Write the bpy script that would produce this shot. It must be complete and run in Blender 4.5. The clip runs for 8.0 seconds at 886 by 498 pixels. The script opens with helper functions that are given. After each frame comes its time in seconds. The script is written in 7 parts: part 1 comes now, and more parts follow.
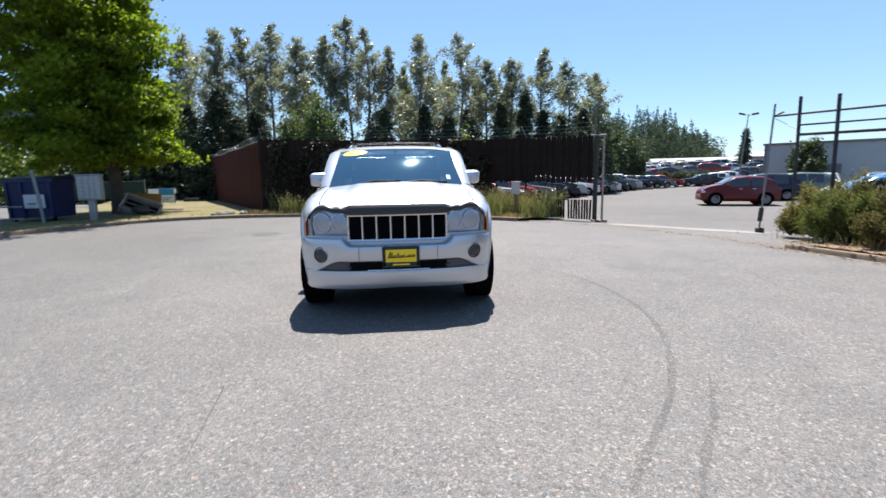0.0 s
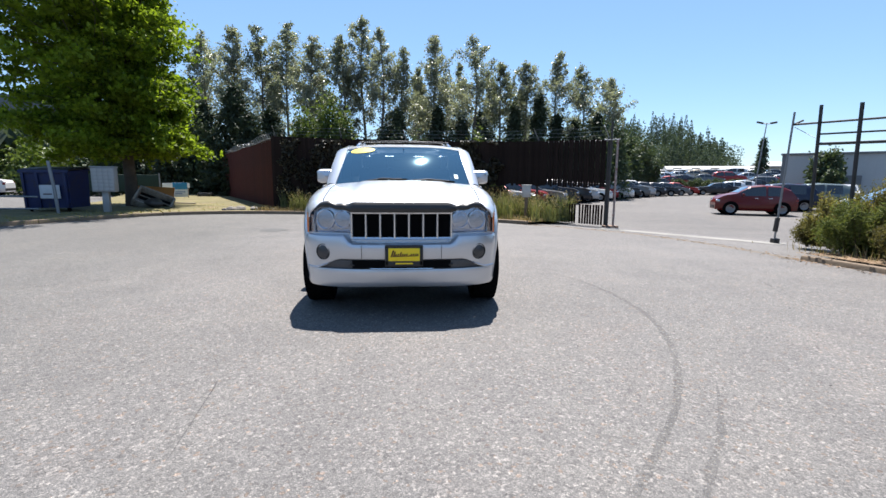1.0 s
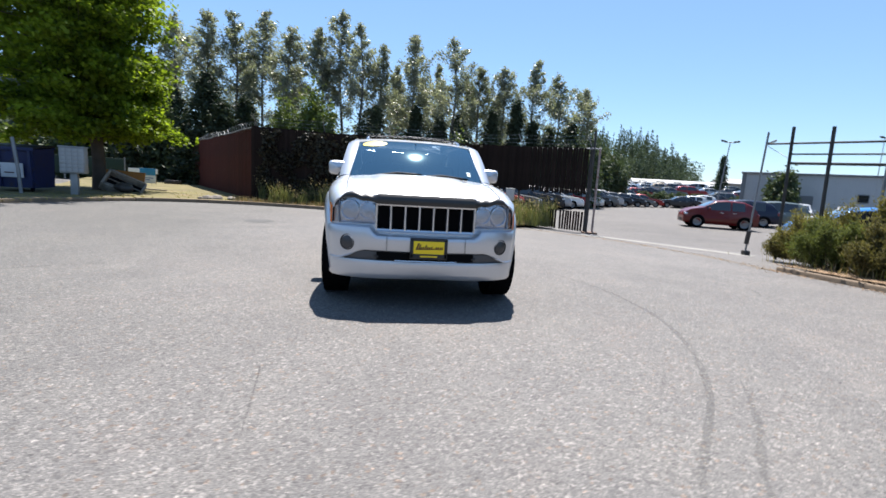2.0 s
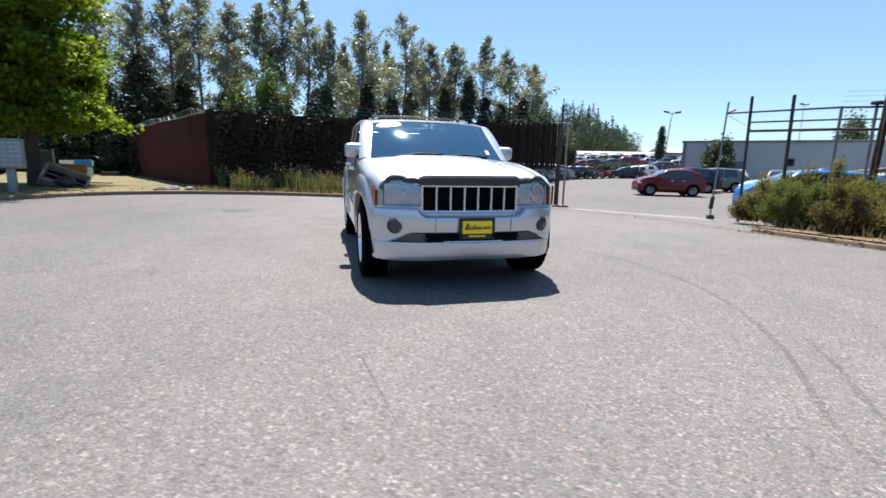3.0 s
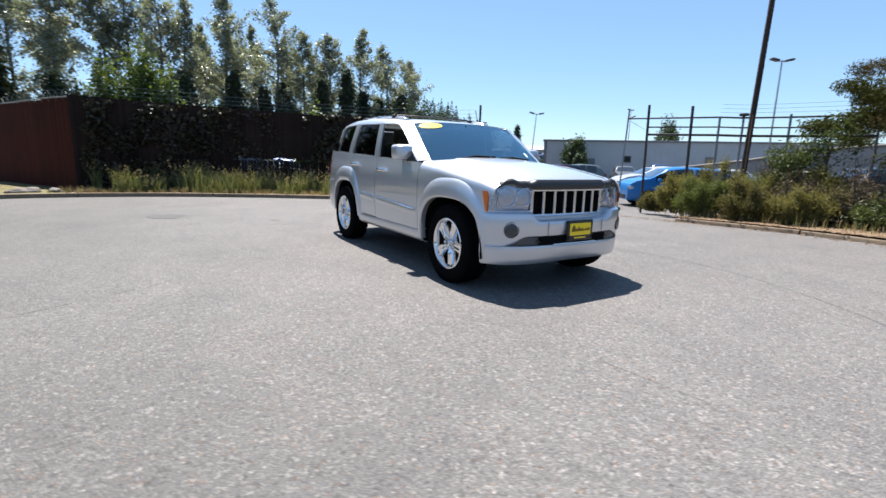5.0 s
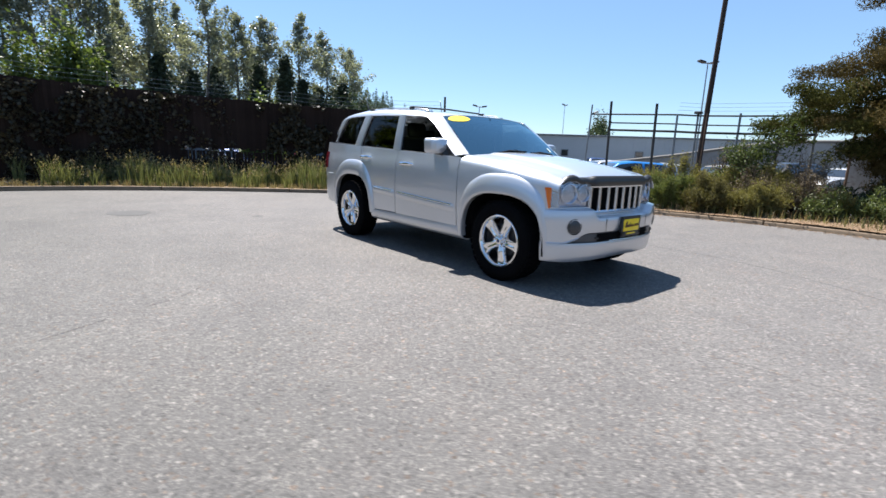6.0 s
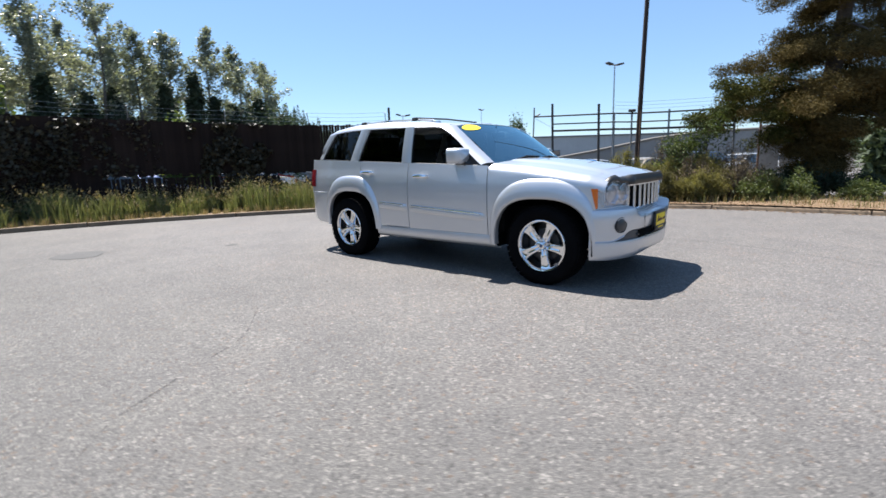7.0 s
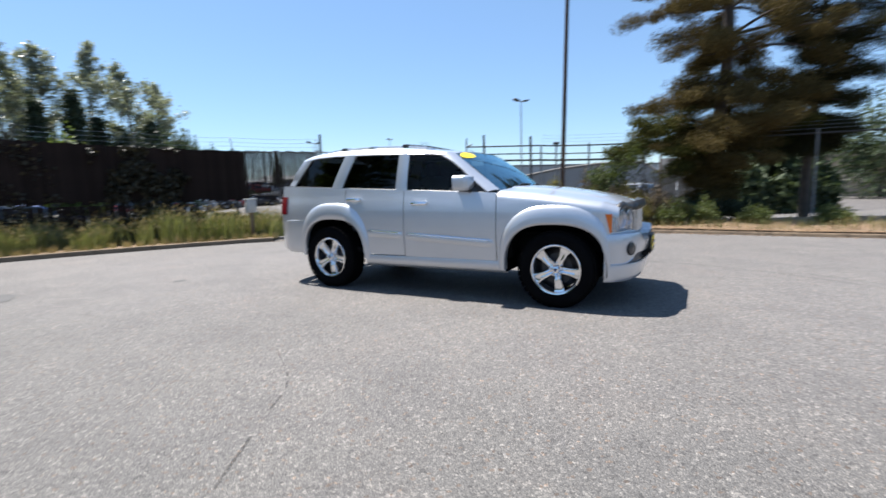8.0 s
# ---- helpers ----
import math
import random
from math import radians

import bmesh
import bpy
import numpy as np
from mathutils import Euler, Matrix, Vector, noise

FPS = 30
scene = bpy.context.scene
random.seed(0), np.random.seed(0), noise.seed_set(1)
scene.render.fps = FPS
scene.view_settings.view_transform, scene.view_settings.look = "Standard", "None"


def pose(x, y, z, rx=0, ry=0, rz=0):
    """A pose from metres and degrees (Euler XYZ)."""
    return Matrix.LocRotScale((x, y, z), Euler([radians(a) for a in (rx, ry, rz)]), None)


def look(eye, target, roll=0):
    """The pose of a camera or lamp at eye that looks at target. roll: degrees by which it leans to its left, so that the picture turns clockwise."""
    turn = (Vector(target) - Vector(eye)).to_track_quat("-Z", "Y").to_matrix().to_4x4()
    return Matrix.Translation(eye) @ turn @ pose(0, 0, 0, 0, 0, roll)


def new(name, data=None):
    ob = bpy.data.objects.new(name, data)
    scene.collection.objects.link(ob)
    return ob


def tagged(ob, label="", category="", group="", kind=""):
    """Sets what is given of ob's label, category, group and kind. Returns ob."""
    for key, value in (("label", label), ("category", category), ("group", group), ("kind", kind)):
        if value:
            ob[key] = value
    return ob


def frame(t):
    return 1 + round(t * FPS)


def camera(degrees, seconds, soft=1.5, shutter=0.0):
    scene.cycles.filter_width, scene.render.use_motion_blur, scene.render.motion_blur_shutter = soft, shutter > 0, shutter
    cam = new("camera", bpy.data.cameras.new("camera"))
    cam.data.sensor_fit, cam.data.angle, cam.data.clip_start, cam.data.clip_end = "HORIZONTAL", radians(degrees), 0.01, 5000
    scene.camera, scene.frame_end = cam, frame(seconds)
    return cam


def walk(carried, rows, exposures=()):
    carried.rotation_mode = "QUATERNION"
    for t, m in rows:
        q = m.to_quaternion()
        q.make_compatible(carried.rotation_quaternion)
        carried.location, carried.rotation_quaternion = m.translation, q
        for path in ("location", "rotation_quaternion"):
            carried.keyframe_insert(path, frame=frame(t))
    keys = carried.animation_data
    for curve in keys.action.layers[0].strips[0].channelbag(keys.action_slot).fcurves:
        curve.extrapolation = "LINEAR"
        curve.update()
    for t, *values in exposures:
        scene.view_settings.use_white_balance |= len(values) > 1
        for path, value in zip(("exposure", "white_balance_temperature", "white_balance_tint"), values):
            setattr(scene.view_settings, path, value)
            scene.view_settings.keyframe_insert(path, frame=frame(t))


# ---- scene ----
cam = camera(87.1, 8.0, shutter=0.5)

PATH = [
    (0, (0.036, -3.778, 1.204), (0.223, -1.81, 0.901), -1.1),
    (0.5, (0.053, -3.751, 1.202), (0.172, -1.783, 0.866), 1.0),
    (1, (0.094, -3.712, 1.178), (0.238, -1.739, 0.883), 0.4),
    (1.5, (-0.039, -3.717, 1.14), (0.17, -1.749, 0.853), 2.8),
    (1.7, (-0.171, -3.742, 1.132), (0.067, -1.774, 0.867), 3.6),
    (2.8, (-1.031, -3.611, 1.073), (-0.584, -1.7, 0.686), 0.5),
    (3, (-1.207, -3.577, 1.086), (-0.715, -1.673, 0.723), 1.1),
    (3.5, (-1.714, -3.446, 1.101), (-1.055, -1.593, 0.741), 0.3),
    (4, (-2.178, -3.239, 1.091), (-1.489, -1.399, 0.72), -0.1),
    (4.5, (-2.662, -3.004, 1.095), (-1.81, -1.225, 0.762), 0.5),
    (4.7, (-2.866, -2.905, 1.117), (-1.933, -1.172, 0.76), 0.9),
    (5.8, (-3.794, -2.148, 1.131), (-2.576, -0.605, 0.765), 1.7),
    (6, (-3.935, -1.988, 1.126), (-2.678, -0.485, 0.727), 1.9),
    (6.5, (-4.273, -1.573, 1.146), (-2.952, -0.113, 0.794), 0.1),
    (7, (-4.636, -1.157, 1.148), (-3.146, 0.125, 0.783), -2.0),
    (7.5, (-4.896, -0.687, 1.16), (-3.357, 0.543, 0.819), -2.5),
    (8, (-5.161, -0.259, 1.165), (-3.423, 0.695, 0.905), -1.8),
]
walk(cam, [(t, look(eye, target, roll)) for t, eye, target, roll in PATH])

# ---- world, sun, exposure ----
SUN_EL, SUN_AZ = radians(64.5), radians(9.5)
world = bpy.data.worlds.new("world")
scene.world = world
world.use_nodes = True
wn = world.node_tree.nodes
sky = wn.new("ShaderNodeTexSky")
sky.sky_type, sky.sun_disc = "NISHITA", False
sky.sun_elevation, sky.sun_rotation = SUN_EL, SUN_AZ
sky.air_density, sky.dust_density, sky.ozone_density = 1.0, 0.1, 1.6
wn["Background"].inputs["Strength"].default_value = 0.059
tint = wn.new("ShaderNodeMix")
tint.data_type, tint.blend_type = "RGBA", "MULTIPLY"
tint.inputs[0].default_value, tint.inputs[7].default_value = 1.0, (0.87, 0.98, 1.10, 1)
even = wn.new("ShaderNodeMix")
even.data_type, even.inputs[0].default_value, even.inputs[7].default_value = "RGBA", 0.25, (3.9, 6.0, 8.8, 1)
world.node_tree.links.new(sky.outputs["Color"], even.inputs[6])
world.node_tree.links.new(even.outputs[2], tint.inputs[6])
world.node_tree.links.new(tint.outputs[2], wn["Background"].inputs["Color"])
sun_data = bpy.data.lights.new("sun", "SUN")
sun_data.energy, sun_data.angle, sun_data.color = 5.0, radians(0.53), (1.0, 0.955, 0.915)
sun = new("sun", sun_data)
sun.matrix_world = look((math.sin(SUN_AZ) * math.cos(SUN_EL) * 60, math.cos(SUN_AZ) * math.cos(SUN_EL) * 60, math.sin(SUN_EL) * 60), (0, 0, 0))
scene.view_settings.exposure = 1.27


# ---- geometry helpers: each returns (verts, faces) ----
def grid(rows, close=False):
    """Quads between rows of points."""
    n, m = len(rows), len(rows[0])
    v = [tuple(p) for r in rows for p in r]
    f = []
    for i in range(n - 1):
        for j in range(m if close else m - 1):
            k = (j + 1) % m
            f.append((i * m + j, i * m + k, (i + 1) * m + k, (i + 1) * m + j))
    return v, f


def sheet(rows, th):
    """A grid with thickness th (against its normals) and closed rims."""
    a = np.array(rows, float)
    du = np.gradient(a, axis=0)
    dv = np.gradient(a, axis=1)
    nrm = np.cross(du, dv)
    nrm /= np.linalg.norm(nrm, axis=2, keepdims=True) + 1e-9
    b = a - nrm * th
    n, m = a.shape[:2]
    v = [tuple(p) for p in a.reshape(-1, 3)] + [tuple(p) for p in b.reshape(-1, 3)]
    f, o = [], n * m
    for i in range(n - 1):
        for j in range(m - 1):
            q = (i * m + j, i * m + j + 1, (i + 1) * m + j + 1, (i + 1) * m + j)
            f.append(q)
            f.append(tuple(o + k for k in reversed(q)))
    rim = [(0, j) for j in range(m)] + [(i, m - 1) for i in range(1, n)] + [(n - 1, j) for j in range(m - 2, -1, -1)] + [(i, 0) for i in range(n - 2, 0, -1)]
    for k in range(len(rim)):
        p, q = rim[k], rim[(k + 1) % len(rim)]
        p, q = p[0] * m + p[1], q[0] * m + q[1]
        f.append((q, p, o + p, o + q))
    return v, f


def tube(path, radii, seg=8, caps=True):
    """A round bar along path."""
    pts = [Vector(p) for p in path]
    if not hasattr(radii, "__len__"):
        radii = [radii] * len(pts)
    rows, side = [], None
    for i, p in enumerate(pts):
        t = (pts[min(i + 1, len(pts) - 1)] - pts[max(i - 1, 0)]).normalized()
        if side is None:
            side = t.orthogonal().normalized()
        side = (side - t * side.dot(t)).normalized()
        up = t.cross(side)
        rows.append([p + (side * math.cos(a) + up * math.sin(a)) * radii[i] for a in [2 * math.pi * k / seg for k in range(seg)]])
    v, f = grid(rows, True)
    if caps:
        f.append(tuple(range(seg - 1, -1, -1)))
        f.append(tuple(len(v) - seg + k for k in range(seg)))
    return v, f


def lathe(profile, seg=32):
    """Profile of (radius, along) turned about the x axis."""
    rows = [[(a, r * math.cos(t), r * math.sin(t)) for t in [2 * math.pi * k / seg for k in range(seg)]] for r, a in profile]
    return grid(rows, True)


def block(x0, x1, y0, y1, z0, z1, bevel=0.01, seg=2):
    """A box with rounded edges."""
    bm = bmesh.new()
    bmesh.ops.create_cube(bm, size=1, matrix=Matrix.Translation(((x0 + x1) / 2, (y0 + y1) / 2, (z0 + z1) / 2)) @ Matrix.Diagonal((x1 - x0, y1 - y0, z1 - z0, 1)))
    if bevel:
        bmesh.ops.bevel(bm, geom=bm.edges[:], offset=bevel, segments=seg, affect="EDGES", profile=0.5)
    bm.verts.index_update()
    out = [tuple(p.co) for p in bm.verts], [tuple(p.index for p in q.verts) for q in bm.faces]
    bm.free()
    return out


def prism(outline, x0, x1):
    """A (y, z) outline pushed from x0 to x1."""
    n = len(outline)
    v = [(x0, y, z) for y, z in outline] + [(x1, y, z) for y, z in outline]
    f = [tuple(range(n)), tuple(range(2 * n - 1, n - 1, -1))]
    f += [(i, n + i, n + (i + 1) % n, (i + 1) % n) for i in range(n)]
    return v, f


def join(*geoms):
    v, f = [], []
    for gv, gf in geoms:
        o = len(v)
        v += list(gv)
        f += [tuple(o + k for k in q) for q in gf]
    return v, f


def moved(geom, m):
    return [tuple(m @ Vector(p)) for p in geom[0]], geom[1]


def mirrored(geom):
    return [(-p[0], p[1], p[2]) for p in geom[0]], [tuple(reversed(q)) for q in geom[1]]


def make_mesh(name, geom, material, smooth=35):
    me = bpy.data.meshes.new(name)
    me.from_pydata(geom[0], [], geom[1])
    for mt in (material if isinstance(material, (list, tuple)) else [material]):
        me.materials.append(mt)
    if smooth:
        me.polygons.foreach_set("use_smooth", [True] * len(me.polygons))
        me.set_sharp_from_angle(angle=radians(smooth))
    me.update()
    return me


def part(name, geom, material, parent=None, label="", smooth=35):
    ob = new(name, make_mesh(name, geom, material, smooth))
    if parent is not None:
        ob.parent = parent
    if label:
        tagged(ob, label)
    return ob


def thing(name, label, category, m=None, group="", kind=""):
    ob = new(name)
    ob.empty_display_size = 0.2
    if m is not None:
        ob.matrix_world = m
    return tagged(ob, label, category, group, kind)


def curve_at(xs, ys, x):
    return float(np.interp(x, xs, ys))


def smooth_line(pts, step=0.25):
    """Catmull-Rom through plan points, at even steps."""
    p = [np.array(q, float) for q in pts]
    p = [2 * p[0] - p[1]] + p + [2 * p[-1] - p[-2]]
    out = []
    for i in range(1, len(p) - 2):
        n = max(2, int(np.linalg.norm(p[i + 1] - p[i]) / step))
        for k in range(n):
            t = k / n
            out.append(0.5 * (2 * p[i] + (p[i + 1] - p[i - 1]) * t + (2 * p[i - 1] - 5 * p[i] + 4 * p[i + 1] - p[i + 2]) * t * t + (3 * p[i] - p[i - 1] - 3 * p[i + 1] + p[i + 2]) * t ** 3))
    out.append(p[-2])
    return out


def level(x, y):
    """Height of the ground: flat in the turning circle, falling gently to the parking lot and rising beyond it."""
    u = np.clip(np.maximum((0.55 * x + 0.83 * y - 4) / 18, (0.75 * x + 0.55 * y - 4.5) / 10), 0, 1)
    far = np.clip((0.55 * x + 0.83 * y - 58) / 30, 0, 1)
    return -0.40 * u * u * (3 - 2 * u) + 2.1 * far * far * (3 - 2 * far)


# ---- materials ----
def nodes_of(name):
    mt = bpy.data.materials.new(name)
    mt.use_nodes = True
    nt = mt.node_tree
    return mt, nt, nt.nodes["Principled BSDF"]


def link(nt, a, b):
    nt.links.new(a, b)


def noise_node(nt, coord, scale, detail=4, rough=0.6):
    n = nt.nodes.new("ShaderNodeTexNoise")
    n.inputs["Scale"].default_value, n.inputs["Detail"].default_value, n.inputs["Roughness"].default_value = scale, detail, rough
    if coord is not None:
        link(nt, coord, n.inputs["Vector"])
    return n


def ramp(nt, fac, stops):
    r = nt.nodes.new("ShaderNodeValToRGB")
    while len(r.color_ramp.elements) < len(stops):
        r.color_ramp.elements.new(0.5)
    for e, (pos, col) in zip(r.color_ramp.elements, stops):
        e.position, e.color = pos, (*col, 1) if len(col) == 3 else col
    link(nt, fac, r.inputs["Fac"])
    return r


def mixed(nt, fac, a, b, mode="MIX"):
    m = nt.nodes.new("ShaderNodeMix")
    m.data_type, m.blend_type = "RGBA", mode
    if hasattr(fac, "links"):
        link(nt, fac, m.inputs[0])
    else:
        m.inputs[0].default_value = fac
    for s, v in ((6, a), (7, b)):
        if hasattr(v, "links"):
            link(nt, v, m.inputs[s])
        else:
            m.inputs[s].default_value = (*v, 1)
    return m.outputs[2]


def surface(name, col, rough=0.6, metal=0.0, vary=0.18, scale=2.0, fine=45.0, bump=0.15, coat=0.0, random_tint=0.0, dirt=None, spec=0.5):
    """A surface with broad and fine variation of colour, gloss and relief."""
    mt, nt, b = nodes_of(name)
    tc = nt.nodes.new("ShaderNodeTexCoord").outputs["Object"]
    n1, n2 = noise_node(nt, tc, scale), noise_node(nt, tc, fine, 3)
    lo, hi = [max(0, c * (1 - vary)) for c in col], [min(1, c * (1 + vary)) for c in col]
    c = mixed(nt, 0.35, ramp(nt, n1.outputs["Fac"], [(0.3, lo), (0.7, hi)]).outputs["Color"], ramp(nt, n2.outputs["Fac"], [(0.3, lo), (0.7, hi)]).outputs["Color"])
    if dirt:
        n3 = noise_node(nt, tc, scale * 2.3, 6, 0.7)
        c = mixed(nt, ramp(nt, n3.outputs["Fac"], [(0.52, (0, 0, 0)), (0.68, (1, 1, 1))]).outputs["Color"], c, dirt)
    if random_tint:
        oi = nt.nodes.new("ShaderNodeObjectInfo").outputs["Random"]
        c = mixed(nt, 1.0, c, ramp(nt, oi, [(0, [1 - random_tint] * 3), (1, [1.0] * 3)]).outputs["Color"], "MULTIPLY")
    link(nt, c, b.inputs["Base Color"])
    r = nt.nodes.new("ShaderNodeMapRange")
    r.inputs["To Min"].default_value, r.inputs["To Max"].default_value = max(0.02, rough - 0.08), min(1, rough + 0.08)
    link(nt, n1.outputs["Fac"], r.inputs["Value"])
    link(nt, r.outputs["Result"], b.inputs["Roughness"])
    b.inputs["Metallic"].default_value, b.inputs["Coat Weight"].default_value = metal, coat
    b.inputs["Coat Roughness"].default_value = 0.03
    b.inputs["Specular IOR Level"].default_value = spec
    if bump:
        bp = nt.nodes.new("ShaderNodeBump")
        bp.inputs["Strength"].default_value, bp.inputs["Distance"].default_value = bump, 0.01
        link(nt, n2.outputs["Fac"], bp.inputs["Height"])
        link(nt, bp.outputs["Normal"], b.inputs["Normal"])
    return mt


def foliage(name, dark, light, through_light=0.35, gloss=0.12, rough=0.45, shy=1.0):
    """Leaves: colour by leaf, some light passing through, a faint sheen."""
    mt, nt, b = nodes_of(name)
    rnd = nt.nodes.new("ShaderNodeNewGeometry").outputs["Random Per Island"]
    tc = nt.nodes.new("ShaderNodeTexCoord").outputs["Object"]
    n1 = noise_node(nt, tc, 0.7, 2)
    if shy != 1.0:
        pw = nt.nodes.new("ShaderNodeMath")
        pw.operation, pw.inputs[1].default_value = "POWER", shy
        link(nt, rnd, pw.inputs[0])
        rnd = pw.outputs[0]
    c = mixed(nt, rnd, dark, light)
    c = mixed(nt, ramp(nt, n1.outputs["Fac"], [(0.35, (0, 0, 0)), (0.65, (0.6, 0.6, 0.6))]).outputs["Color"], c, light)
    link(nt, c, b.inputs["Base Color"])
    b.inputs["Roughness"].default_value = rough
    b.inputs["Specular IOR Level"].default_value = gloss * 4
    tr = nt.nodes.new("ShaderNodeBsdfTranslucent")
    link(nt, mixed(nt, 1.0, c, (1.0, 1.0, 0.55), "MULTIPLY"), tr.inputs["Color"])
    mx = nt.nodes.new("ShaderNodeMixShader")
    mx.inputs["Fac"].default_value = through_light
    link(nt, b.outputs["BSDF"], mx.inputs[1])
    link(nt, tr.outputs["BSDF"], mx.inputs[2])
    link(nt, mx.outputs["Shader"], nt.nodes["Material Output"].inputs["Surface"])
    return mt


def paint(name, col, flake=0.55, rough=0.32, coat=1.0):
    """Car paint with a clear coat and fine metal flake."""
    mt, nt, b = nodes_of(name)
    tc = nt.nodes.new("ShaderNodeTexCoord").outputs["Object"]
    n1, n2 = noise_node(nt, tc, 1.3, 3), noise_node(nt, tc, 900, 1)
    c = mixed(nt, ramp(nt, n2.outputs["Fac"], [(0.35, (0, 0, 0)), (0.7, (1, 1, 1))]).outputs["Color"], [x * 0.93 for x in col], [min(1, x * 1.06) for x in col])
    c = mixed(nt, ramp(nt, n1.outputs["Fac"], [(0.4, (0, 0, 0)), (0.75, (0.25, 0.25, 0.25))]).outputs["Color"], c, [x * 0.82 for x in col])
    link(nt, c, b.inputs["Base Color"])
    b.inputs["Metallic"].default_value, b.inputs["Roughness"].default_value = flake, rough
    b.inputs["Coat Weight"].default_value, b.inputs["Coat Roughness"].default_value = coat, 0.04
    return mt


def glass(name, tint, rough=0.0, ior=1.52, floor=0.0, sheen=(1, 1, 1), most=1.0):
    """A tinted pane: clear tint below a fresnel gloss."""
    mt, nt, b = nodes_of(name)
    tr = nt.nodes.new("ShaderNodeBsdfTransparent")
    tr.inputs["Color"].default_value = (*tint, 1)
    gl = nt.nodes.new("ShaderNodeBsdfGlossy")
    gl.inputs["Roughness"].default_value = rough
    fr = nt.nodes.new("ShaderNodeFresnel")
    fr.inputs["IOR"].default_value = ior
    mx = nt.nodes.new("ShaderNodeMixShader")
    mr = nt.nodes.new("ShaderNodeMapRange")
    mr.inputs["To Min"].default_value, mr.inputs["To Max"].default_value = floor, most
    gl.inputs["Color"].default_value = (*sheen, 1)
    link(nt, fr.outputs["Fac"], mr.inputs["Value"])
    link(nt, mr.outputs["Result"], mx.inputs["Fac"])
    link(nt, tr.outputs["BSDF"], mx.inputs[1])
    link(nt, gl.outputs["BSDF"], mx.inputs[2])
    link(nt, mx.outputs["Shader"], nt.nodes["Material Output"].inputs["Surface"])
    return mt


def asphalt_material():
    """Worn grey asphalt with pale aggregate, faint patches and fine cracks."""
    mt, nt, b = nodes_of("worn_asphalt")
    tc = nt.nodes.new("ShaderNodeTexCoord").outputs["Object"]
    big, mid = noise_node(nt, tc, 0.22, 5, 0.6), noise_node(nt, tc, 2.4, 5, 0.65)
    vo = nt.nodes.new("ShaderNodeTexVoronoi")
    vo.inputs["Scale"].default_value = 125
    link(nt, tc, vo.inputs["Vector"])
    vo2 = nt.nodes.new("ShaderNodeTexVoronoi")
    vo2.inputs["Scale"].default_value = 240
    link(nt, tc, vo2.inputs["Vector"])
    base = mixed(nt, ramp(nt, big.outputs["Fac"], [(0.3, (0, 0, 0)), (0.7, (1, 1, 1))]).outputs["Color"], (0.114, 0.109, 0.105), (0.149, 0.142, 0.137))
    stain = noise_node(nt, tc, 0.9, 6, 0.7)
    base = mixed(nt, ramp(nt, stain.outputs["Fac"], [(0.52, (0, 0, 0)), (0.75, (0.45, 0.45, 0.45))]).outputs["Color"], base, (0.164, 0.143, 0.129))
    base = mixed(nt, ramp(nt, mid.outputs["Fac"], [(0.35, (0, 0, 0)), (0.7, (0.5, 0.5, 0.5))]).outputs["Color"], base, (0.118, 0.112, 0.108))
    sep = nt.nodes.new("ShaderNodeSeparateColor")
    link(nt, vo.outputs["Color"], sep.inputs["Color"])
    stone = ramp(nt, sep.outputs[0], [(0.0, (0.74, 0.74, 0.74)), (0.5, (0.94, 0.94, 0.94)), (0.88, (1.08, 1.07, 1.06)), (0.96, (1.5, 1.47, 1.42))])
    base = mixed(nt, 1.0, base, stone.outputs["Color"], "MULTIPLY")
    sep2 = nt.nodes.new("ShaderNodeSeparateColor")
    link(nt, vo2.outputs["Color"], sep2.inputs["Color"])
    base = mixed(nt, 0.8, base, ramp(nt, sep2.outputs[1], [(0.0, (0.6, 0.6, 0.6)), (0.7, (1.05, 1.05, 1.04)), (0.95, (1.5, 1.48, 1.45))]).outputs["Color"], "MULTIPLY")
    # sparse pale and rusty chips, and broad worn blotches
    vo3 = nt.nodes.new("ShaderNodeTexVoronoi")
    vo3.inputs["Scale"].default_value = 62
    link(nt, tc, vo3.inputs["Vector"])
    sep3 = nt.nodes.new("ShaderNodeSeparateColor")
    link(nt, vo3.outputs["Color"], sep3.inputs["Color"])
    base = mixed(nt, 1.0, base, ramp(nt, sep3.outputs[0], [(0.0, (0.93, 0.93, 0.93)), (0.89, (1.02, 1.02, 1.02)), (0.91, (1.28, 1.27, 1.25)), (0.97, (1.55, 1.53, 1.50))]).outputs["Color"], "MULTIPLY")
    base = mixed(nt, 1.0, base, ramp(nt, sep3.outputs[1], [(0.0, (1.0, 1.0, 1.0)), (0.95, (1.0, 1.0, 1.0)), (0.97, (1.10, 0.92, 0.80))]).outputs["Color"], "MULTIPLY")
    base = mixed(nt, 1.0, base, ramp(nt, sep3.outputs[2], [(0.0, (0.70, 0.70, 0.71)), (0.10, (0.82, 0.82, 0.82)), (0.14, (1.02, 1.02, 1.02))]).outputs["Color"], "MULTIPLY")
    blotch = noise_node(nt, tc, 1.3, 4, 0.55)
    base = mixed(nt, 1.0, base, ramp(nt, blotch.outputs["Fac"], [(0.30, (0.90, 0.90, 0.91)), (0.50, (1.0, 1.0, 1.0)), (0.70, (1.08, 1.075, 1.06))]).outputs["Color"], "MULTIPLY")
    # asphalt darker to one side, towards -x, with a ragged border
    sp = nt.nodes.new("ShaderNodeSeparateXYZ")
    link(nt, tc, sp.inputs["Vector"])
    edge = nt.nodes.new("ShaderNodeMath")
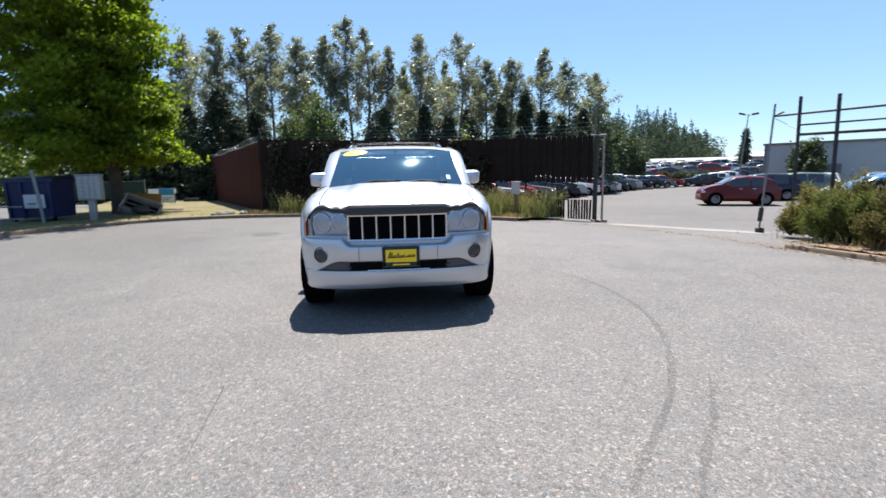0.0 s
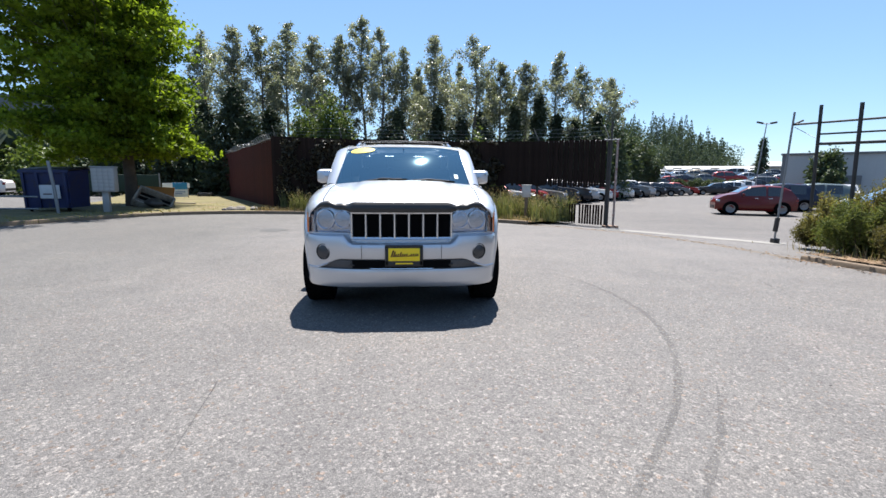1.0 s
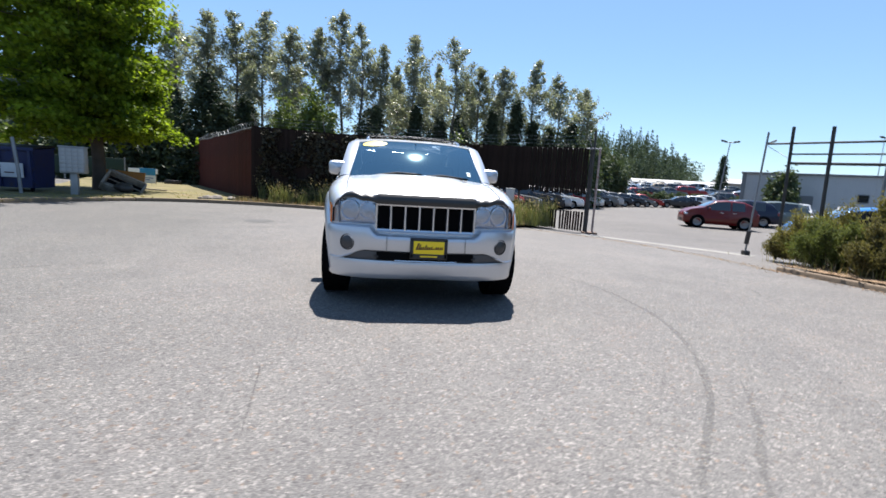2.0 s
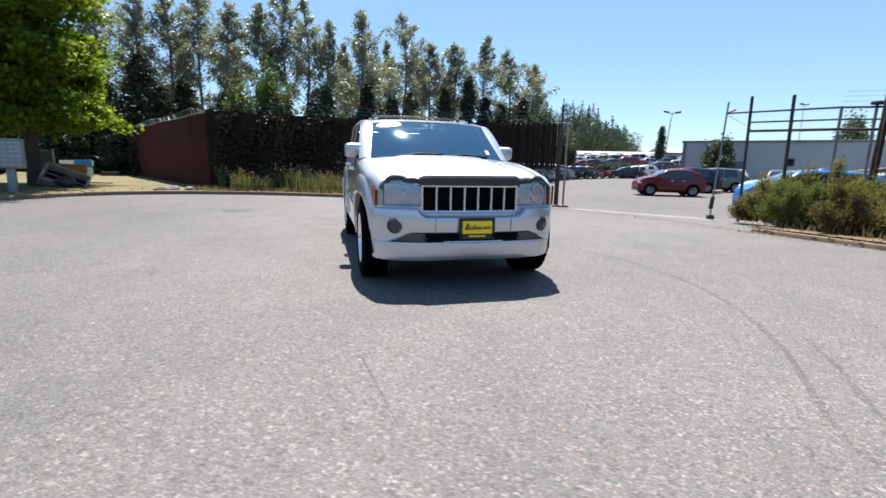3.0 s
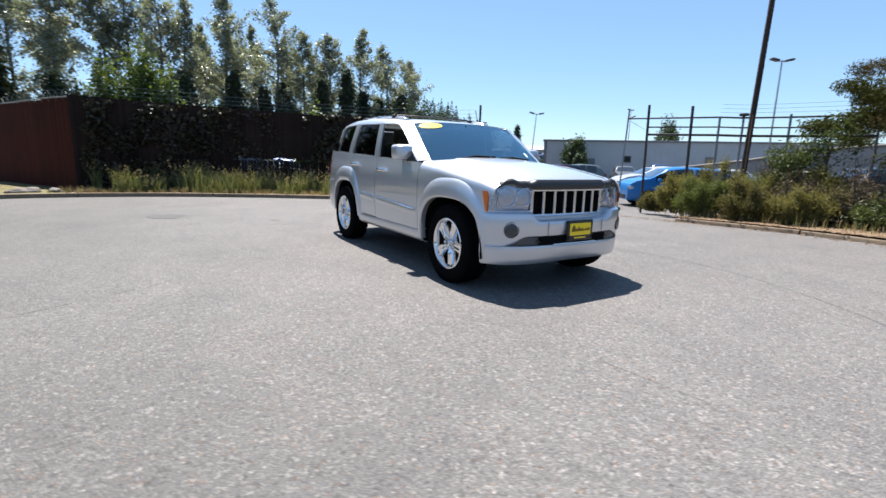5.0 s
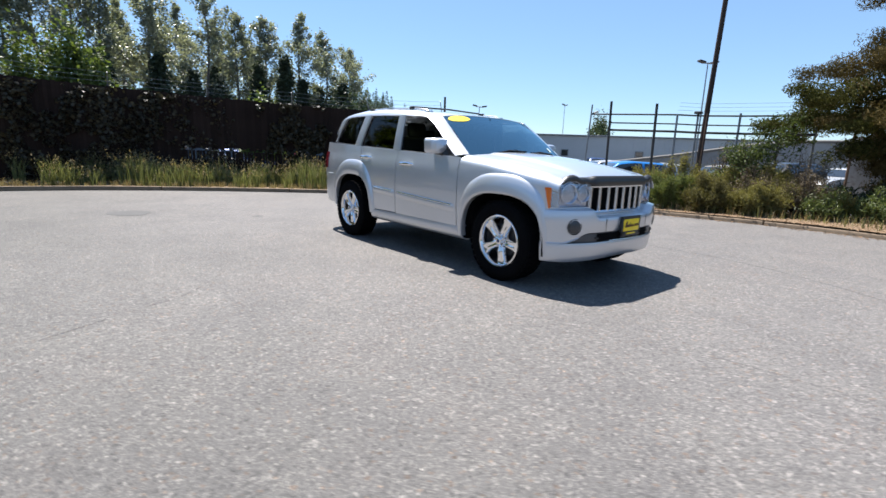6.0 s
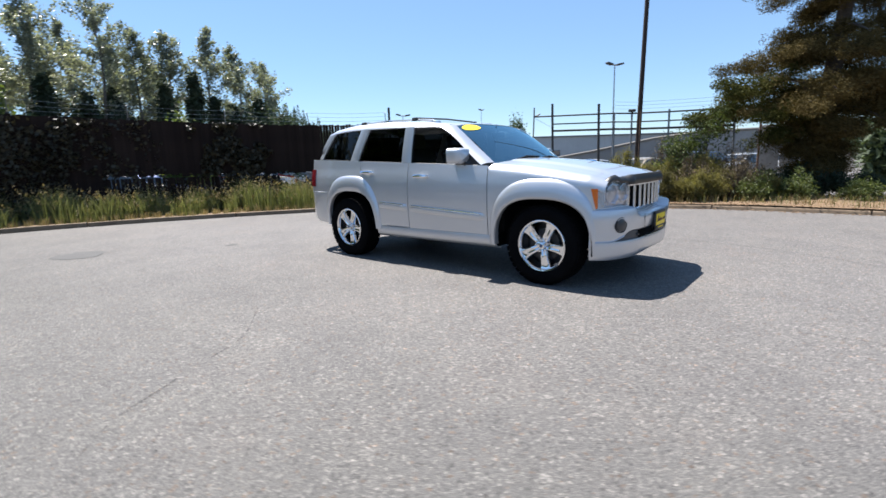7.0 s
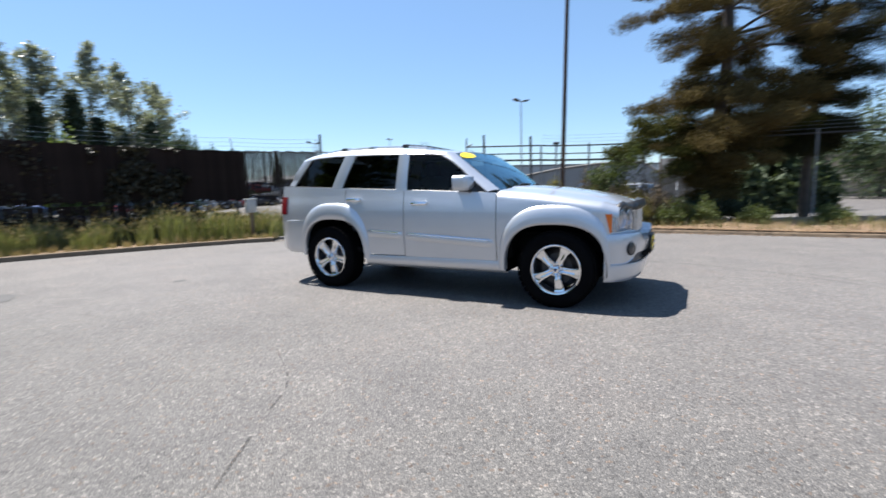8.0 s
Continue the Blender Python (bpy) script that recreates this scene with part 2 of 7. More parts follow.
    edge.operation, edge.inputs[1].default_value, edge.inputs[2].default_value = "MULTIPLY_ADD", 2.2, -1.1
    link(nt, noise_node(nt, tc, 0.45, 5, 0.6).outputs["Fac"], edge.inputs[0])
    shift = nt.nodes.new("ShaderNodeMath")
    link(nt, sp.outputs["X"], shift.inputs[0])
    link(nt, edge.outputs[0], shift.inputs[1])
    darker_side = nt.nodes.new("ShaderNodeMapRange")
    darker_side.inputs["From Min"].default_value, darker_side.inputs["From Max"].default_value = -1.6, -4.2
    link(nt, shift.outputs[0], darker_side.inputs["Value"])
    base = mixed(nt, darker_side.outputs["Result"], base, mixed(nt, 1.0, base, (0.80, 0.81, 0.80), "MULTIPLY"))
    # the parking lot's own darker lay beyond the gateway
    lot = nt.nodes.new("ShaderNodeVectorMath")
    lot.operation, lot.inputs[1].default_value = "DOT_PRODUCT", (0.75, 0.66, 0)
    link(nt, tc, lot.inputs[0])
    far = nt.nodes.new("ShaderNodeMapRange")
    far.inputs["From Min"].default_value, far.inputs["From Max"].default_value = 11.3, 11.7
    link(nt, lot.outputs["Value"], far.inputs["Value"])
    base = mixed(nt, far.outputs["Result"], base, mixed(nt, 1.0, base, (0.84, 0.83, 0.82), "MULTIPLY"))
    link(nt, base, b.inputs["Base Color"])
    b.inputs["Roughness"].default_value = 0.78
    b.inputs["Specular IOR Level"].default_value = 0.35
    bp = nt.nodes.new("ShaderNodeBump")
    bp.inputs["Strength"].default_value, bp.inputs["Distance"].default_value = 0.6, 0.006
    link(nt, vo.outputs["Distance"], bp.inputs["Height"])
    bp.invert = True
    link(nt, bp.outputs["Normal"], b.inputs["Normal"])
    return mt


ASPHALT = asphalt_material()
SILVER = paint("silver_paint", (0.60, 0.618, 0.65), 0.70, 0.40)
CHROME = surface("chrome", (0.80, 0.81, 0.83), 0.05, 1.0, 0.03, 3, 60, 0.0)
BRIGHT_TRIM = surface("satin_trim", (0.70, 0.71, 0.73), 0.22, 0.9, 0.05, 3, 60, 0.02)
RUBBER = surface("tyre_rubber", (0.005, 0.005, 0.0055), 0.95, 0, 0.3, 6, 90, 0.3, spec=0.03)
BLACK_PLASTIC = surface("black_plastic", (0.018, 0.018, 0.02), 0.45, 0, 0.2, 5, 120, 0.1)
# Near-black colour that puts shade into hollows such as wheel houses and grille.
DARK_VOID = surface("hollow_shade", (0.006, 0.006, 0.0065), 0.95, 0, 0.2, 4, 50, 0.1, spec=0.03)
GREY_PLASTIC = surface("grey_plastic", (0.065, 0.065, 0.07), 0.4, 0.0, 0.15, 4, 100, 0.08)
SMOKED = surface("smoked_plastic", (0.022, 0.020, 0.018), 0.42, 0.0, 0.15, 3, 60, 0.02, coat=0.15)
# The floor and blue sheen put a stronger sky reflection into the gloss colour.
WINDSCREEN = glass("windscreen_glass", (0.24, 0.30, 0.34), 0.035, 1.6, 0.30, (0.58, 0.90, 1.0))
DOOR_GLASS = glass("front_door_glass", (0.42, 0.45, 0.46), 0.0, 1.45, most=0.35)
PRIVACY_GLASS = glass("privacy_glass", (0.012, 0.013, 0.016), 0.0, 1.45, most=0.55)
LAMP_GLASS = glass("lamp_lens", (0.93, 0.95, 0.98), 0.0, 1.30, most=0.14)
REFLECTOR = surface("lamp_reflector", (0.58, 0.60, 0.64), 0.16, 0.98, 0.3, 26, 60, 0.9)
LAMP_BEZEL = surface("lamp_bezel", (0.44, 0.47, 0.53), 0.18, 0.9, 0.15, 14, 60, 0.35)
AMBER = surface("amber_lens", (0.72, 0.15, 0.015), 0.15, 0, 0.1, 8, 90, 0.1, coat=0.5)
RED_LENS = surface("red_lens", (0.15, 0.008, 0.012), 0.12, 0, 0.1, 8, 90, 0.1, coat=0.8)
YELLOW = surface("yellow_plate", (0.95, 0.66, 0.015), 0.4, 0, 0.06, 6, 60, 0.02)
STICKER_YELLOW = surface("yellow_sticker", (0.9, 0.66, 0.03), 0.5, 0, 0.05, 6, 60, 0.0)
INK = surface("dark_ink", (0.075, 0.010, 0.006), 0.5, 0, 0.1, 6, 60, 0.0)
UPHOLSTERY = surface("grey_upholstery", (0.10, 0.10, 0.105), 0.85, 0, 0.15, 5, 140, 0.2)
CONCRETE = surface("weathered_concrete", (0.165, 0.12, 0.078), 0.85, 0, 0.32, 1.2, 30, 0.4, dirt=(0.115, 0.080, 0.052))
PALE_CONCRETE = surface("pale_concrete", (0.17, 0.16, 0.145), 0.85, 0, 0.2, 0.8, 22, 0.3)
STEEL = surface("galvanised_steel", (0.25, 0.26, 0.27), 0.5, 0.6, 0.2, 3, 50, 0.15)
RUSTY = surface("rusty_steel", (0.16, 0.10, 0.07), 0.7, 0.3, 0.4, 4, 40, 0.3)
POST_DARK = surface("dark_painted_steel", (0.045, 0.042, 0.040), 0.6, 0.2, 0.3, 4, 40, 0.2)
BROWN_SLAT = surface("brown_privacy_slat", (0.027, 0.0175, 0.0145), 0.85, 0, 0.3, 2, 40, 0.15, random_tint=0.35, spec=0.12)
RED_SLAT = surface("red_brown_board", (0.080, 0.019, 0.014), 0.85, 0, 0.25, 2, 30, 0.2, random_tint=0.3, spec=0.15)
WOOD_POLE = surface("creosoted_wood", (0.038, 0.024, 0.018), 0.85, 0, 0.35, 2, 35, 0.4)
BARK = surface("tree_bark", (0.085, 0.065, 0.05), 0.9, 0, 0.35, 4, 28, 0.6)
PALE_BARK = surface("pale_bark", (0.12, 0.105, 0.088), 0.9, 0, 0.35, 3, 25, 0.5)
SOIL = surface("dry_soil", (0.17, 0.11, 0.062), 0.95, 0, 0.3, 0.9, 24, 0.5, dirt=(0.10, 0.085, 0.045))
LAWN = surface("dry_lawn", (0.125, 0.108, 0.040), 0.95, 0, 0.35, 0.5, 40, 0.6, dirt=(0.20, 0.142, 0.082))


def faded_mark(name, col, cover):
    """A thin mark that has partly worn off the asphalt."""
    mt, nt, b = nodes_of(name)
    tc = nt.nodes.new("ShaderNodeTexCoord").outputs["Object"]
    n1, n2 = noise_node(nt, tc, 90, 3, 0.7), noise_node(nt, tc, 1.6, 3, 0.6)
    b.inputs["Base Color"].default_value = (*col, 1)
    b.inputs["Roughness"].default_value = 0.8
    tr = nt.nodes.new("ShaderNodeBsdfTransparent")
    mx = nt.nodes.new("ShaderNodeMixShader")
    add = nt.nodes.new("ShaderNodeMath")
    add.operation = "MULTIPLY"
    link(nt, ramp(nt, n1.outputs["Fac"], [(0.35, (0.25, 0.25, 0.25)), (0.65, (1, 1, 1))]).outputs["Color"], add.inputs[0])
    link(nt, ramp(nt, n2.outputs["Fac"], [(0.25, (cover * 0.4,) * 3), (0.75, (cover,) * 3)]).outputs["Color"], add.inputs[1])
    link(nt, add.outputs[0], mx.inputs["Fac"])
    link(nt, tr.outputs["BSDF"], mx.inputs[1])
    link(nt, b.outputs["BSDF"], mx.inputs[2])
    link(nt, mx.outputs["Shader"], nt.nodes["Material Output"].inputs["Surface"])
    return mt


# ---- the silver sport-utility vehicle ----
def suv_side(y, z):
    """Half width of the body side at length y and height z."""
    w = curve_at([0.28, 0.42, 0.58, 0.75, 0.9, 1.0, 1.1, 1.26], [0.862, 0.880, 0.893, 0.897, 0.893, 0.882, 0.860, 0.835], z)
    if y < 1.15:
        w -= 0.115 * ((1.15 - y) / 0.85) ** 2.2
    if y > 3.9:
        w -= 0.07 * ((y - 3.9) / 0.6) ** 2
    return w


def suv_glass_x(y, z):
    """Half width of the side windows."""
    w = 0.842 - 0.062 * max(0, (z - 1.12) / 0.42) ** 1.4
    if y > 3.3:
        w -= 0.085 * ((y - 3.3) / 0.95) ** 2
    return w


def belt(y):
    return 1.108 + (y - 1.65) * 0.0475


def arch_z(y, cy, hw, top, zb, n=2.7):
    u = abs((y - cy) / hw)
    return zb if u >= 1 else zb + (top - zb) * (1 - u ** n) ** (1 / n)


def spaced(a, b, n, around=()):
    """Values from a to b, closer near those in around."""
    ys = set(np.linspace(a, b, n).round(4))
    for c in around:
        ys |= {round(c + d, 4) for d in (-0.06, -0.035, -0.018, -0.008, -0.003, 0.003, 0.008, 0.018, 0.035, 0.06) if a < c + d < b}
    return sorted(ys)


def side_panel(ys, bottom, top, n=14, lift=0.0):
    rows = []
    for y in ys:
        z0, z1 = bottom(y), top(y)
        rows.append([(-suv_side(y, z0 + (z1 - z0) * k / n) - lift, y, z0 + (z1 - z0) * k / n) for k in range(n + 1)])
    return rows


def hood_edge(y):
    return curve_at([0.30, 0.5, 1.0, 1.52], [0.655, 0.70, 0.722, 0.735], y), curve_at([0.30, 0.5, 0.8, 1.1, 1.52], [0.935, 0.985, 1.04, 1.082, 1.118], y)


def fender_rows():
    rows = []
    for y in spaced(0.32, 1.485, 30, (0.473, 0.925 + 0.51)):
        z0 = arch_z(y, 0.925, 0.51, 0.865, 0.34) if y > 0.473 else min(0.885, hood_edge(y)[1] - 0.09)
        if y > 1.435:
            z0 = 0.42
        xh, zh = hood_edge(y)
        zs = zh - 0.075
        r = [(-suv_side(y, z0 + (zs - z0) * k / 10), y, z0 + (zs - z0) * k / 10) for k in range(11)]
        xs = suv_side(y, zs)
        r += [(-(xh + (xs - xh) * math.cos(a)), y, zs + (zh - zs) * math.sin(a)) for a in [math.pi / 2 * k / 7 for k in range(1, 8)]]
        rows.append(r)
    return rows


def flare_geom(cy, zb, hw_in, top_in, hw_out, top_out, bulge, clip=None):
    """The body-coloured lip round a wheel opening, with its inner return."""
    rows = []
    for k in range(49):
        a = math.pi * k / 48
        e = 2 / 2.7
        c, s = math.cos(a), math.sin(a)
        cs, sn = math.copysign(abs(c) ** e, c), abs(s) ** e
        yi, zi = cy - hw_in * cs, zb + (top_in - zb) * sn
        yo, zo = cy - hw_out * cs, zb + (top_out - zb) * sn
        row = []
        for v, d in ((0.0, -0.022), (0.0, bulge * 0.75), (0.08, bulge), (0.3, bulge), (0.55, bulge * 0.9), (0.8, bulge * 0.6), (0.95, bulge * 0.2), (1.0, -0.004)):
            y, z = yi + (yo - yi) * v, zi + (zo - zi) * v
            row.append((-(suv_side(y, min(z, 0.9)) + d), y, z))
        rows.append(row)
    return rows


def ribbon(a, b, n=4, th=0.012, bulge=0.0):
    """A strip between two lines of points, slightly domed."""
    rows = []
    for p, q in zip(a, b):
        p, q = Vector(p), Vector(q)
        rows.append([p.lerp(q, k / n) + Vector((-bulge * math.sin(math.pi * k / n), 0, bulge * 0.6 * math.sin(math.pi * k / n))) for k in range(n + 1)])
    return sheet(rows, th)


def resample(pts, n):
    p = np.array(pts, float)
    s = np.concatenate([[0], np.cumsum(np.linalg.norm(np.diff(p, axis=0), axis=1))])
    u = np.linspace(0, s[-1], n)
    return [tuple(np.interp(t, s, p[:, k]) for k in range(p.shape[1])) for t in u]


def pane(outline_rows, th=0.004, inset=0.006):
    """A side window from rows of (y, z) pairs: front and rear edge at each height."""
    rows = []
    for (ya, za), (yb, zb) in outline_rows:
        rows.append([(-(suv_glass_x(ya + (yb - ya) * k / 8, za + (zb - za) * k / 8) - inset), ya + (yb - ya) * k / 8, za + (zb - za) * k / 8) for k in range(9)])
    return grid(rows)


def both(fn):
    """The passenger side, then its mirror image."""
    return (fn, mirrored(fn))


PLAN_X = [0, 0.2, 0.4, 0.52, 0.62, 0.70, 0.765, 0.812, 0.838, 0.850]
PLAN_Y = [0.060, 0.064, 0.085, 0.115, 0.160, 0.212, 0.275, 0.345, 0.41, 0.46]


def front_plan(n=28):
    """The bumper's line in plan, from one wheel opening to the other."""
    half = resample(list(zip(PLAN_X, PLAN_Y)), n)
    return [(-x, y) for x, y in reversed(half)] + half[1:]


def nose_y(x):
    """Setback of the grille and the lamps' lens at half width x."""
    return curve_at([0, 0.2, 0.4, 0.432, 0.5, 0.6, 0.7, 0.752, 0.80], [0.192, 0.198, 0.222, 0.230, 0.246, 0.276, 0.312, 0.337, 0.40], abs(x))


def lamp_top(x):
    return curve_at([0.0, 0.43, 0.50, 0.555, 0.62, 0.69, 0.745, 0.80], [0.912, 0.912, 0.930, 0.926, 0.950, 0.946, 0.915, 0.885], x)


def bumper_band(profile, shrink=0.0):
    """Rows across the front: (z, setback) pairs; the setback fades at the corners into a sideways one."""
    plan = front_plan()
    rows = []
    for z, d in profile:
        r = []
        for i, (x, y) in enumerate(plan):
            a = plan[max(i - 1, 0)]
            b = plan[min(i + 1, len(plan) - 1)]
            t = Vector((b[0] - a[0], b[1] - a[1])).normalized()
            zz = z(x) if callable(z) else z
            dd = d(x) if callable(d) else d
            r.append((x - t.y * dd, y + t.x * dd, zz))
        rows.append(r)
    return rows


HUB_BLUE = surface("hub_blue_reflection", (0.02, 0.045, 0.12), 0.25, 0.3, 0.1, 8, 60, 0.0, coat=0.5)


def wheel_parts(parent, x, y, side, z=0.366):
    """Tyre, five-spoke rim, hub and brake of one wheel; side -1 faces -x."""
    w = new("wheel")
    w.parent = parent
    w.matrix_basis = pose(x, y, z) @ Matrix.Diagonal((side, 1, 1, 1)) if side > 0 else pose(x, y, z, 0, 0, 180)
    tyre = [(0.232, 0.095), (0.236, 0.108), (0.262, 0.120), (0.30, 0.124), (0.333, 0.118), (0.352, 0.106), (0.362, 0.090), (0.366, 0.060), (0.368, 0.020), (0.368, -0.020), (0.366, -0.060), (0.362, -0.09), (0.352, -0.106), (0.30, -0.122), (0.232, -0.10)]
    part("tyre", lathe(tyre, 48), RUBBER, w)
    blocks = []
    for k in range(40):
        for o in (-0.075, 0.0, 0.075):
            b = block(o - 0.032, o + 0.032, -0.023, 0.023, 0.362, 0.3705, 0.0)
            blocks.append(moved(b, pose(0, 0, 0, 360 / 40 * (k + (0.5 if o == 0 else 0)), 0, 0)))
    part("tread", join(*blocks), RUBBER, w, smooth=0)
    rim = [(0.236, 0.108), (0.240, 0.113), (0.236, 0.116), (0.226, 0.114), (0.218, 0.104), (0.212, 0.080), (0.206, 0.02), (0.202, -0.09), (0.228, -0.10)]
    part("rim", lathe(rim, 48), CHROME, w)
    spokes = []
    for k in range(5):
        rows = []
        for r, hw, xx in ((0.035, 0.034, 0.080), (0.06, 0.036, 0.084), (0.085, 0.036, 0.093), (0.12, 0.038, 0.093), (0.155, 0.042, 0.091), (0.185, 0.048, 0.092), (0.208, 0.057, 0.096), (0.222, 0.066, 0.101)):
            rows.append([(xx - 0.045, -hw - 0.006, r), (xx - 0.014, -hw, r), (xx - 0.002, -hw + 0.008, r), (xx + 0.001, -hw * 0.45, r), (xx - 0.006, 0, r), (xx + 0.001, hw * 0.45, r), (xx - 0.002, hw - 0.008, r), (xx - 0.014, hw, r), (xx - 0.045, hw + 0.006, r)])
        spokes.append(moved(grid(rows), pose(0, 0, 0, 72 * k + 46, 0, 0)))
    for sp in spokes:
        part("spoke", sp, CHROME, w)
    hub = [(0.0, 0.112), (0.02, 0.112), (0.030, 0.108), (0.034, 0.098), (0.036, 0.06)]
    hc = part("hub_cap", lathe(hub, 24), CHROME, w)
    part("hub_recess", lathe([(0.036, 0.074), (0.048, 0.078), (0.066, 0.078), (0.072, 0.070)], 24), GREY_PLASTIC, w)
    # Blue reflection in the chrome cap, put in as a coloured disc.
    part("hub_blue_glint", lathe([(0.0, 0.1145), (0.014, 0.114), (0.017, 0.111)], 18), HUB_BLUE, hc, "blue reflection painted as a small disc")
    lug = [(0.0, 0.104), (0.008, 0.103), (0.011, 0.098), (0.012, 0.07)]
    for k in range(5):
        g = moved(lathe(lug, 10), pose(0, 0, 0, 72 * k + 10, 0, 0) @ pose(0, 0, 0.057))
        part("lug_nut", g, CHROME, w)
    # Blackened disc: shade between the spokes is put into its colour.
    disc = [(0.02, 0.03), (0.15, 0.03), (0.152, 0.01), (0.20, -0.03), (0.20, -0.05), (0.0, -0.06)]
    part("brake_disc", lathe(disc, 32), BLACK_PLASTIC, w)
    return w


plain_part = part


def build_suv(m):
    def part(name, geom, *rest, **more):
        """A body part with the nose drawn in to its true overhang."""
        drawn = [(x, y if y > 0.5 else 0.5 - (0.5 - y) * 0.78, z) for x, y, z in geom[0]], geom[1]
        return plain_part(name, drawn, *rest, **more)

    car = thing("sport_utility_vehicle", "silver sport-utility vehicle with chrome wheels parked on the asphalt", "car", m)

    # sides
    for g in both(sheet(fender_rows(), 0.012)):
        part("front_fender", g, SILVER, car)
    front_door = sheet(side_panel(spaced(1.493, 2.575, 14), lambda y: 0.425, lambda y: belt(y)), 0.012)
    rear_bottom = lambda y: max(0.435, arch_z(y, 3.60, 0.50, 0.91, 0.38))
    rear_door = sheet(side_panel(spaced(2.583, 3.40, 20, (3.10,)), rear_bottom, lambda y: belt(y)), 0.012)
    quarter_bottom = lambda y: max(arch_z(y, 3.60, 0.50, 0.91, 0.38), 0.80 if y > 4.0 else 0.0)
    quarter = sheet(side_panel(spaced(3.408, 4.50, 30, (4.10,)), quarter_bottom, belt), 0.012)
    doors = [part("front_door", g, SILVER, car) for g in both(front_door)] + [part("rear_door", g, SILVER, car) for g in both(rear_door)]
    for g in both(quarter):
        part("quarter_panel", g, SILVER, car)
    for g in both(sheet(flare_geom(0.925, 0.34, 0.478, 0.800, 0.545, 0.972, 0.036), 0.006)):
        part("wheel_arch_flare", g, SILVER, car)
    for g in both(sheet(flare_geom(3.60, 0.38, 0.465, 0.838, 0.535, 1.018, 0.034), 0.006)):
        part("wheel_arch_flare", g, SILVER, car)
    # wheel houses
    for cy, zb, hw, top in ((0.925, 0.30, 0.50, 0.83), (3.60, 0.30, 0.49, 0.87)):
        rows = []
        for k in range(25):
            a = math.pi * k / 24
            e = 2 / 2.7
            c = math.cos(a)
            y, z = cy - hw * math.copysign(abs(c) ** e, c), zb + (top - zb) * math.sin(a) ** e
            rows.append([(-0.855, y, z), (-0.62, y, z), (-0.46, y, z), (-0.455, cy, zb)])
        for g in both(grid(rows)):
            part("wheel_house", g, DARK_VOID, car)
    # sills, rubbing strips, handles
    sill = [[(-(0.80 + w), y, z) for w, z in ((0.0, 0.300), (0.055, 0.310), (0.082, 0.335), (0.092, 0.375), (0.085, 0.415), (0.04, 0.432))] for y in np.linspace(1.40, 3.12, 14)]
    for g in both(sheet(sill, 0.01)):
        part("sill", g, SILVER, car)
    for i, (ya, yb) in enumerate(((1.515, 2.565), (2.593, 3.085))):
        rows = []
        for y in np.linspace(ya, yb, 10):
            zc = 0.60 + (y - 1.5) * 0.052
            taper = min(1, (y - ya) / 0.04 + 0.3, (yb - y) / 0.04 + 0.3)
            rows.append([(-(suv_side(y, zc + dz) + d * taper), y, zc + dz) for dz, d in ((-0.045, -0.002), (-0.040, 0.016), (-0.02, 0.024), (0.015, 0.026), (0.034, 0.018), (0.042, -0.002))])
        for s, g in enumerate(both(sheet(rows, 0.004))):
            strip_ = part("rubbing_strip", g, SILVER, doors[i * 2 + s])
            line_ = tube([(-(suv_side(y, 0.62) + 0.0225), y, 0.627 + (y - 1.5) * 0.052) for y in np.linspace(ya + 0.05, yb - 0.05, 10)], 0.0075, 8)
            part("chrome_insert", line_ if s == 0 else mirrored(line_), CHROME, strip_, "bright insert of the strip")
    for i, (yh, zh) in enumerate(((2.37, 1.005), (3.27, 1.055))):
        xs = suv_side(yh, zh)
        bar = tube([(-xs + 0.012, yh - 0.105, zh), (-xs - 0.030, yh - 0.085, zh + 0.003), (-xs - 0.040, yh, zh + 0.005), (-xs - 0.032, yh + 0.085, zh + 0.004), (-xs + 0.012, yh + 0.105, zh)], [0.014, 0.020, 0.021, 0.021, 0.014], 10)
        cup = [[(-(xs + 0.002 - 0.012 * math.cos(a * 0.5) * (1 - abs(u))), yh + 0.07 * u, zh - 0.012 + 0.034 * math.sin(a)) for a in np.linspace(-1.5, 1.5, 7)] for u in np.linspace(-1, 1, 9)]
        for s in (0, 1):
            gb, gc = (bar, sheet(cup, 0.002)) if s == 0 else (mirrored(bar), mirrored(sheet(cup, 0.002)))
            h = part("door_handle", gb, CHROME, doors[i * 2 + s], "chrome pull handle")
            part("handle_cup", gc, GREY_PLASTIC, h)

    # hood
    rows = []
    for i in range(15):
        v = i / 14
        r = []
        for k in range(41):
            u = -1 + 2 * k / 40
            xe = hood_edge(0.39 + 1.12 * v)[0] - 0.003
            x = u * xe
            y0, y1 = 0.225 + 0.17 * abs(x / 0.66) ** 2.6, 1.44 + 0.075 * (x / 0.72) ** 2
            y = y0 + (y1 - y0) * v
            xh, zh = hood_edge(y)
            zc = curve_at([0.22, 0.30, 0.45, 0.7, 1.0, 1.3, 1.5], [0.935, 0.972, 1.008, 1.064, 1.112, 1.142, 1.158], y)
            q = min(1, abs(x) / xh)
            z = zh + (zc - zh) * (1 - q ** 2.4)
            t = min(1, max(0, (0.50 - abs(x)) / 0.09))
            z += 0.012 * t * t * (3 - 2 * t) * min(1, v * 4)
            r.append((x, y, z + 0.003))
        rows.append(r)
    hood = part("hood", sheet([list(reversed(r)) for r in rows], 0.012), SILVER, car)
    # smoked deflector along the hood's front edge, arched over the lamps
    lo, hi, back = [], [], []
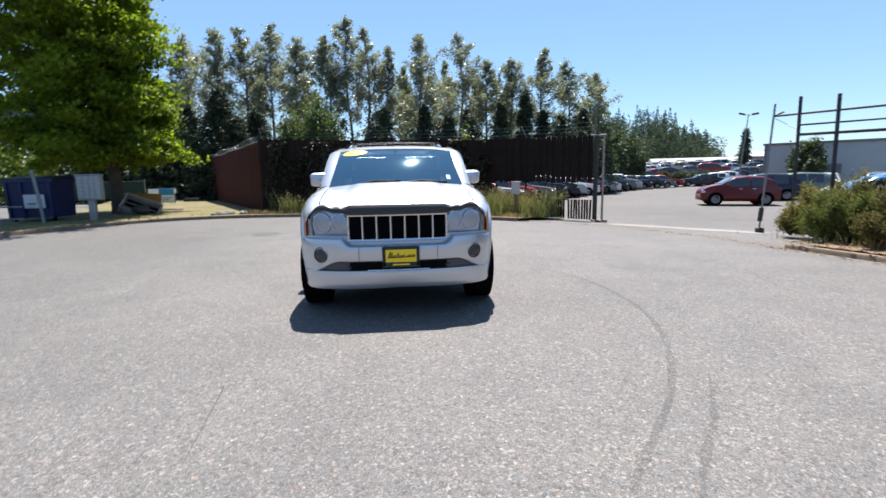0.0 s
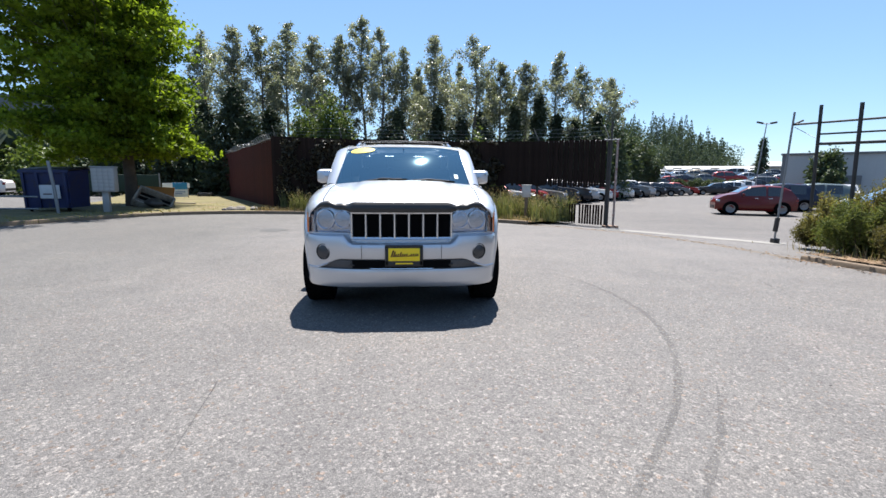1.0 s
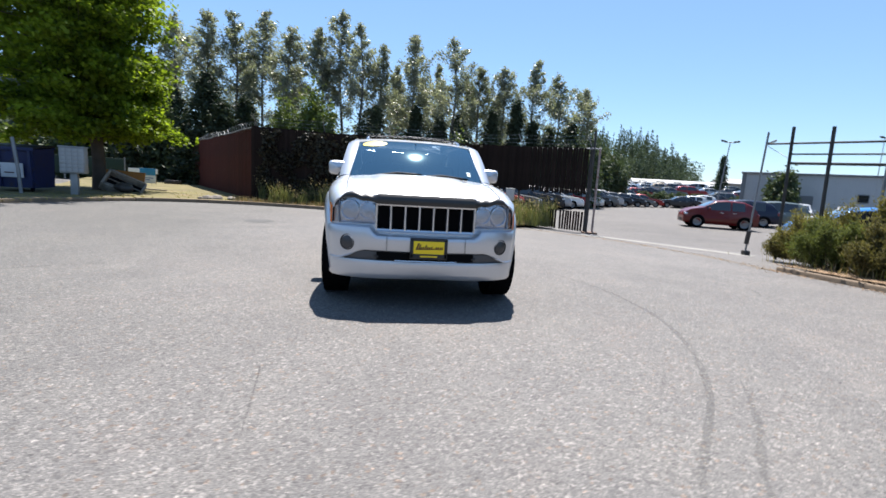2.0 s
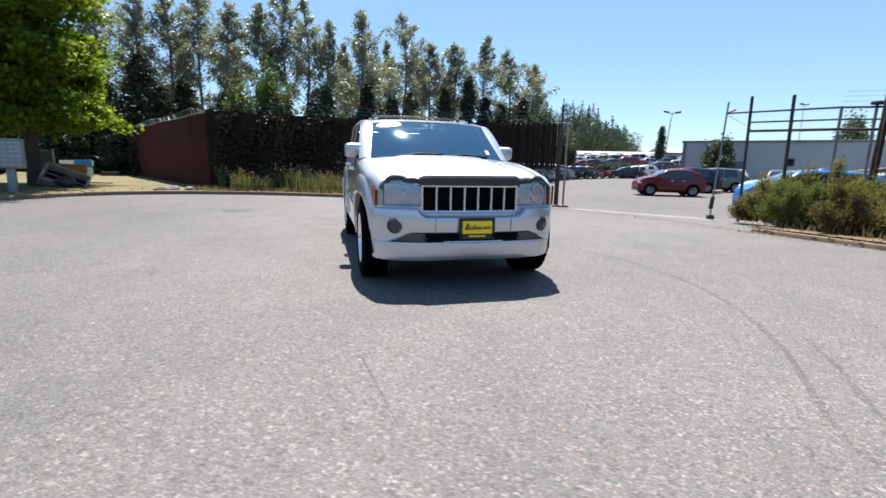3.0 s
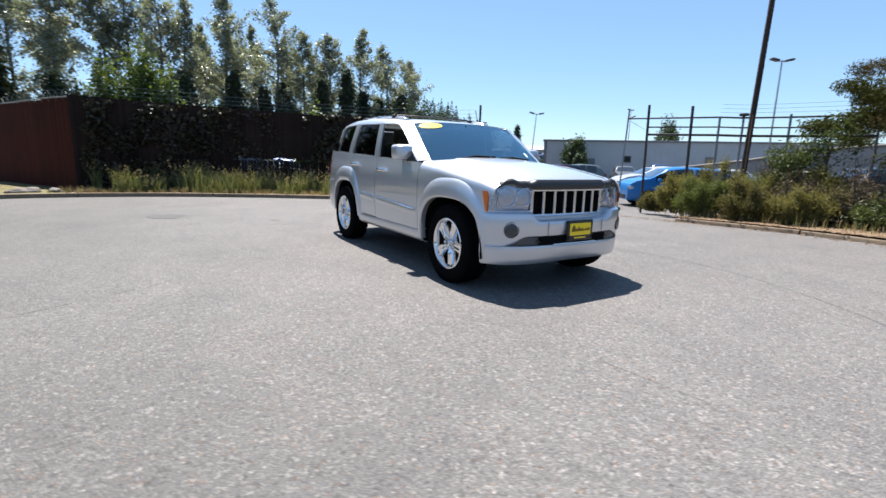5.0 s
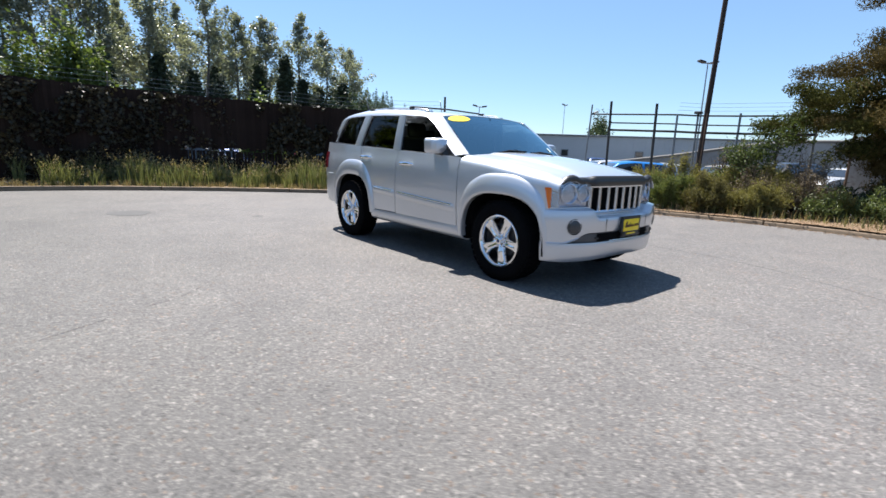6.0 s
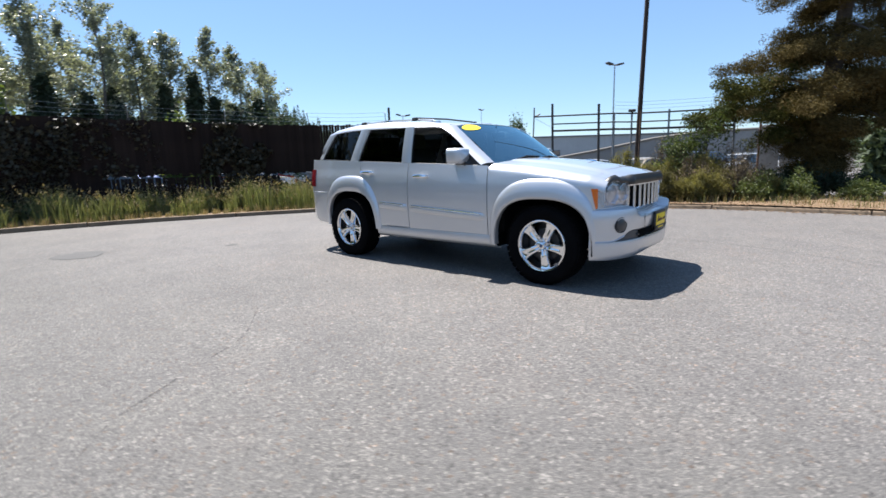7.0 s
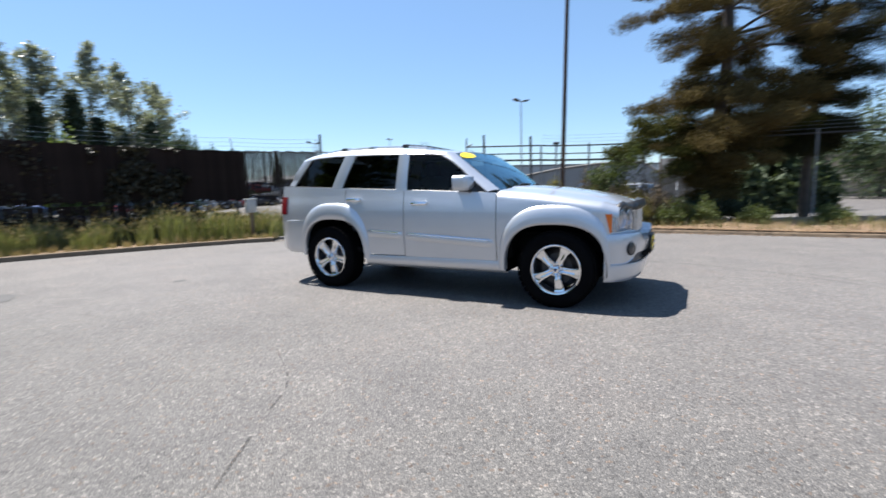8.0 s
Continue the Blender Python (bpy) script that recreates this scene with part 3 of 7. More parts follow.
    for x in np.linspace(-0.745, 0.745, 81):
        q = abs(x)
        ll = nose_y(q) - 0.014
        zt = lamp_top(q)
        c = min(1, max(0, (0.47 - q) / 0.07))
        c = c * c * (3 - 2 * c)
        end = min(1, (0.745 - q) / 0.10) ** 0.5
        lo.append((x, ll + (0.178 - ll) * c, zt - 0.006 + (0.902 - zt + 0.006) * c))
        hi.append((x, ll + 0.030 + (0.205 - ll - 0.030) * c, zt + 0.004 + 0.034 * end + (0.980 - zt - 0.038) * c))
        hy = 0.225 + 0.17 * (q / 0.66) ** 2.6 + 0.035
        back.append((x, min(max(hy, ll + 0.06), ll + 0.10 + 0.2 * c), 0.958 + 0.012 * c - 0.22 * max(0, q - 0.60)))
    rows = []
    for p, q, r in zip(lo, hi, back):
        p, q, r = Vector(p), Vector(q), Vector(r)
        rows.append([p.lerp(q, k / 6) + Vector((0, -0.016 * math.sin(math.pi * k / 6), 0.004 * math.sin(math.pi * k / 6))) for k in range(7)] + [q.lerp(r, 0.3) + Vector((0, 0, 0.004)), q.lerp(r, 0.7), r])
    part("hood_deflector", sheet([list(reversed(r)) for r in rows], 0.005), SMOKED, car, "smoked plastic deflector")

    # front fascia
    for za, zb in ((0.625, 0.672), (0.902, 0.94)):
        part("nose_panel", sheet([[(x, nose_y(x) + 0.008 + (0.03 if zz > 0.92 else 0), zz) for x, y in front_plan() if abs(x) < 0.50] for zz in np.linspace(za, zb, 4)], 0.008), SILVER, car)
    for s in (-1, 1):
        part("nose_panel", sheet([[(s * x, nose_y(x), zz) for x in (np.linspace(0.428, 0.80, 12) if s > 0 else np.linspace(0.80, 0.428, 12))] for zz in (0.66, 0.68, 0.705, 0.722)], 0.008), SILVER, car)
    grille = new("grille")
    grille.parent = car
    part("backing", block(-0.435, 0.435, 0.265, 0.275, 0.665, 0.905, 0.0), DARK_VOID, grille)
    curve_y = nose_y
    for k in range(8):
        xb = -0.427 + 0.854 * k / 7
        w = 0.013 if 0 < k < 7 else 0.015
        r = [[(xb - w, curve_y(xb) + 0.014, z), (xb - w * 0.9, curve_y(xb) + 0.004, z), (xb - w * 0.4, curve_y(xb) - 0.006, z), (xb + w * 0.4, curve_y(xb) - 0.006, z), (xb + w * 0.9, curve_y(xb) + 0.004, z), (xb + w, curve_y(xb) + 0.014, z)] for z in np.linspace(0.672, 0.900, 6)]
        part("grille_bar", grid(r), BRIGHT_TRIM, grille)
    for zc in (0.674, 0.898):
        xs = np.linspace(-0.437, 0.437, 25)
        rr = [[(x, curve_y(x) + 0.03, zc - 0.014), (x, curve_y(x) + 0.0, zc - 0.012), (x, curve_y(x) - 0.008, zc), (x, curve_y(x) + 0.0, zc + 0.012), (x, curve_y(x) + 0.03, zc + 0.014)] for x in xs]
        part("grille_rail", grid(rr), BRIGHT_TRIM, grille)
    # mesh behind the bars, near-black so the openings stay dark
    wires = [tube([(-0.42, 0.258, z), (0.42, 0.258, z)], 0.0022, 4, False) for z in np.arange(0.69, 0.89, 0.022)]
    part("grille_mesh", join(*wires), DARK_VOID, grille, smooth=0)

    # headlights
    for s in (-1, 1):
        lamp = new("headlight")
        lamp.parent = car
        rows = []
        for u in np.linspace(0, 1, 12):
            x = 0.432 + (0.752 - 0.432) * u
            yy = nose_y(x)
            zt = curve_at([0.43, 0.50, 0.555, 0.62, 0.69, 0.745, 0.80], [0.912, 0.930, 0.926, 0.950, 0.946, 0.915, 0.885], x)
            zb = 0.712 + 0.012 * u
            rows.append([(s * x, yy - 0.012 * math.sin(math.pi * v), zb + (zt - zb) * v) for v in np.linspace(0, 1, 8)])
        g = sheet(rows if s > 0 else [list(reversed(r)) for r in rows], 0.003)
        back = [[(p[0], p[1] + 0.030, p[2]) for p in r] for r in rows]
        part("housing", grid(back), LAMP_BEZEL, lamp)
        side_rim = [[(p[0], p[1] + 0.002, p[2]) for p in r] for r in rows]
        rim_a = [r[0] for r in side_rim] + side_rim[-1] + [r[-1] for r in reversed(side_rim)] + list(reversed(side_rim[0]))
        part("surround", grid([rim_a, [(p[0], p[1] + 0.085, p[2]) for p in rim_a]]), SILVER, lamp)
        for xc, zc, r, yc in ((0.655, 0.832, 0.082, 0.0), (0.505, 0.836, 0.072, 0.0)):
            yb = nose_y(xc) + 0.012
            bowl = [(r * k, 0.062 * (1 - k * k)) for k in (0.12, 0.3, 0.5, 0.7, 0.87, 1.0)] + [(r * 1.06, -0.004), (r * 1.10, 0.012)]
            g1 = moved(lathe(bowl, 28), pose(s * xc, yb, zc, 0, 0, 90 + s * (22 if xc > 0.6 else 16)))
            part("reflector", g1, REFLECTOR, lamp)
            bulb = [(0.0, 0.004), (0.010, 0.008), (0.014, 0.02), (0.015, 0.06)]
            part("bulb", moved(lathe(bulb, 12), pose(s * xc, yb + 0.005, zc, 0, 0, 90)), CHROME, lamp)
            part("lens_ring", moved(lathe([(r * 0.985, 0.002), (r * 1.0, -0.006), (r * 1.045, -0.005), (r * 1.06, 0.012)], 28), pose(s * xc, yb - 0.006, zc, 0, 0, 90 + s * (22 if xc > 0.6 else 16))), CHROME, lamp, "bright ring round the lamp")
        part("lamp_amber", moved(lathe([(0.0, 0.008), (0.03, 0.010), (0.040, 0.014), (0.044, 0.03)], 16), pose(s * 0.655, nose_y(0.655) + 0.022, 0.788, 0, 0, 90)), surface("dull_amber", (0.20, 0.13, 0.10), 0.4), lamp, "dull amber bulb cover")
        part("lens", grid(rows if s > 0 else [list(reversed(r)) for r in rows]), LAMP_GLASS, lamp)
        # amber lamp on the corner
        ra = []
        for u in np.linspace(0, 1, 9):
            col = []
            for v in np.linspace(0, 1, 6):
                z = 0.716 + 0.168 * v
                y = 0.388 + (0.018 + 0.052 * v) * u
                col.append((s * (suv_side(y, z) + 0.004), y, z))
            ra.append(col)
        rb = [[(s * (suv_side(y, z) + 0.0), y, z) for z in np.linspace(0.69, 0.90, 6)] for y in np.linspace(0.398, 0.485, 6)]
        wrap = [[(s * x, nose_y(x) - 0.002 + 0.01 * v, 0.700 + (min(lamp_top(x), 0.915) + 0.012 - 0.700) * v) for v in np.linspace(0, 1, 6)] for x in (np.linspace(0.750, 0.798, 6) if s > 0 else np.linspace(0.798, 0.750, 6))]
        part("lamp_surround_panel", sheet(wrap, 0.01), LAMP_BEZEL, car)
        part("corner_panel", sheet(rb if s < 0 else [list(reversed(r)) for r in rb], 0.01), SILVER, car)
        part("turn_signal", sheet(ra if s < 0 else [list(reversed(r)) for r in ra], 0.012), AMBER, car, "amber corner lamp")

    # bumper
    dip = lambda x: 0.638 if abs(x) < 0.44 else (0.638 + (0.706 - 0.638) * min(1, (abs(x) - 0.44) / 0.05))
    low_edge = lambda x: 0.503 - 0.078 * min(1, max(0, (abs(x) - 0.54) / 0.20))
    bumper = part("front_bumper", sheet(bumper_band([(lambda x: dip(x) + 0.012, lambda x: 0.20 - 0.16 * max(0, (abs(x) - 0.45) / 0.45)), (lambda x: dip(x) + 0.008, lambda x: 0.12 - 0.09 * max(0, (abs(x) - 0.45) / 0.45)), (lambda x: dip(x) + 0.004, 0.03), (lambda x: dip(x) - 0.006, 0.008), (lambda x: dip(x) - 0.022, 0.0), (0.605, -0.002), (0.572, 0.002), (lambda x: low_edge(x) + 0.030, 0.010), (lambda x: low_edge(x) + 0.007, lambda x: 0.020 if abs(x) < 0.6 else 0.012), (low_edge, lambda x: 0.05 if abs(x) < 0.6 else 0.004)]), 0.01), SILVER, car)
    part("bumper_insert", sheet(bumper_band([(0.508, 0.045), (0.495, 0.03), (0.46, 0.028), (0.430, 0.034), (0.414, 0.05)]), 0.008), surface("lower_band_plastic", (0.075, 0.076, 0.08), 0.45, 0.3, 0.2, 4, 90, 0.08), bumper, "dark grey lower grille band")
    # Near-black sheet painted as the shaded intake opening.
    intake = [[(x, y + 0.02, z) for x, y in front_plan() if abs(x) < 0.42] for z in (0.500, 0.46, 0.432)]
    part("air_intake", sheet(intake, 0.004), DARK_VOID, bumper)
    strip = [[(x, y + d, z) for x, y in front_plan() if abs(x) < 0.27] for z, d in ((0.438, 0.02), (0.435, 0.006), (0.429, 0.004), (0.424, 0.012))]
    part("trim_strip", sheet(strip, 0.004), BRIGHT_TRIM, bumper)
    back = lambda d: (lambda x: d * (1 - 0.75 * min(1, abs(x) / 0.86)))
    part("air_dam", sheet(bumper_band([(0.424, back(0.09)), (0.4225, back(0.034)), (0.41, back(0.026)), (0.385, back(0.028)), (0.360, back(0.036)), (0.312, back(0.050)), (0.280, back(0.066)), (0.262, back(0.10))]), 0.01), SILVER, bumper)
    for s in (-1, 1):
        xf = s * 0.668
        yf = curve_at(PLAN_X, PLAN_Y, 0.668)
        ang = 90 + s * 30
        f = part("fog_lamp", moved(lathe([(0.0, -0.010), (0.03, -0.008), (0.056, 0.0), (0.062, 0.03)], 24), pose(xf, yf - 0.004, 0.566, 0, 0, ang)), surface("fog_lens", (0.045, 0.046, 0.050), 0.3, 0.2, 0.1, 9, 60, 0.1, coat=0.3), bumper)
        part("fog_bezel", moved(lathe([(0.059, 0.012), (0.062, 0.0), (0.068, -0.002), (0.071, 0.02)], 24), pose(xf, yf - 0.002, 0.566, 0, 0, ang)), BLACK_PLASTIC, f)
    # plate frame with illegible script
    small = lambda g: moved(g, pose(0.02, 0, 0.545) @ Matrix.Diagonal((0.90, 1, 0.90, 1)) @ pose(0, 0, -0.540))
    plate = part("number_plate", small(block(-0.145, 0.145, 0.028, 0.042, 0.492, 0.612, 0.004)), YELLOW, bumper, "yellow dealer plate with dark script")
    part("plate_frame", small(join(block(-0.176, 0.176, 0.032, 0.060, 0.608, 0.640, 0.006), block(-0.176, 0.176, 0.032, 0.060, 0.440, 0.496, 0.006), block(-0.176, -0.143, 0.032, 0.060, 0.45, 0.63, 0.005), block(0.143, 0.176, 0.032, 0.060, 0.45, 0.63, 0.005), block(-0.155, 0.155, 0.042, 0.10, 0.46, 0.63, 0.004))), BLACK_PLASTIC, plate)
    # an unreadable slanted script: strokes of uneven height on a wavy base line
    strokes = [(-0.118, 0.062, 0.010), (-0.098, 0.050, 0.008), (-0.080, 0.026, 0.009), (-0.060, 0.028, 0.009), (-0.040, 0.044, 0.008), (-0.020, 0.026, 0.009), (0.0, 0.024, 0.009), (0.020, 0.026, 0.009), (0.045, 0.010, 0.009), (0.062, 0.024, 0.009), (0.082, 0.024, 0.009), (0.104, 0.024, 0.008), (0.122, 0.022, 0.007)]
    for k, (xa, hh, ww) in enumerate(strokes):
        ww *= 1.5
        z0 = 0.534 + 0.0001 * k + 0.03 * xa
        part("lettering_bar", small(ribbon([(xa - ww / 2, 0.0268, z0), (xa + hh * 0.35 - ww / 2, 0.0268, z0 + hh)], [(xa + ww / 2, 0.0268, z0), (xa + hh * 0.35 + ww / 2, 0.0268, z0 + hh)], 1, 0.002)), INK, plate, smooth=0)
    for za, zb in ((-0.108, 0.020), (0.0, 0.132)):
        part("lettering_bar", small(ribbon([(za, 0.0268, 0.534 + 0.03 * za), (zb, 0.0268, 0.534 + 0.03 * zb)], [(za, 0.0268, 0.541 + 0.03 * za), (zb, 0.0268, 0.541 + 0.03 * zb)], 1, 0.002)), INK, plate, smooth=0)
    part("lettering_bar", small(block(-0.08, 0.08, 0.0295, 0.0335, 0.462, 0.476, 0.001)), YELLOW, plate)
    for s in (-1, 1):
        part("tow_hook", tube([(s * 0.40, 0.19, 0.452), (s * 0.40, 0.135, 0.450), (s * 0.405, 0.112, 0.458), (s * 0.43, 0.112, 0.464), (s * 0.435, 0.14, 0.466)], 0.010, 8), BLACK_PLASTIC, bumper, "black tow hook")
        seam = tube([(s * 0.335, curve_at(PLAN_X, PLAN_Y, 0.335) - 0.0045, z) for z in (0.51, 0.55, 0.60, 0.632)], 0.0025, 4)
        part("bumper_seam", seam, GREY_PLASTIC, bumper)

    # greenhouse
    ys_g = [2.06, 2.4, 3.0, 3.6, 4.02, 4.21]
    gx, gz = [0.660, 0.692, 0.706, 0.695, 0.672, 0.655], [1.528, 1.580, 1.622, 1.626, 1.604, 1.560]
    cz = [1.562, 1.615, 1.662, 1.674, 1.656, 1.622]
    rows = []
    for y in np.linspace(2.055, 4.22, 24):
        xg, zg, zc = curve_at(ys_g, gx, y), curve_at(ys_g, gz, y), curve_at(ys_g, cz, y)
        rows.append([(xg * u, y - (0.03 * (1 - u * u) if y < 2.3 else 0), zg + (zc - zg) * (1 - abs(u) ** 3.2)) for u in np.linspace(-1, 1, 33)])
    roof = part("roof", sheet([list(reversed(r)) for r in rows], 0.012), SILVER, car)
    top_edge = [(2.10, 1.498), (2.25, 1.520), (2.45, 1.530), (2.68, 1.542), (3.0, 1.556), (3.3, 1.564), (3.6, 1.570), (3.88, 1.566), (4.05, 1.552), (4.19, 1.530)]
    ga = [(-curve_at(ys_g, gx, y), y, curve_at(ys_g, gz, y)) for y, z in top_edge]
    gb = [(-suv_glass_x(y, z) + 0.004, y, z) for y, z in top_edge]
    wind_l = resample([(-0.735, 1.515, 1.118), (-0.705, 1.72, 1.27), (-0.680, 1.90, 1.405), (-0.660, 2.06, 1.528)], 14)
    win_edge = resample([(1.60, 1.104), (1.74, 1.215), (1.90, 1.352), (2.02, 1.438), (2.14, 1.503)], 14)
    pillar_a = ribbon([(-suv_glass_x(y, z) + 0.002, y, z) for y, z in win_edge], wind_l, 5, 0.015, 0.012)
    low = lambda y: (-suv_glass_x(y, belt(y)) + 0.002, y, belt(y))
    def post(ya0, ya1, yb0, yb1, zt):
        a = resample([(ya0, belt(ya0)), (ya1, zt)], 8)
        b = resample([(yb0, belt(yb0)), (yb1, zt)], 8)
        return ribbon([(-suv_glass_x(y, z), y, z) for y, z in b], [(-suv_glass_x(y, z), y, z) for y, z in a], 4, 0.015, 0.004)
    d_rear = resample([(4.50, belt(4.5)), (4.19, 1.535)], 8)
    d_front = resample([(4.345, belt(4.345)), (4.015, 1.556)], 8)
    pillar_d = ribbon([(-suv_glass_x(y, z) + 0.03 * (y > 4.4), y, z) for y, z in d_rear], [(-suv_glass_x(y, z), y, z) for y, z in d_front], 4, 0.015, 0.005)
    lower_a = ribbon([(-suv_side(y, belt(y)) + 0.0, y, belt(y)) for y in np.linspace(1.49, 1.62, 4)], [(-0.735 - 0.05 * k / 3, 1.49 + 0.13 * k / 3, 1.118) for k in range(4)], 4, 0.01, 0.004)
    for s in (0, 1):
        f = (lambda g: g) if s == 0 else mirrored
        part("roof_side_rail", f(ribbon(gb, ga, 5, 0.015, 0.008)), SILVER, car)
        part("a_pillar", f(pillar_a), SILVER, car)
        part("b_pillar", f(post(2.555, 2.535, 2.70, 2.665, 1.545)), SILVER, car)
        part("c_pillar", f(post(3.47, 3.285, 3.63, 3.44, 1.572)), SILVER, car)
        part("d_pillar", f(pillar_d), SILVER, car)
        fr = resample([(1.60, 1.104), (1.74, 1.215), (1.90, 1.352), (2.02, 1.438), (2.14, 1.503)], 12)
        rr = [(2.556 - 0.02 * k / 11, fr[k][1] + (belt(2.55) - 1.104) * (1 - k / 11) + (1.533 - 1.503) * k / 11) for k in range(12)]
        part("front_side_window", f(pane(list(zip(rr, fr)))), DOOR_GLASS, doors[s])
        bot = [(y, belt(y)) for y in np.linspace(2.70, 3.475, 6)]
        top = [(y, curve_at([q[0] for q in top_edge], [q[1] for q in top_edge], y) + 0.002) for y in np.linspace(2.665, 3.29, 6)]
        part("rear_side_window", f(pane([((bot[k][0], bot[k][1]), (top[k][0], top[k][1])) for k in range(6)])), PRIVACY_GLASS, doors[2 + s], "dark tinted window")
        bot = [(y, belt(y)) for y in np.linspace(3.625, 4.35, 6)]
        top = [(y, curve_at([q[0] for q in top_edge], [q[1] for q in top_edge], y) + 0.002) for y in np.linspace(3.435, 4.02, 6)]
        part("quarter_window", f(pane([((bot[k][0], bot[k][1]), (top[k][0], top[k][1])) for k in range(6)])), PRIVACY_GLASS, car, "dark tinted window")
        mould = tube([(-suv_glass_x(y, belt(y)) - 0.006, y, belt(y) + 0.001) for y in np.linspace(1.62, 4.35, 16)], 0.006, 6)
        part("belt_moulding", f(mould), GREY_PLASTIC, car)
    # windscreen
    rows = []
    for v in np.linspace(0, 1, 12):
        r = []
        for u in np.linspace(-1, 1, 25):
            xb, xt = 0.733 * u, 0.657 * u
            yb, yt = 1.412 + 0.10 * u * u, 2.035 + 0.03 * u * u
            zb, zt = 1.148 - 0.032 * u * u, 1.562 - 0.036 * u ** 4
            bulge = 0.022 * math.sin(math.pi * v)
            r.append((xb + (xt - xb) * v, yb + (yt - yb) * v - bulge * 0.55, zb + (zt - zb) * v + bulge * 0.83))
        rows.append(r)
    screen = part("windscreen", grid(rows), WINDSCREEN, car)
    def on_screen(u, v, lift=0.004):
        xb, xt = 0.733 * u, 0.657 * u
        yb, yt = 1.412 + 0.10 * u * u, 2.035 + 0.03 * u * u
        zb, zt = 1.148 - 0.032 * u * u, 1.562 - 0.036 * u ** 4
        bulge = 0.022 * math.sin(math.pi * v) + lift
        return (xb + (xt - xb) * v, yb + (yt - yb) * v - bulge * 0.55, zb + (zt - zb) * v + bulge * 0.83)
    oval = [[on_screen(-0.72 + 0.215 * q * math.cos(a), 0.885 + 0.085 * q * math.sin(a)) for a in np.linspace(0, 2 * math.pi, 33)] for q in (0.02, 0.4, 0.75, 1.0)]
    part("oval_sticker", sheet(oval, 0.0015), STICKER_YELLOW, screen, "yellow oval sticker")
    part("small_sticker", sheet([[on_screen(u, v) for u in np.linspace(0.79, 0.85, 4)] for v in np.linspace(0.12, 0.22, 4)], 0.001), surface("pale_sticker", (0.6, 0.72, 0.74), 0.5), screen, "pale inspection sticker")
    part("frit_band", sheet([[on_screen(u, v, -0.006) for u in np.linspace(-0.99, 0.99, 17)] for v in (0.955, 0.975, 0.995)], 0.001), BLACK_PLASTIC, screen)
    part("cowl", sheet([[(x, 1.40 + 0.10 * (x / 0.73) ** 2 + d, 1.142 - 0.03 * (x / 0.73) ** 2 + h) for x in np.linspace(-0.73, 0.73, 17)] for d, h in ((-0.02, -0.015), (0.01, -0.008), (0.05, 0.006))], 0.006), BLACK_PLASTIC, car)
    for u0, u1, v1 in ((-0.62, -0.02, 0.065), (0.05, 0.70, 0.055)):
        w = tube([on_screen(u0, 0.0, 0.012), on_screen((u0 + u1) / 2, v1 * 0.8, 0.022), on_screen(u1, v1 * 0.7, 0.016)], [0.007, 0.005, 0.004], 6)
        blade = tube([on_screen(u0 + 0.1, 0.035, 0.008), on_screen((u0 + u1) / 2 + 0.1, v1 * 0.95, 0.008), on_screen(u1 + 0.08, v1 * 0.8, 0.008)], 0.006, 6)
        wp = part("wiper", w, BLACK_PLASTIC, car)
        part("wiper_blade", blade, RUBBER, wp)
    # rear end
    rows = [[(u * (0.66 + 0.13 * (1 - v)), 4.22 + 0.33 * (1 - v) ** 0.8 + 0.05 * (1 - u * u), 1.56 + (0.80 - 1.56) * (1 - v)) for u in np.linspace(-1, 1, 15)] for v in np.linspace(0, 1, 10)]
    gate = part("tailgate", sheet(rows, 0.012), SILVER, car)
    part("rear_window", grid([[(p[0] * 0.9, p[1] + 0.006, p[2]) for p in reversed(r)] for r in rows[5:9]]), PRIVACY_GLASS, gate)
    rows = []
    half = [(0, 4.68), (0.4, 4.67), (0.65, 4.63), (0.81, 4.54), (0.885, 4.40), (0.905, 4.20), (0.905, 4.07)]
    plan = resample(half, 20)
    plan = [(-x, y) for x, y in reversed(plan)] + plan[1:]
    for z, d in ((0.815, 0.06), (0.812, 0.01), (0.79, 0.0), (0.72, 0.005), (0.60, 0.0), (0.50, 0.015), (0.43, 0.05), (0.40, 0.12)):
        rows.append([(x * (1 - d * 0.3), y - d * 0.5, z) for x, y in plan])
    part("rear_bumper", sheet([list(reversed(r)) for r in rows], 0.01), SILVER, car)
    for s in (-1, 1):
        rl = [[(s * (suv_side(y, z) + 0.006), y, z) for z in np.linspace(0.885, 1.105, 8)] for y in np.linspace(4.395, 4.505, 6)]
        part("tail_lamp", sheet(rl if s < 0 else [list(reversed(r)) for r in rl], 0.02), RED_LENS, car, "dark red lens")
    # roof rails and cross bars
    for s in (-1, 1):
        rail = tube([(s * 0.575, 2.36, 1.567), (s * 0.572, 2.45, 1.618), (s * 0.57, 2.7, 1.645), (s * 0.57, 3.2, 1.668), (s * 0.57, 3.7, 1.664), (s * 0.565, 3.95, 1.638), (s * 0.56, 4.05, 1.580)], [0.016, 0.015, 0.013, 0.013, 0.013, 0.015, 0.016], 8)
        r = part("roof_rail", rail, BRIGHT_TRIM, car)
        for y, z in ((2.40, 1.580), (3.18, 1.650), (4.0, 1.600)):
            part("rail_foot", block(s * 0.575 - 0.02, s * 0.575 + 0.02, y - 0.06, y + 0.06, z - 0.02, z + 0.03, 0.012), BRIGHT_TRIM, r)
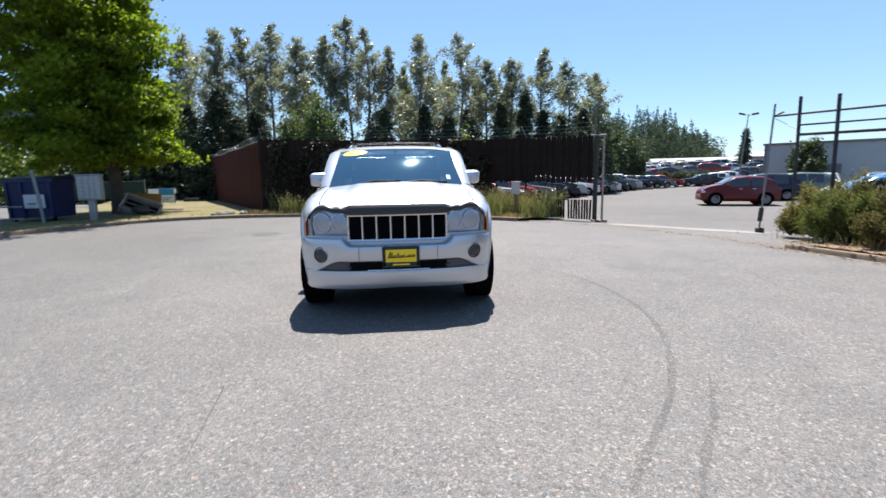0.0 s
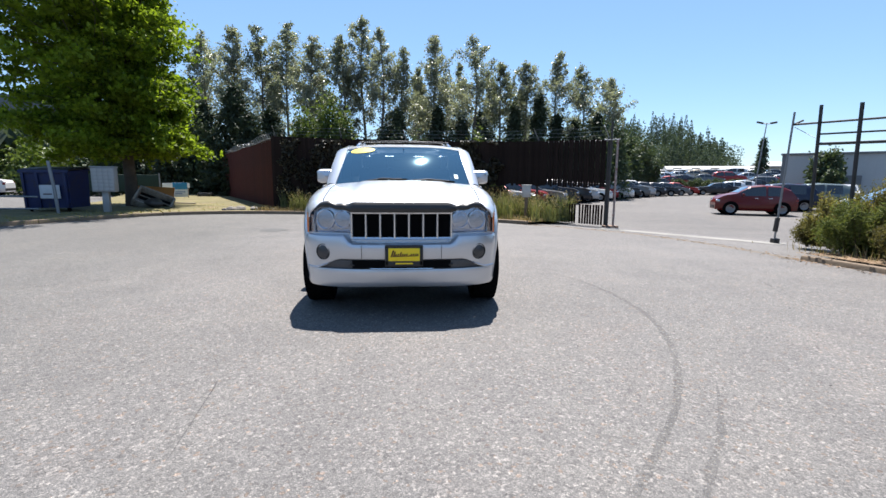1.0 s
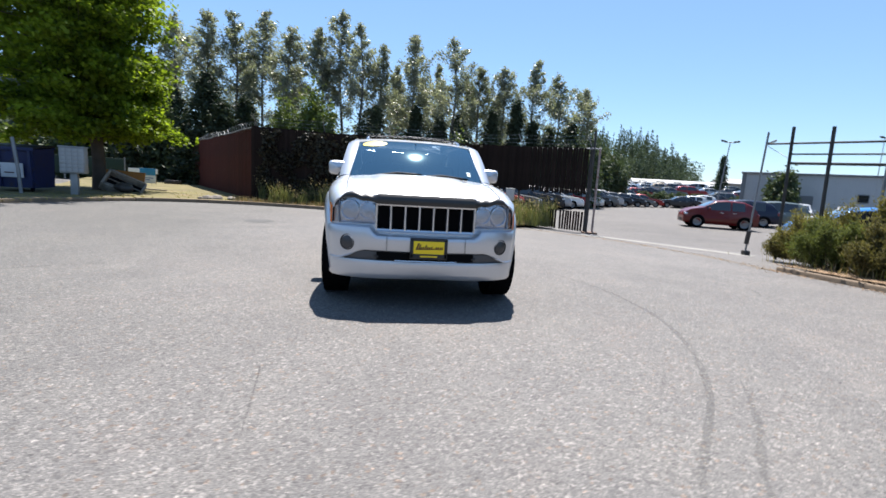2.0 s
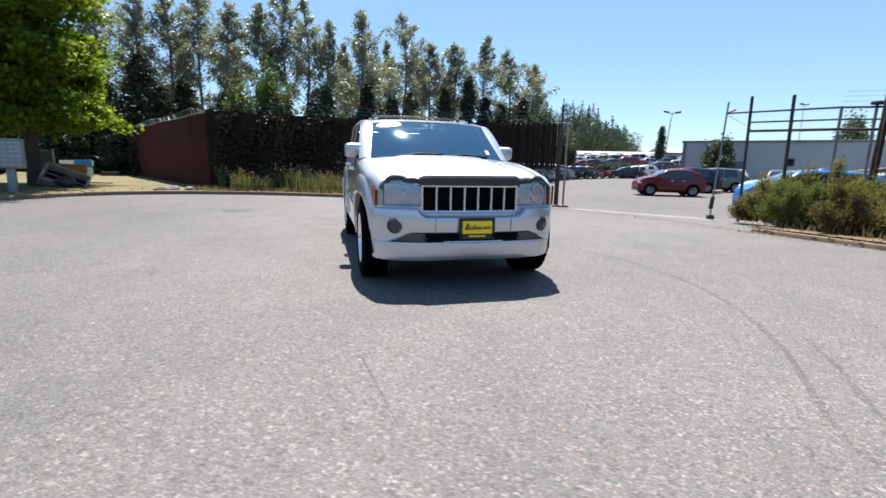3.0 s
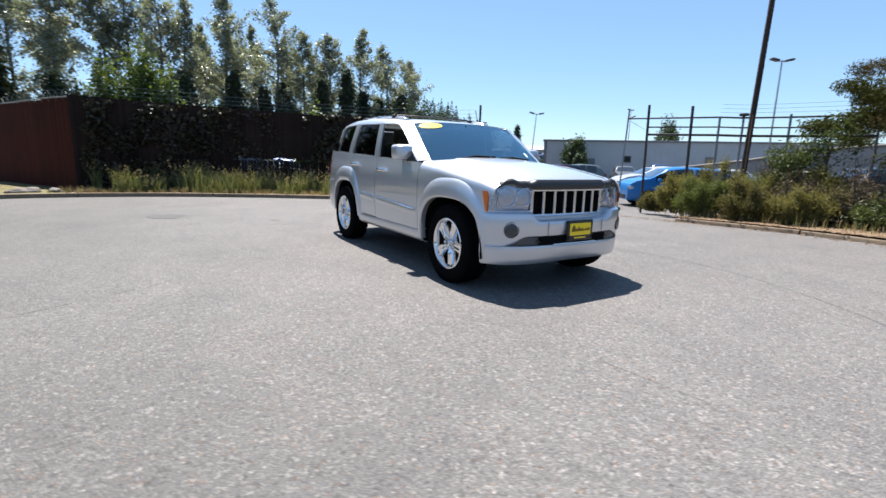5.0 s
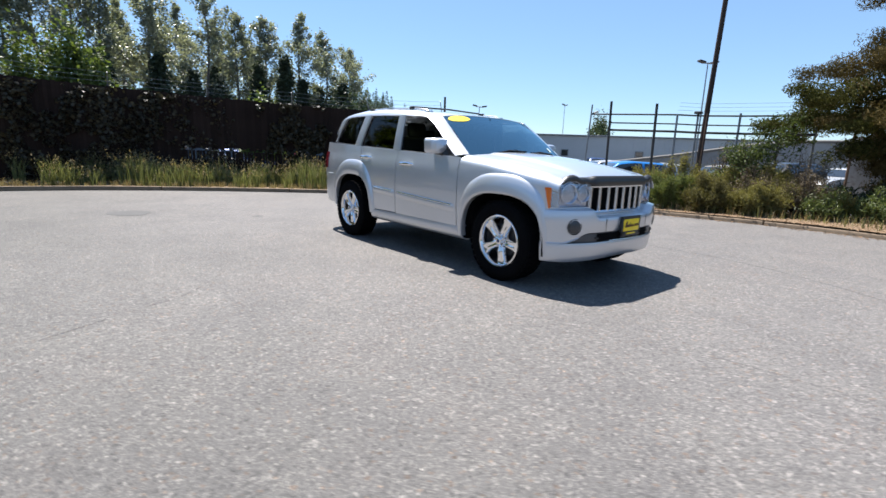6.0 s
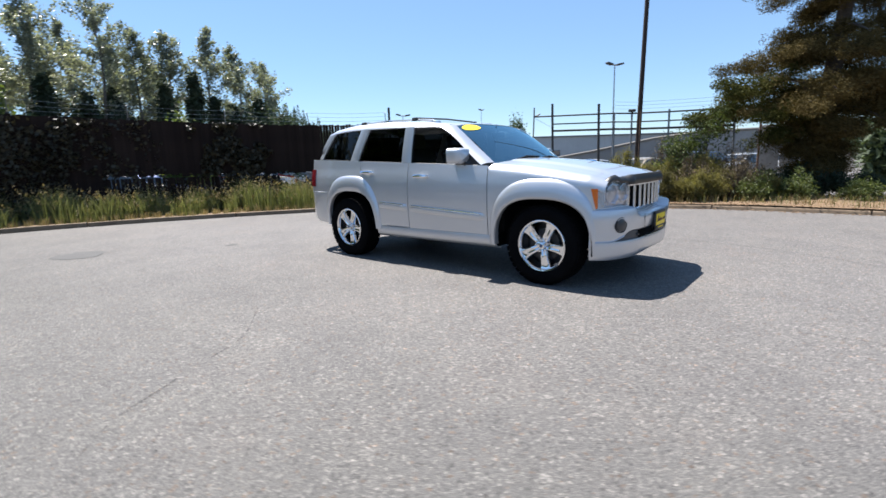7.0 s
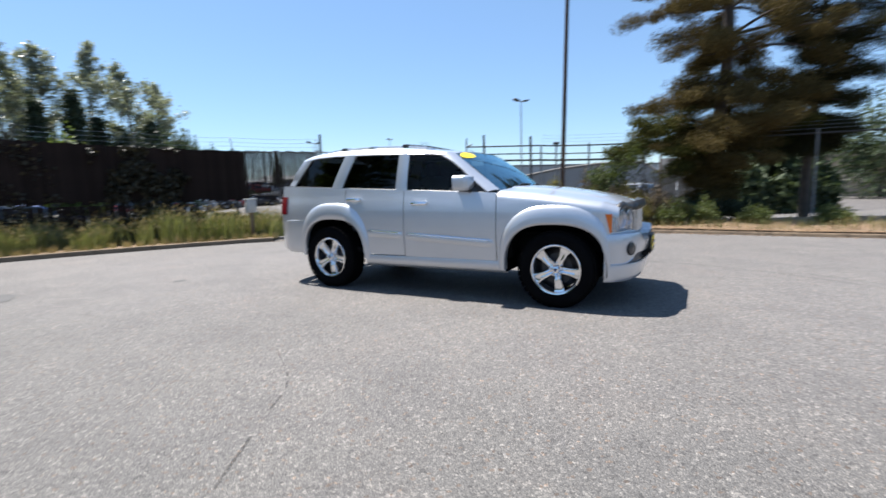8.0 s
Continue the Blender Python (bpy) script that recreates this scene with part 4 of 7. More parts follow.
    for y in (2.72, 3.62):
        z = 1.668 if y < 3 else 1.682
        cb = part("cross_bar", tube([(-0.56, y, z - 0.02), (-0.52, y, z), (0, y, z + 0.012), (0.52, y, z), (0.56, y, z - 0.02)], 0.010, 8), BLACK_PLASTIC, car)
        for s in (-1, 1):
            part("clamp", block(s * 0.57 - 0.03, s * 0.57 + 0.025, y - 0.035, y + 0.035, z - 0.035, z + 0.006, 0.010), BLACK_PLASTIC, cb)
    # mirrors
    for s in (-1, 1):
        rows = []
        for v in np.linspace(0, 1, 9):
            y = 1.735 + 0.185 * v
            k = (1 - (1 - min(1, v * 1.5)) ** 4) ** 0.5 * 0.95 + 0.05
            xc, zc, hw, hh = 0.878, 1.208, 0.118 * k, 0.080 * k
            rows.append([(s * (xc + hw * math.copysign(abs(math.cos(a)) ** 0.42, math.cos(a)) * (1.0 if math.sin(a) > 0 else 0.97)), y, zc + hh * math.copysign(abs(math.sin(a)) ** 0.45, math.sin(a))) for a in np.linspace(0, 2 * math.pi, 29)])
        mm = part("door_mirror", grid(rows if s > 0 else [list(reversed(r)) for r in rows]), SILVER, car)
        gl = [[(s * (0.878 + (p[0] * s - 0.878) * q), 1.915, 1.208 + (p[2] - 1.208) * q) for p in rows[-1]] for q in (0.02, 0.5, 1.0)]
        part("mirror_glass", grid(gl), CHROME, mm)
        part("mirror_arm", tube([(s * 0.795, 1.73, 1.125), (s * 0.815, 1.765, 1.130), (s * 0.85, 1.80, 1.140)], [0.055, 0.052, 0.046], 10), BLACK_PLASTIC, mm)
        tri = [(-suv_glass_x(y, z) - 0.004, y, z) for y, z in ((1.61, 1.112), (1.80, 1.112), (1.80, 1.24), (1.74, 1.215))]
        tri = [(-s * -1 * abs(p[0]) if s > 0 else p[0], p[1], p[2]) for p in tri]
        g = (tri + [(p[0] * 0.985, p[1], p[2]) for p in tri], [(0, 1, 2, 3), (7, 6, 5, 4), (0, 4, 5, 1), (1, 5, 6, 2), (2, 6, 7, 3), (3, 7, 4, 0)])
        part("mirror_base", g, BLACK_PLASTIC, mm)
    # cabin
    # Floor, underbody and bulkhead: the dark inside is put into their colour.
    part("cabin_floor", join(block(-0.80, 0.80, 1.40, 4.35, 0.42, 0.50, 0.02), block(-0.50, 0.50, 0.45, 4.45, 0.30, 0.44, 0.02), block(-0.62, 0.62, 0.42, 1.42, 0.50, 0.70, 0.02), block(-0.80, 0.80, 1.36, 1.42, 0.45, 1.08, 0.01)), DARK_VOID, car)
    dash = [[(x, y, z - 0.03 * (abs(x) / 0.75) ** 3) for x in np.linspace(-0.76, 0.76, 15)] for y, z in ((1.43, 1.10), (1.60, 1.115), (1.78, 1.10), (1.90, 1.05), (1.92, 0.95), (1.90, 0.75))]
    part("dashboard", sheet([list(reversed(r)) for r in dash], 0.02), BLACK_PLASTIC, car)
    ring = [[(0.37 + (0.185 + 0.015 * math.cos(b)) * math.cos(a), 1.99 + 0.015 * math.sin(b) + 0.09 * math.sin(a) * 0.6, 1.02 + (0.185 + 0.015 * math.cos(b)) * math.sin(a) * 0.85) for b in np.linspace(0, 2 * math.pi, 9)] for a in np.linspace(0, 2 * math.pi, 29)]
    part("steering_wheel", grid(ring), BLACK_PLASTIC, car)
    for x in (-0.37, 0.37):
        seat = new("front_seat")
        seat.parent = car
        part("cushion", block(x - 0.25, x + 0.25, 2.25, 2.80, 0.62, 0.80, 0.06, 3), UPHOLSTERY, seat)
        part("backrest", moved(block(-0.25, 0.25, -0.06, 0.08, 0, 0.62, 0.05, 3), pose(x, 2.74, 0.72, -14, 0, 0)), UPHOLSTERY, seat)
        part("headrest", moved(block(-0.13, 0.13, -0.05, 0.05, 0, 0.19, 0.045, 3), pose(x, 2.885, 1.31, -10, 0, 0)), UPHOLSTERY, seat)
    bench = new("rear_bench")
    bench.parent = car
    part("cushion", block(-0.65, 0.65, 3.05, 3.55, 0.65, 0.82, 0.06, 3), UPHOLSTERY, bench)
    part("backrest", moved(block(-0.66, 0.66, -0.06, 0.08, 0, 0.60, 0.05, 3), pose(0, 3.52, 0.74, -14, 0, 0)), UPHOLSTERY, bench)
    for x in (-0.4, 0.4):
        part("headrest", moved(block(-0.13, 0.13, -0.05, 0.05, 0, 0.16, 0.04, 3), pose(x, 3.68, 1.30, -10, 0, 0)), UPHOLSTERY, bench)
    part("rear_view_mirror", join(block(-0.12, 0.12, 1.93, 1.96, 1.40, 1.47, 0.015), tube([(0, 1.96, 1.47), (0, 1.98, 1.535)], 0.01, 6)), BLACK_PLASTIC, car)
    # wheels
    for y in (0.90, 3.68):
        wheel_parts(car, -0.790, y, -1)
        wheel_parts(car, 0.790, y, 1)
    part("exhaust_and_axle", join(tube([(-0.7, 3.68, 0.36), (0.7, 3.68, 0.36)], 0.05, 10), tube([(-0.7, 0.90, 0.36), (0.7, 0.90, 0.36)], 0.04, 10), tube([(0.2, 1.2, 0.30), (0.25, 3.0, 0.27), (0.45, 4.4, 0.32)], 0.035, 8)), GREY_PLASTIC, car)
    return car


build_suv(pose(0.03, 0, 0))


# ---- ground, kerbs, verges ----
KERB_BACK = smooth_line([(-13.2, 3.8), (-11.0, 6.0), (-9.6, 8.0), (-8.7, 9.9), (-7.6, 11.5), (-5.9, 12.6), (-3.6, 12.95), (-1.2, 12.45), (0.8, 11.5), (2.5, 10.4), (3.5, 9.6)])
KERB_RIGHT = smooth_line([(6.22, 3.1), (6.27, 2.7), (6.36, 1.9), (6.42, 0.9), (6.38, 0.0), (6.26, -1.0), (6.16, -2.2), (6.12, -3.6), (6.2, -6.0), (6.6, -10.0), (7.6, -16.0)])


def axis(spans):
    out = []
    for a, b, n in spans:
        out += list(np.linspace(a, b, n, endpoint=False))
    return out + [spans[-1][1]]


gx_ = axis([(-1800, -200, 6), (-200, -40, 8), (-40, 50, 90), (50, 110, 40), (110, 200, 8), (200, 1800, 6)])
gy_ = axis([(-1800, -200, 6), (-200, -30, 8), (-30, 60, 90), (60, 120, 40), (120, 200, 8), (200, 1800, 6)])
tagged(part("ground", grid([[(x, y, level(x, y)) for x in gx_] for y in gy_]), ASPHALT), "worn grey asphalt of a turning circle and parking lot", "ground", kind="structure")


def offset_line(line, d):
    out = []
    for i, p in enumerate(line):
        t = line[min(i + 1, len(line) - 1)] - line[max(i - 1, 0)]
        t = t / np.linalg.norm(t)
        out.append(p + np.array([-t[1], t[0]]) * d)
    return out


def kerb(line, side, piece=3.0, sink=0.0):
    """Lengths of concrete kerb with open joints and worn edges, as parts of one kerb."""
    k = tagged(new("kerb"), "weathered concrete kerb edging the asphalt", "kerb", kind="structure")
    rng = random.Random(5)
    prof = ((-0.012, -0.05), (0.0, 0.085), (0.014, 0.108), (0.05, 0.115), (0.11, 0.112), (0.125, 0.10), (0.13, -0.05))
    n = max(2, int(piece / 0.25))
    i = 0
    while i < len(line) - 2:
        seg = line[i:i + n + 1]
        if len(seg) < 3:
            break
        rows = []
        dz, dd = rng.uniform(-0.012, 0.008), rng.uniform(-0.012, 0.012)
        offs = [offset_line(line, side * (o + dd))[i:i + n + 1] for o, z in prof]
        for j in range(len(seg)):
            shrink = 0.012 if j == 0 else (-0.012 if j == len(seg) - 1 else 0)
            t = seg[min(j + 1, len(seg) - 1)] - seg[max(j - 1, 0)]
            t = t / np.linalg.norm(t)
            rows.append([(*(offs[q][j] + t * shrink), level(*seg[j]) + z + dz - sink + (rng.uniform(-0.0015, 0.0015) if q in (1, 2, 3) else 0)) for q, (o, z) in enumerate(prof)])
        v, f = grid(rows if side > 0 else [list(reversed(r)) for r in rows])
        m = len(prof)
        f += [tuple(range(m)), tuple(len(v) - 1 - q for q in range(m))]
        part("kerb_stone", (v, f), CONCRETE, k)
        i += n
    return k


kerb(KERB_BACK, 1)
kerb(KERB_RIGHT, 1, 2.4, 0.04)


def bank(x, y):
    """Height of the rough land behind the kerbs."""
    h = level(x, y) + 0.095
    if x < -4:
        h += 0.010 * max(0, y - 13)
    return h + 0.03 * noise.noise((x * 0.8, y * 0.8, 3.0)) + 0.012 * noise.noise((x * 4, y * 4, 1.0))


def verge(name, edge, outer, mat, label, n=14):
    rows = []
    for a, b in zip(edge, outer):
        r = []
        for k in range(n + 1):
            x, y = a + (b - a) * k / n
            r.append((x, y, bank(x, y)))
        rows.append(r)
    return tagged(part(name, grid([list(reversed(r)) for r in rows]), mat), label, "verge", kind="structure")


# land behind the back kerb: fence strip, lawn by the red fence, dirt by the dumpster
inner = offset_line(KERB_BACK, 0.12)
split = [i for i, p in enumerate(KERB_BACK) if p[0] > -5.2][0]
FENCE_LINE = np.array(smooth_line([(-4.98, 14.78), (-3.2, 14.72), (-1.37, 14.55), (1.6, 13.75), (3.65, 12.85), (4.9, 11.75), (6.12, 10.35)], 0.1))
FENCE_RUN = np.concatenate([[0], np.cumsum(np.linalg.norm(np.diff(FENCE_LINE, axis=0), axis=1))])
FENCE_LEN = float(FENCE_RUN[-1])


def fence_way(s):
    """Place and direction of the slatted fence, s metres from its corner."""
    k = min(max(s, 0.0), FENCE_LEN)
    at_ = lambda q: np.array([np.interp(q, FENCE_RUN, FENCE_LINE[:, 0]), np.interp(q, FENCE_RUN, FENCE_LINE[:, 1])])
    d = at_(min(k + 0.15, FENCE_LEN)) - at_(max(k - 0.15, 0))
    d = d / np.linalg.norm(d)
    return at_(k) + d * (s - k), d


strip_in = inner[split:]
strip_out = []
for i, p in enumerate(strip_in):
    s = i / (len(strip_in) - 1)
    strip_out.append(fence_way(s * FENCE_LEN * 0.93 - 0.1)[0] + np.array([0.25, 0.75]))
verge("fence_verge", strip_in, strip_out, SOIL, "dry soil strip between kerb and fence")
lawn_in = inner[:split + 1]
lawn_out = []
LAWN_X, LAWN_Y = [-15.6, -14.2, -13.0, -13.6, -21.5, -21.0], [6.0, 10.0, 14.0, 18.0, 34.0, 52.0]
for i, p in enumerate(lawn_in):
    s = i / (len(lawn_in) - 1)
    far = np.array([curve_at([0, 0.25, 0.5, 0.62, 0.8, 1.0], LAWN_X, s), curve_at([0, 0.25, 0.5, 0.62, 0.8, 1.0], LAWN_Y, s)])
    lawn_out.append(far * (1 - s ** 14) + np.array([-5.1, 15.3]) * s ** 14)
verge("lawn", lawn_in, lawn_out, LAWN, "dry yellow lawn and dirt behind the kerb", 40)
# right-hand verge
r_in = offset_line(KERB_RIGHT, 0.12)
verge("bush_verge", r_in, [p + np.array([4.7 + 0.4 * math.sin(i * 0.3), 1.3 if i < 4 else 0.6]) for i, p in enumerate(r_in)], SOIL, "dry soil and dead grass behind the kerb")

# concrete strip across the gateway
rows = []
for u in np.linspace(0, 1, 16):
    x, y = 5.6 + (8.5 - 5.6) * u, 9.35 + (6.1 - 9.35) * u
    rows.append([(x + 0.58 * w, y + 0.50 * w, level(x + 0.58 * w, y + 0.5 * w) + 0.006) for w in (-0.5, -0.2, 0.2, 0.5)])
tagged(part("gateway_strip", grid([list(reversed(r)) for r in rows]), surface("gateway_concrete", (0.21, 0.20, 0.18), 0.85, 0, 0.3, 0.9, 26, 0.3, dirt=(0.13, 0.115, 0.095))), "pale concrete strip across the gateway", "pavement", kind="structure")

# dirt-filled gutter line across the mouth of the gateway
GUTTER = smooth_line([(6.22, 3.1), (6.25, 4.4), (6.15, 5.7), (5.7, 7.4), (4.7, 8.9), (3.5, 9.6)], 0.1)
rng = random.Random(19)
wob = [0.05 + 0.05 * noise.noise((i * 0.21, 0, 0)) + rng.uniform(0, 0.03) for i in range(len(GUTTER))]
ga_, gb_ = offset_line(GUTTER, 1.0), offset_line(GUTTER, -1.0)
rows = [[(*(p + (a - p) * w * 1.3), level(*p) + 0.003), (*p, level(*p) + 0.006), (*(p + (b - p) * w), level(*p) + 0.003)] for p, a, b, w in zip(GUTTER, ga_, gb_, wob)]
tagged(part("gutter_dirt", grid(rows), surface("gutter_grit", (0.13, 0.105, 0.08), 0.95, 0, 0.4, 4, 60, 0.4)), "dark grit lying in the gutter across the gateway", "gutter", kind="structure")


# ---- fences, gateway, poles ----
def fence_point(s, z=0.0, off=0.0):
    """A point of the slatted fence, s metres from its corner, off metres towards the road."""
    p, d = fence_way(s)
    p = p + np.array([d[1], -d[0]]) * off
    return (float(p[0]), float(p[1]), z)


def fence_turn(s):
    d = fence_way(s)[1]
    return math.degrees(math.atan2(d[1], d[0]))


fence_top = lambda s: 2.75 - 0.33 * s / FENCE_LEN
fence = thing("slatted_fence", "dark brown slatted chain-link fence topped with barbed wire", "fence")


def upright(pts, r, seg=10):
    return tube(pts, r, seg)


for i in range(6):
    s = FENCE_LEN * i / 5
    x, y, _ = fence_point(s, 0, -0.07)
    zb = level(x, y) - 0.05
    post = part("post", tube([(x, y, zb), (x, y, fence_top(s) + 0.06)], 0.04, 10), POST_DARK, fence)
    arm = fence_point(s, fence_top(s) + 0.36, 0.26)
    part("barb_arm", tube([(x, y, fence_top(s) + 0.03), arm], 0.014, 6), STEEL, post)
for zt in (-0.04, -1.35):
    part("rail", tube([fence_point(s, fence_top(s) + zt, -0.03) for s in np.linspace(0, FENCE_LEN, 40)], 0.021, 8), STEEL, fence)
for k in range(3):
    pts = []
    for s in np.linspace(0, FENCE_LEN, 60):
        f = 0.3 + 0.34 * k
        sag = -0.03 * math.sin(math.pi * ((s * 5 / FENCE_LEN) % 1))
        pts.append(fence_point(s, fence_top(s) + 0.03 + 0.33 * f + sag, 0.26 * f))
    wire = tube(pts, 0.004, 4, False)
    barbs = [tube([Vector(p) + Vector((0, 0, -0.02)), Vector(p) + Vector((0.01, 0.0, 0.02))], 0.003, 3, False) for p in pts[::2]]
    part("barbed_wire", join(wire, *barbs), STEEL, fence, smooth=0)
rng = random.Random(11)
slat_meshes = {}


def slat_mesh(h, w, mat, key):
    if key not in slat_meshes:
        o = [(-w / 2, -0.004), (-w / 2 + 0.008, -0.009), (0, -0.006), (w / 2 - 0.008, -0.009), (w / 2, -0.004), (w / 2, 0.004), (-w / 2, 0.004)]
        rows = [[(x, y, z) for x, y in o] for z in (0, h * 0.33, h * 0.66, h)]
        v, f = grid(rows, True)
        n = len(o)
        f += [tuple(reversed(range(n))), tuple(len(v) - n + q for q in range(n))]
        slat_meshes[key] = make_mesh("slat", (v, f), mat)
    return slat_meshes[key]


s = -0.10
while s < FENCE_LEN - 0.05:
    open_part = s > 4.3
    x, y, _ = fence_point(s)
    base = level(x, y)
    bottom = 0.12 + rng.uniform(-0.04, 0.05)
    if open_part:
        bottom = 1.22 + rng.uniform(-0.05, 0.06)
        if rng.random() < 0.86 or s < 8.9:
            lo = new("slat", slat_mesh(0.62, 0.066, BROWN_SLAT, "low") if s > 8.9 else slat_mesh(1.10, 0.080, BROWN_SLAT, "low_broad"))
            lo.parent, lo.matrix_basis = fence, pose(*fence_point(s, base + 0.05, 0.012)[:3], rng.uniform(-1, 1), rng.uniform(-1.2, 1.2), fence_turn(s))
    h = fence_top(s) - base - bottom
    ob = new("slat", slat_mesh(1.0, 0.079, BROWN_SLAT, "narrow") if s > 10.3 else slat_mesh(1.0, 0.097, BROWN_SLAT, "full"))
    ob.parent = fence
    ob.matrix_basis = pose(*fence_point(s, base + bottom, 0.007 if int(s / 0.0925) % 2 else -0.007), 0, rng.uniform(-0.15, 0.15), fence_turn(s) + rng.uniform(-1, 1)) @ Matrix.Diagonal((1, 1, h + rng.uniform(-0.02, 0.02), 1))
    s += 0.0925

# red-brown fence running back from the corner
RED_A, RED_B = np.array([-5.10, 14.9]), np.array([-22.8, 52.0])
rdir = (RED_B - RED_A) / np.linalg.norm(RED_B - RED_A)
red_len = float(np.linalg.norm(RED_B - RED_A))
rang = math.degrees(math.atan2(rdir[1], rdir[0]))
red = thing("board_fence", "red-brown board fence with a tangle of razor wire on top", "fence")
n_board = int(red_len / 0.155)
for i in range(n_board):
    s = (i + 0.5) * 0.155
    p = RED_A + rdir * s
    top = 2.66 + 0.012 * s + 0.02 * math.sin(s * 0.9)
    ob = new("board", slat_mesh(1.0, 0.148, RED_SLAT, "board"))
    zb = bank(*p) - 0.02
    ob.parent = red
    ob.matrix_basis = pose(p[0], p[1], zb, 0, rng.uniform(-0.3, 0.3), rang + 180) @ Matrix.Diagonal((1, 1, top - zb + rng.uniform(-0.015, 0.015), 1))
for i in range(1, 13):
    p = RED_A + rdir * (red_len * i / 12) + np.array([rdir[1], -rdir[0]]) * 0.06
    part("post", tube([(p[0], p[1], 0.0), (p[0], p[1], 2.75 + 0.012 * red_len * i / 12)], 0.04, 8), STEEL, red)
coil = []
for k in range(900):
    s = red_len * k / 900
    a = k * 0.55
    p = RED_A + rdir * s
    r = 0.13 + 0.05 * math.sin(k * 0.03)
    coil.append((p[0] + r * 0.5 * math.cos(a) * rdir[1], p[1] - r * 0.5 * math.cos(a) * rdir[0], 2.78 + 0.012 * s + r * math.sin(a)))
part("razor_wire", tube(coil, 0.008, 3, False), STEEL, red, smooth=0)
part("top_wire", tube([(*(RED_A + rdir * s), 2.70 + 0.012 * s + 0.02 * math.sin(s * 0.9)) for s in np.linspace(0, red_len, 30)], 0.02, 6), STEEL, red)

# corner post and gate post of the gateway
gp = thing("gate_post", "steel gate post with peeling red and white paint", "post")
bx, by = fence_way(FENCE_LEN + 0.10)[0]
part("shaft", tube([(bx, by, level(bx, by) - 0.05), (bx + 0.01, by, 2.95)], 0.036, 12), POST_DARK, gp)
part("second_shaft", tube([(bx + 0.17, by - 0.08, level(bx, by) - 0.05), (bx + 0.17, by - 0.08, 2.40)], 0.034, 12), surface("peeling_paint", (0.30, 0.24, 0.22), 0.7, 0, 0.4, 5, 40, 0.2, dirt=(0.20, 0.035, 0.025)), gp)
part("cap_bar", tube([(bx - 0.2, by + 0.06, 2.40), (bx + 0.22, by - 0.1, 2.40)], 0.02, 8), STEEL, gp)
part("foot", block(bx - 0.12, bx + 0.28, by - 0.25, by + 0.10, level(bx, by) - 0.05, level(bx, by) + 0.06, 0.02), RUSTY, gp)

# pale service box in front of the fence
sb = thing("service_pedestal", "pale grey metal service pedestal in the tall grass", "pedestal", pose(3.75, 10.72, level(3.75, 10.72) + 0.08, 0, 0, -18))
part("cabinet", block(-0.13, 0.13, -0.10, 0.10, 0.72, 1.08, 0.015), surface("pale_grey_metal", (0.42, 0.42, 0.40), 0.5), sb)
part("lid", block(-0.145, 0.145, -0.115, 0.115, 1.08, 1.11, 0.01), surface("pale_grey_lid", (0.46, 0.46, 0.44), 0.5), sb)
part("leg", block(-0.05, 0.05, -0.05, 0.05, -0.05, 0.72, 0.01), CONCRETE, sb)

# open steel frame of the sliding gate and the fence beyond it
frame_gate = thing("sliding_gate_frame", "rusty open steel gate frame with three rails", "gate")
GATE = [(8.57, 6.30, 2.70, 0.022), (8.68, 5.75, 2.77, 0.034), (7.76, 3.93, 2.52, 0.032)]
for i, (x, y, h, r) in enumerate(GATE):
    lean = -0.08 if i == 0 else 0.03
    part("post", tube([(x + lean, y - lean, level(x, y) - 0.05), (x, y, h)], r, 10), STEEL if i == 0 else POST_DARK, frame_gate)
# the rails run a little downhill along the fence
sink = lambda y: 0.11 + 0.028 * max(0, min(6.3 - y, 4.5))
FENCE2 = [(9.18, 4.05, 2.50), (9.62, 3.70, 2.50), (9.85, 2.75, 2.55), (10.2, 1.2, 2.58), (10.5, -0.6, 2.6), (10.8, -3.0, 2.6), (11.1, -5.5, 2.6), (11.4, -8.2, 2.6), (11.8, -11.0, 2.6)]
for i, (x, y, h) in enumerate(FENCE2):
    part("post", tube([(x, y, level(x, y) - 0.05), (x, y, h + 0.06 - sink(y))], 0.028, 8), STEEL, frame_gate)
line2 = [(8.57, 6.30)] + [(x, y) for x, y, h in FENCE2]
part("top_rail", tube([(x, y, 2.54 - sink(y)) for x, y in line2], 0.022, 8), POST_DARK, frame_gate)
mid = [(8.68, 5.75), (9.18, 4.05), (9.62, 3.70), (9.85, 2.75), (10.2, 1.2)]
part("mid_rail", tube([(x, y, 2.30 - sink(y)) for x, y in mid], 0.018, 8), POST_DARK, frame_gate)
part("heavy_rail", tube([(x, y, 2.10 - sink(y)) for x, y in mid], 0.030, 8), POST_DARK, frame_gate)
for k in range(3):
    part("barbed_wire", tube([(x + 0.05 * k, y, 2.66 + 0.10 * k - sink(y)) for x, y in line2[1:]], 0.0035, 4, False), STEEL, frame_gate, smooth=0)
part("brace", tube([(8.58, 6.28, 2.38), (8.68, 5.8, 2.1)], 0.006, 5), STEEL, frame_gate)
part("gate_foot", block(8.44, 8.58, 6.30, 6.46, level(8.5, 6.4) - 0.03, level(8.5, 6.4) + 0.12, 0.03), POST_DARK, frame_gate)
part("gate_lock", tube([(8.49, 6.38, 0.05), (8.51, 6.37, 0.36)], 0.05, 8), POST_DARK, frame_gate)
part("flood_lamp", moved(join(block(9.54, 9.72, 3.61, 3.79, 2.54, 2.61, 0.025), tube([(9.62, 3.7, 2.48), (9.62, 3.7, 2.56)], 0.03, 8)), pose(0, 0, -0.14)), POST_DARK, frame_gate)
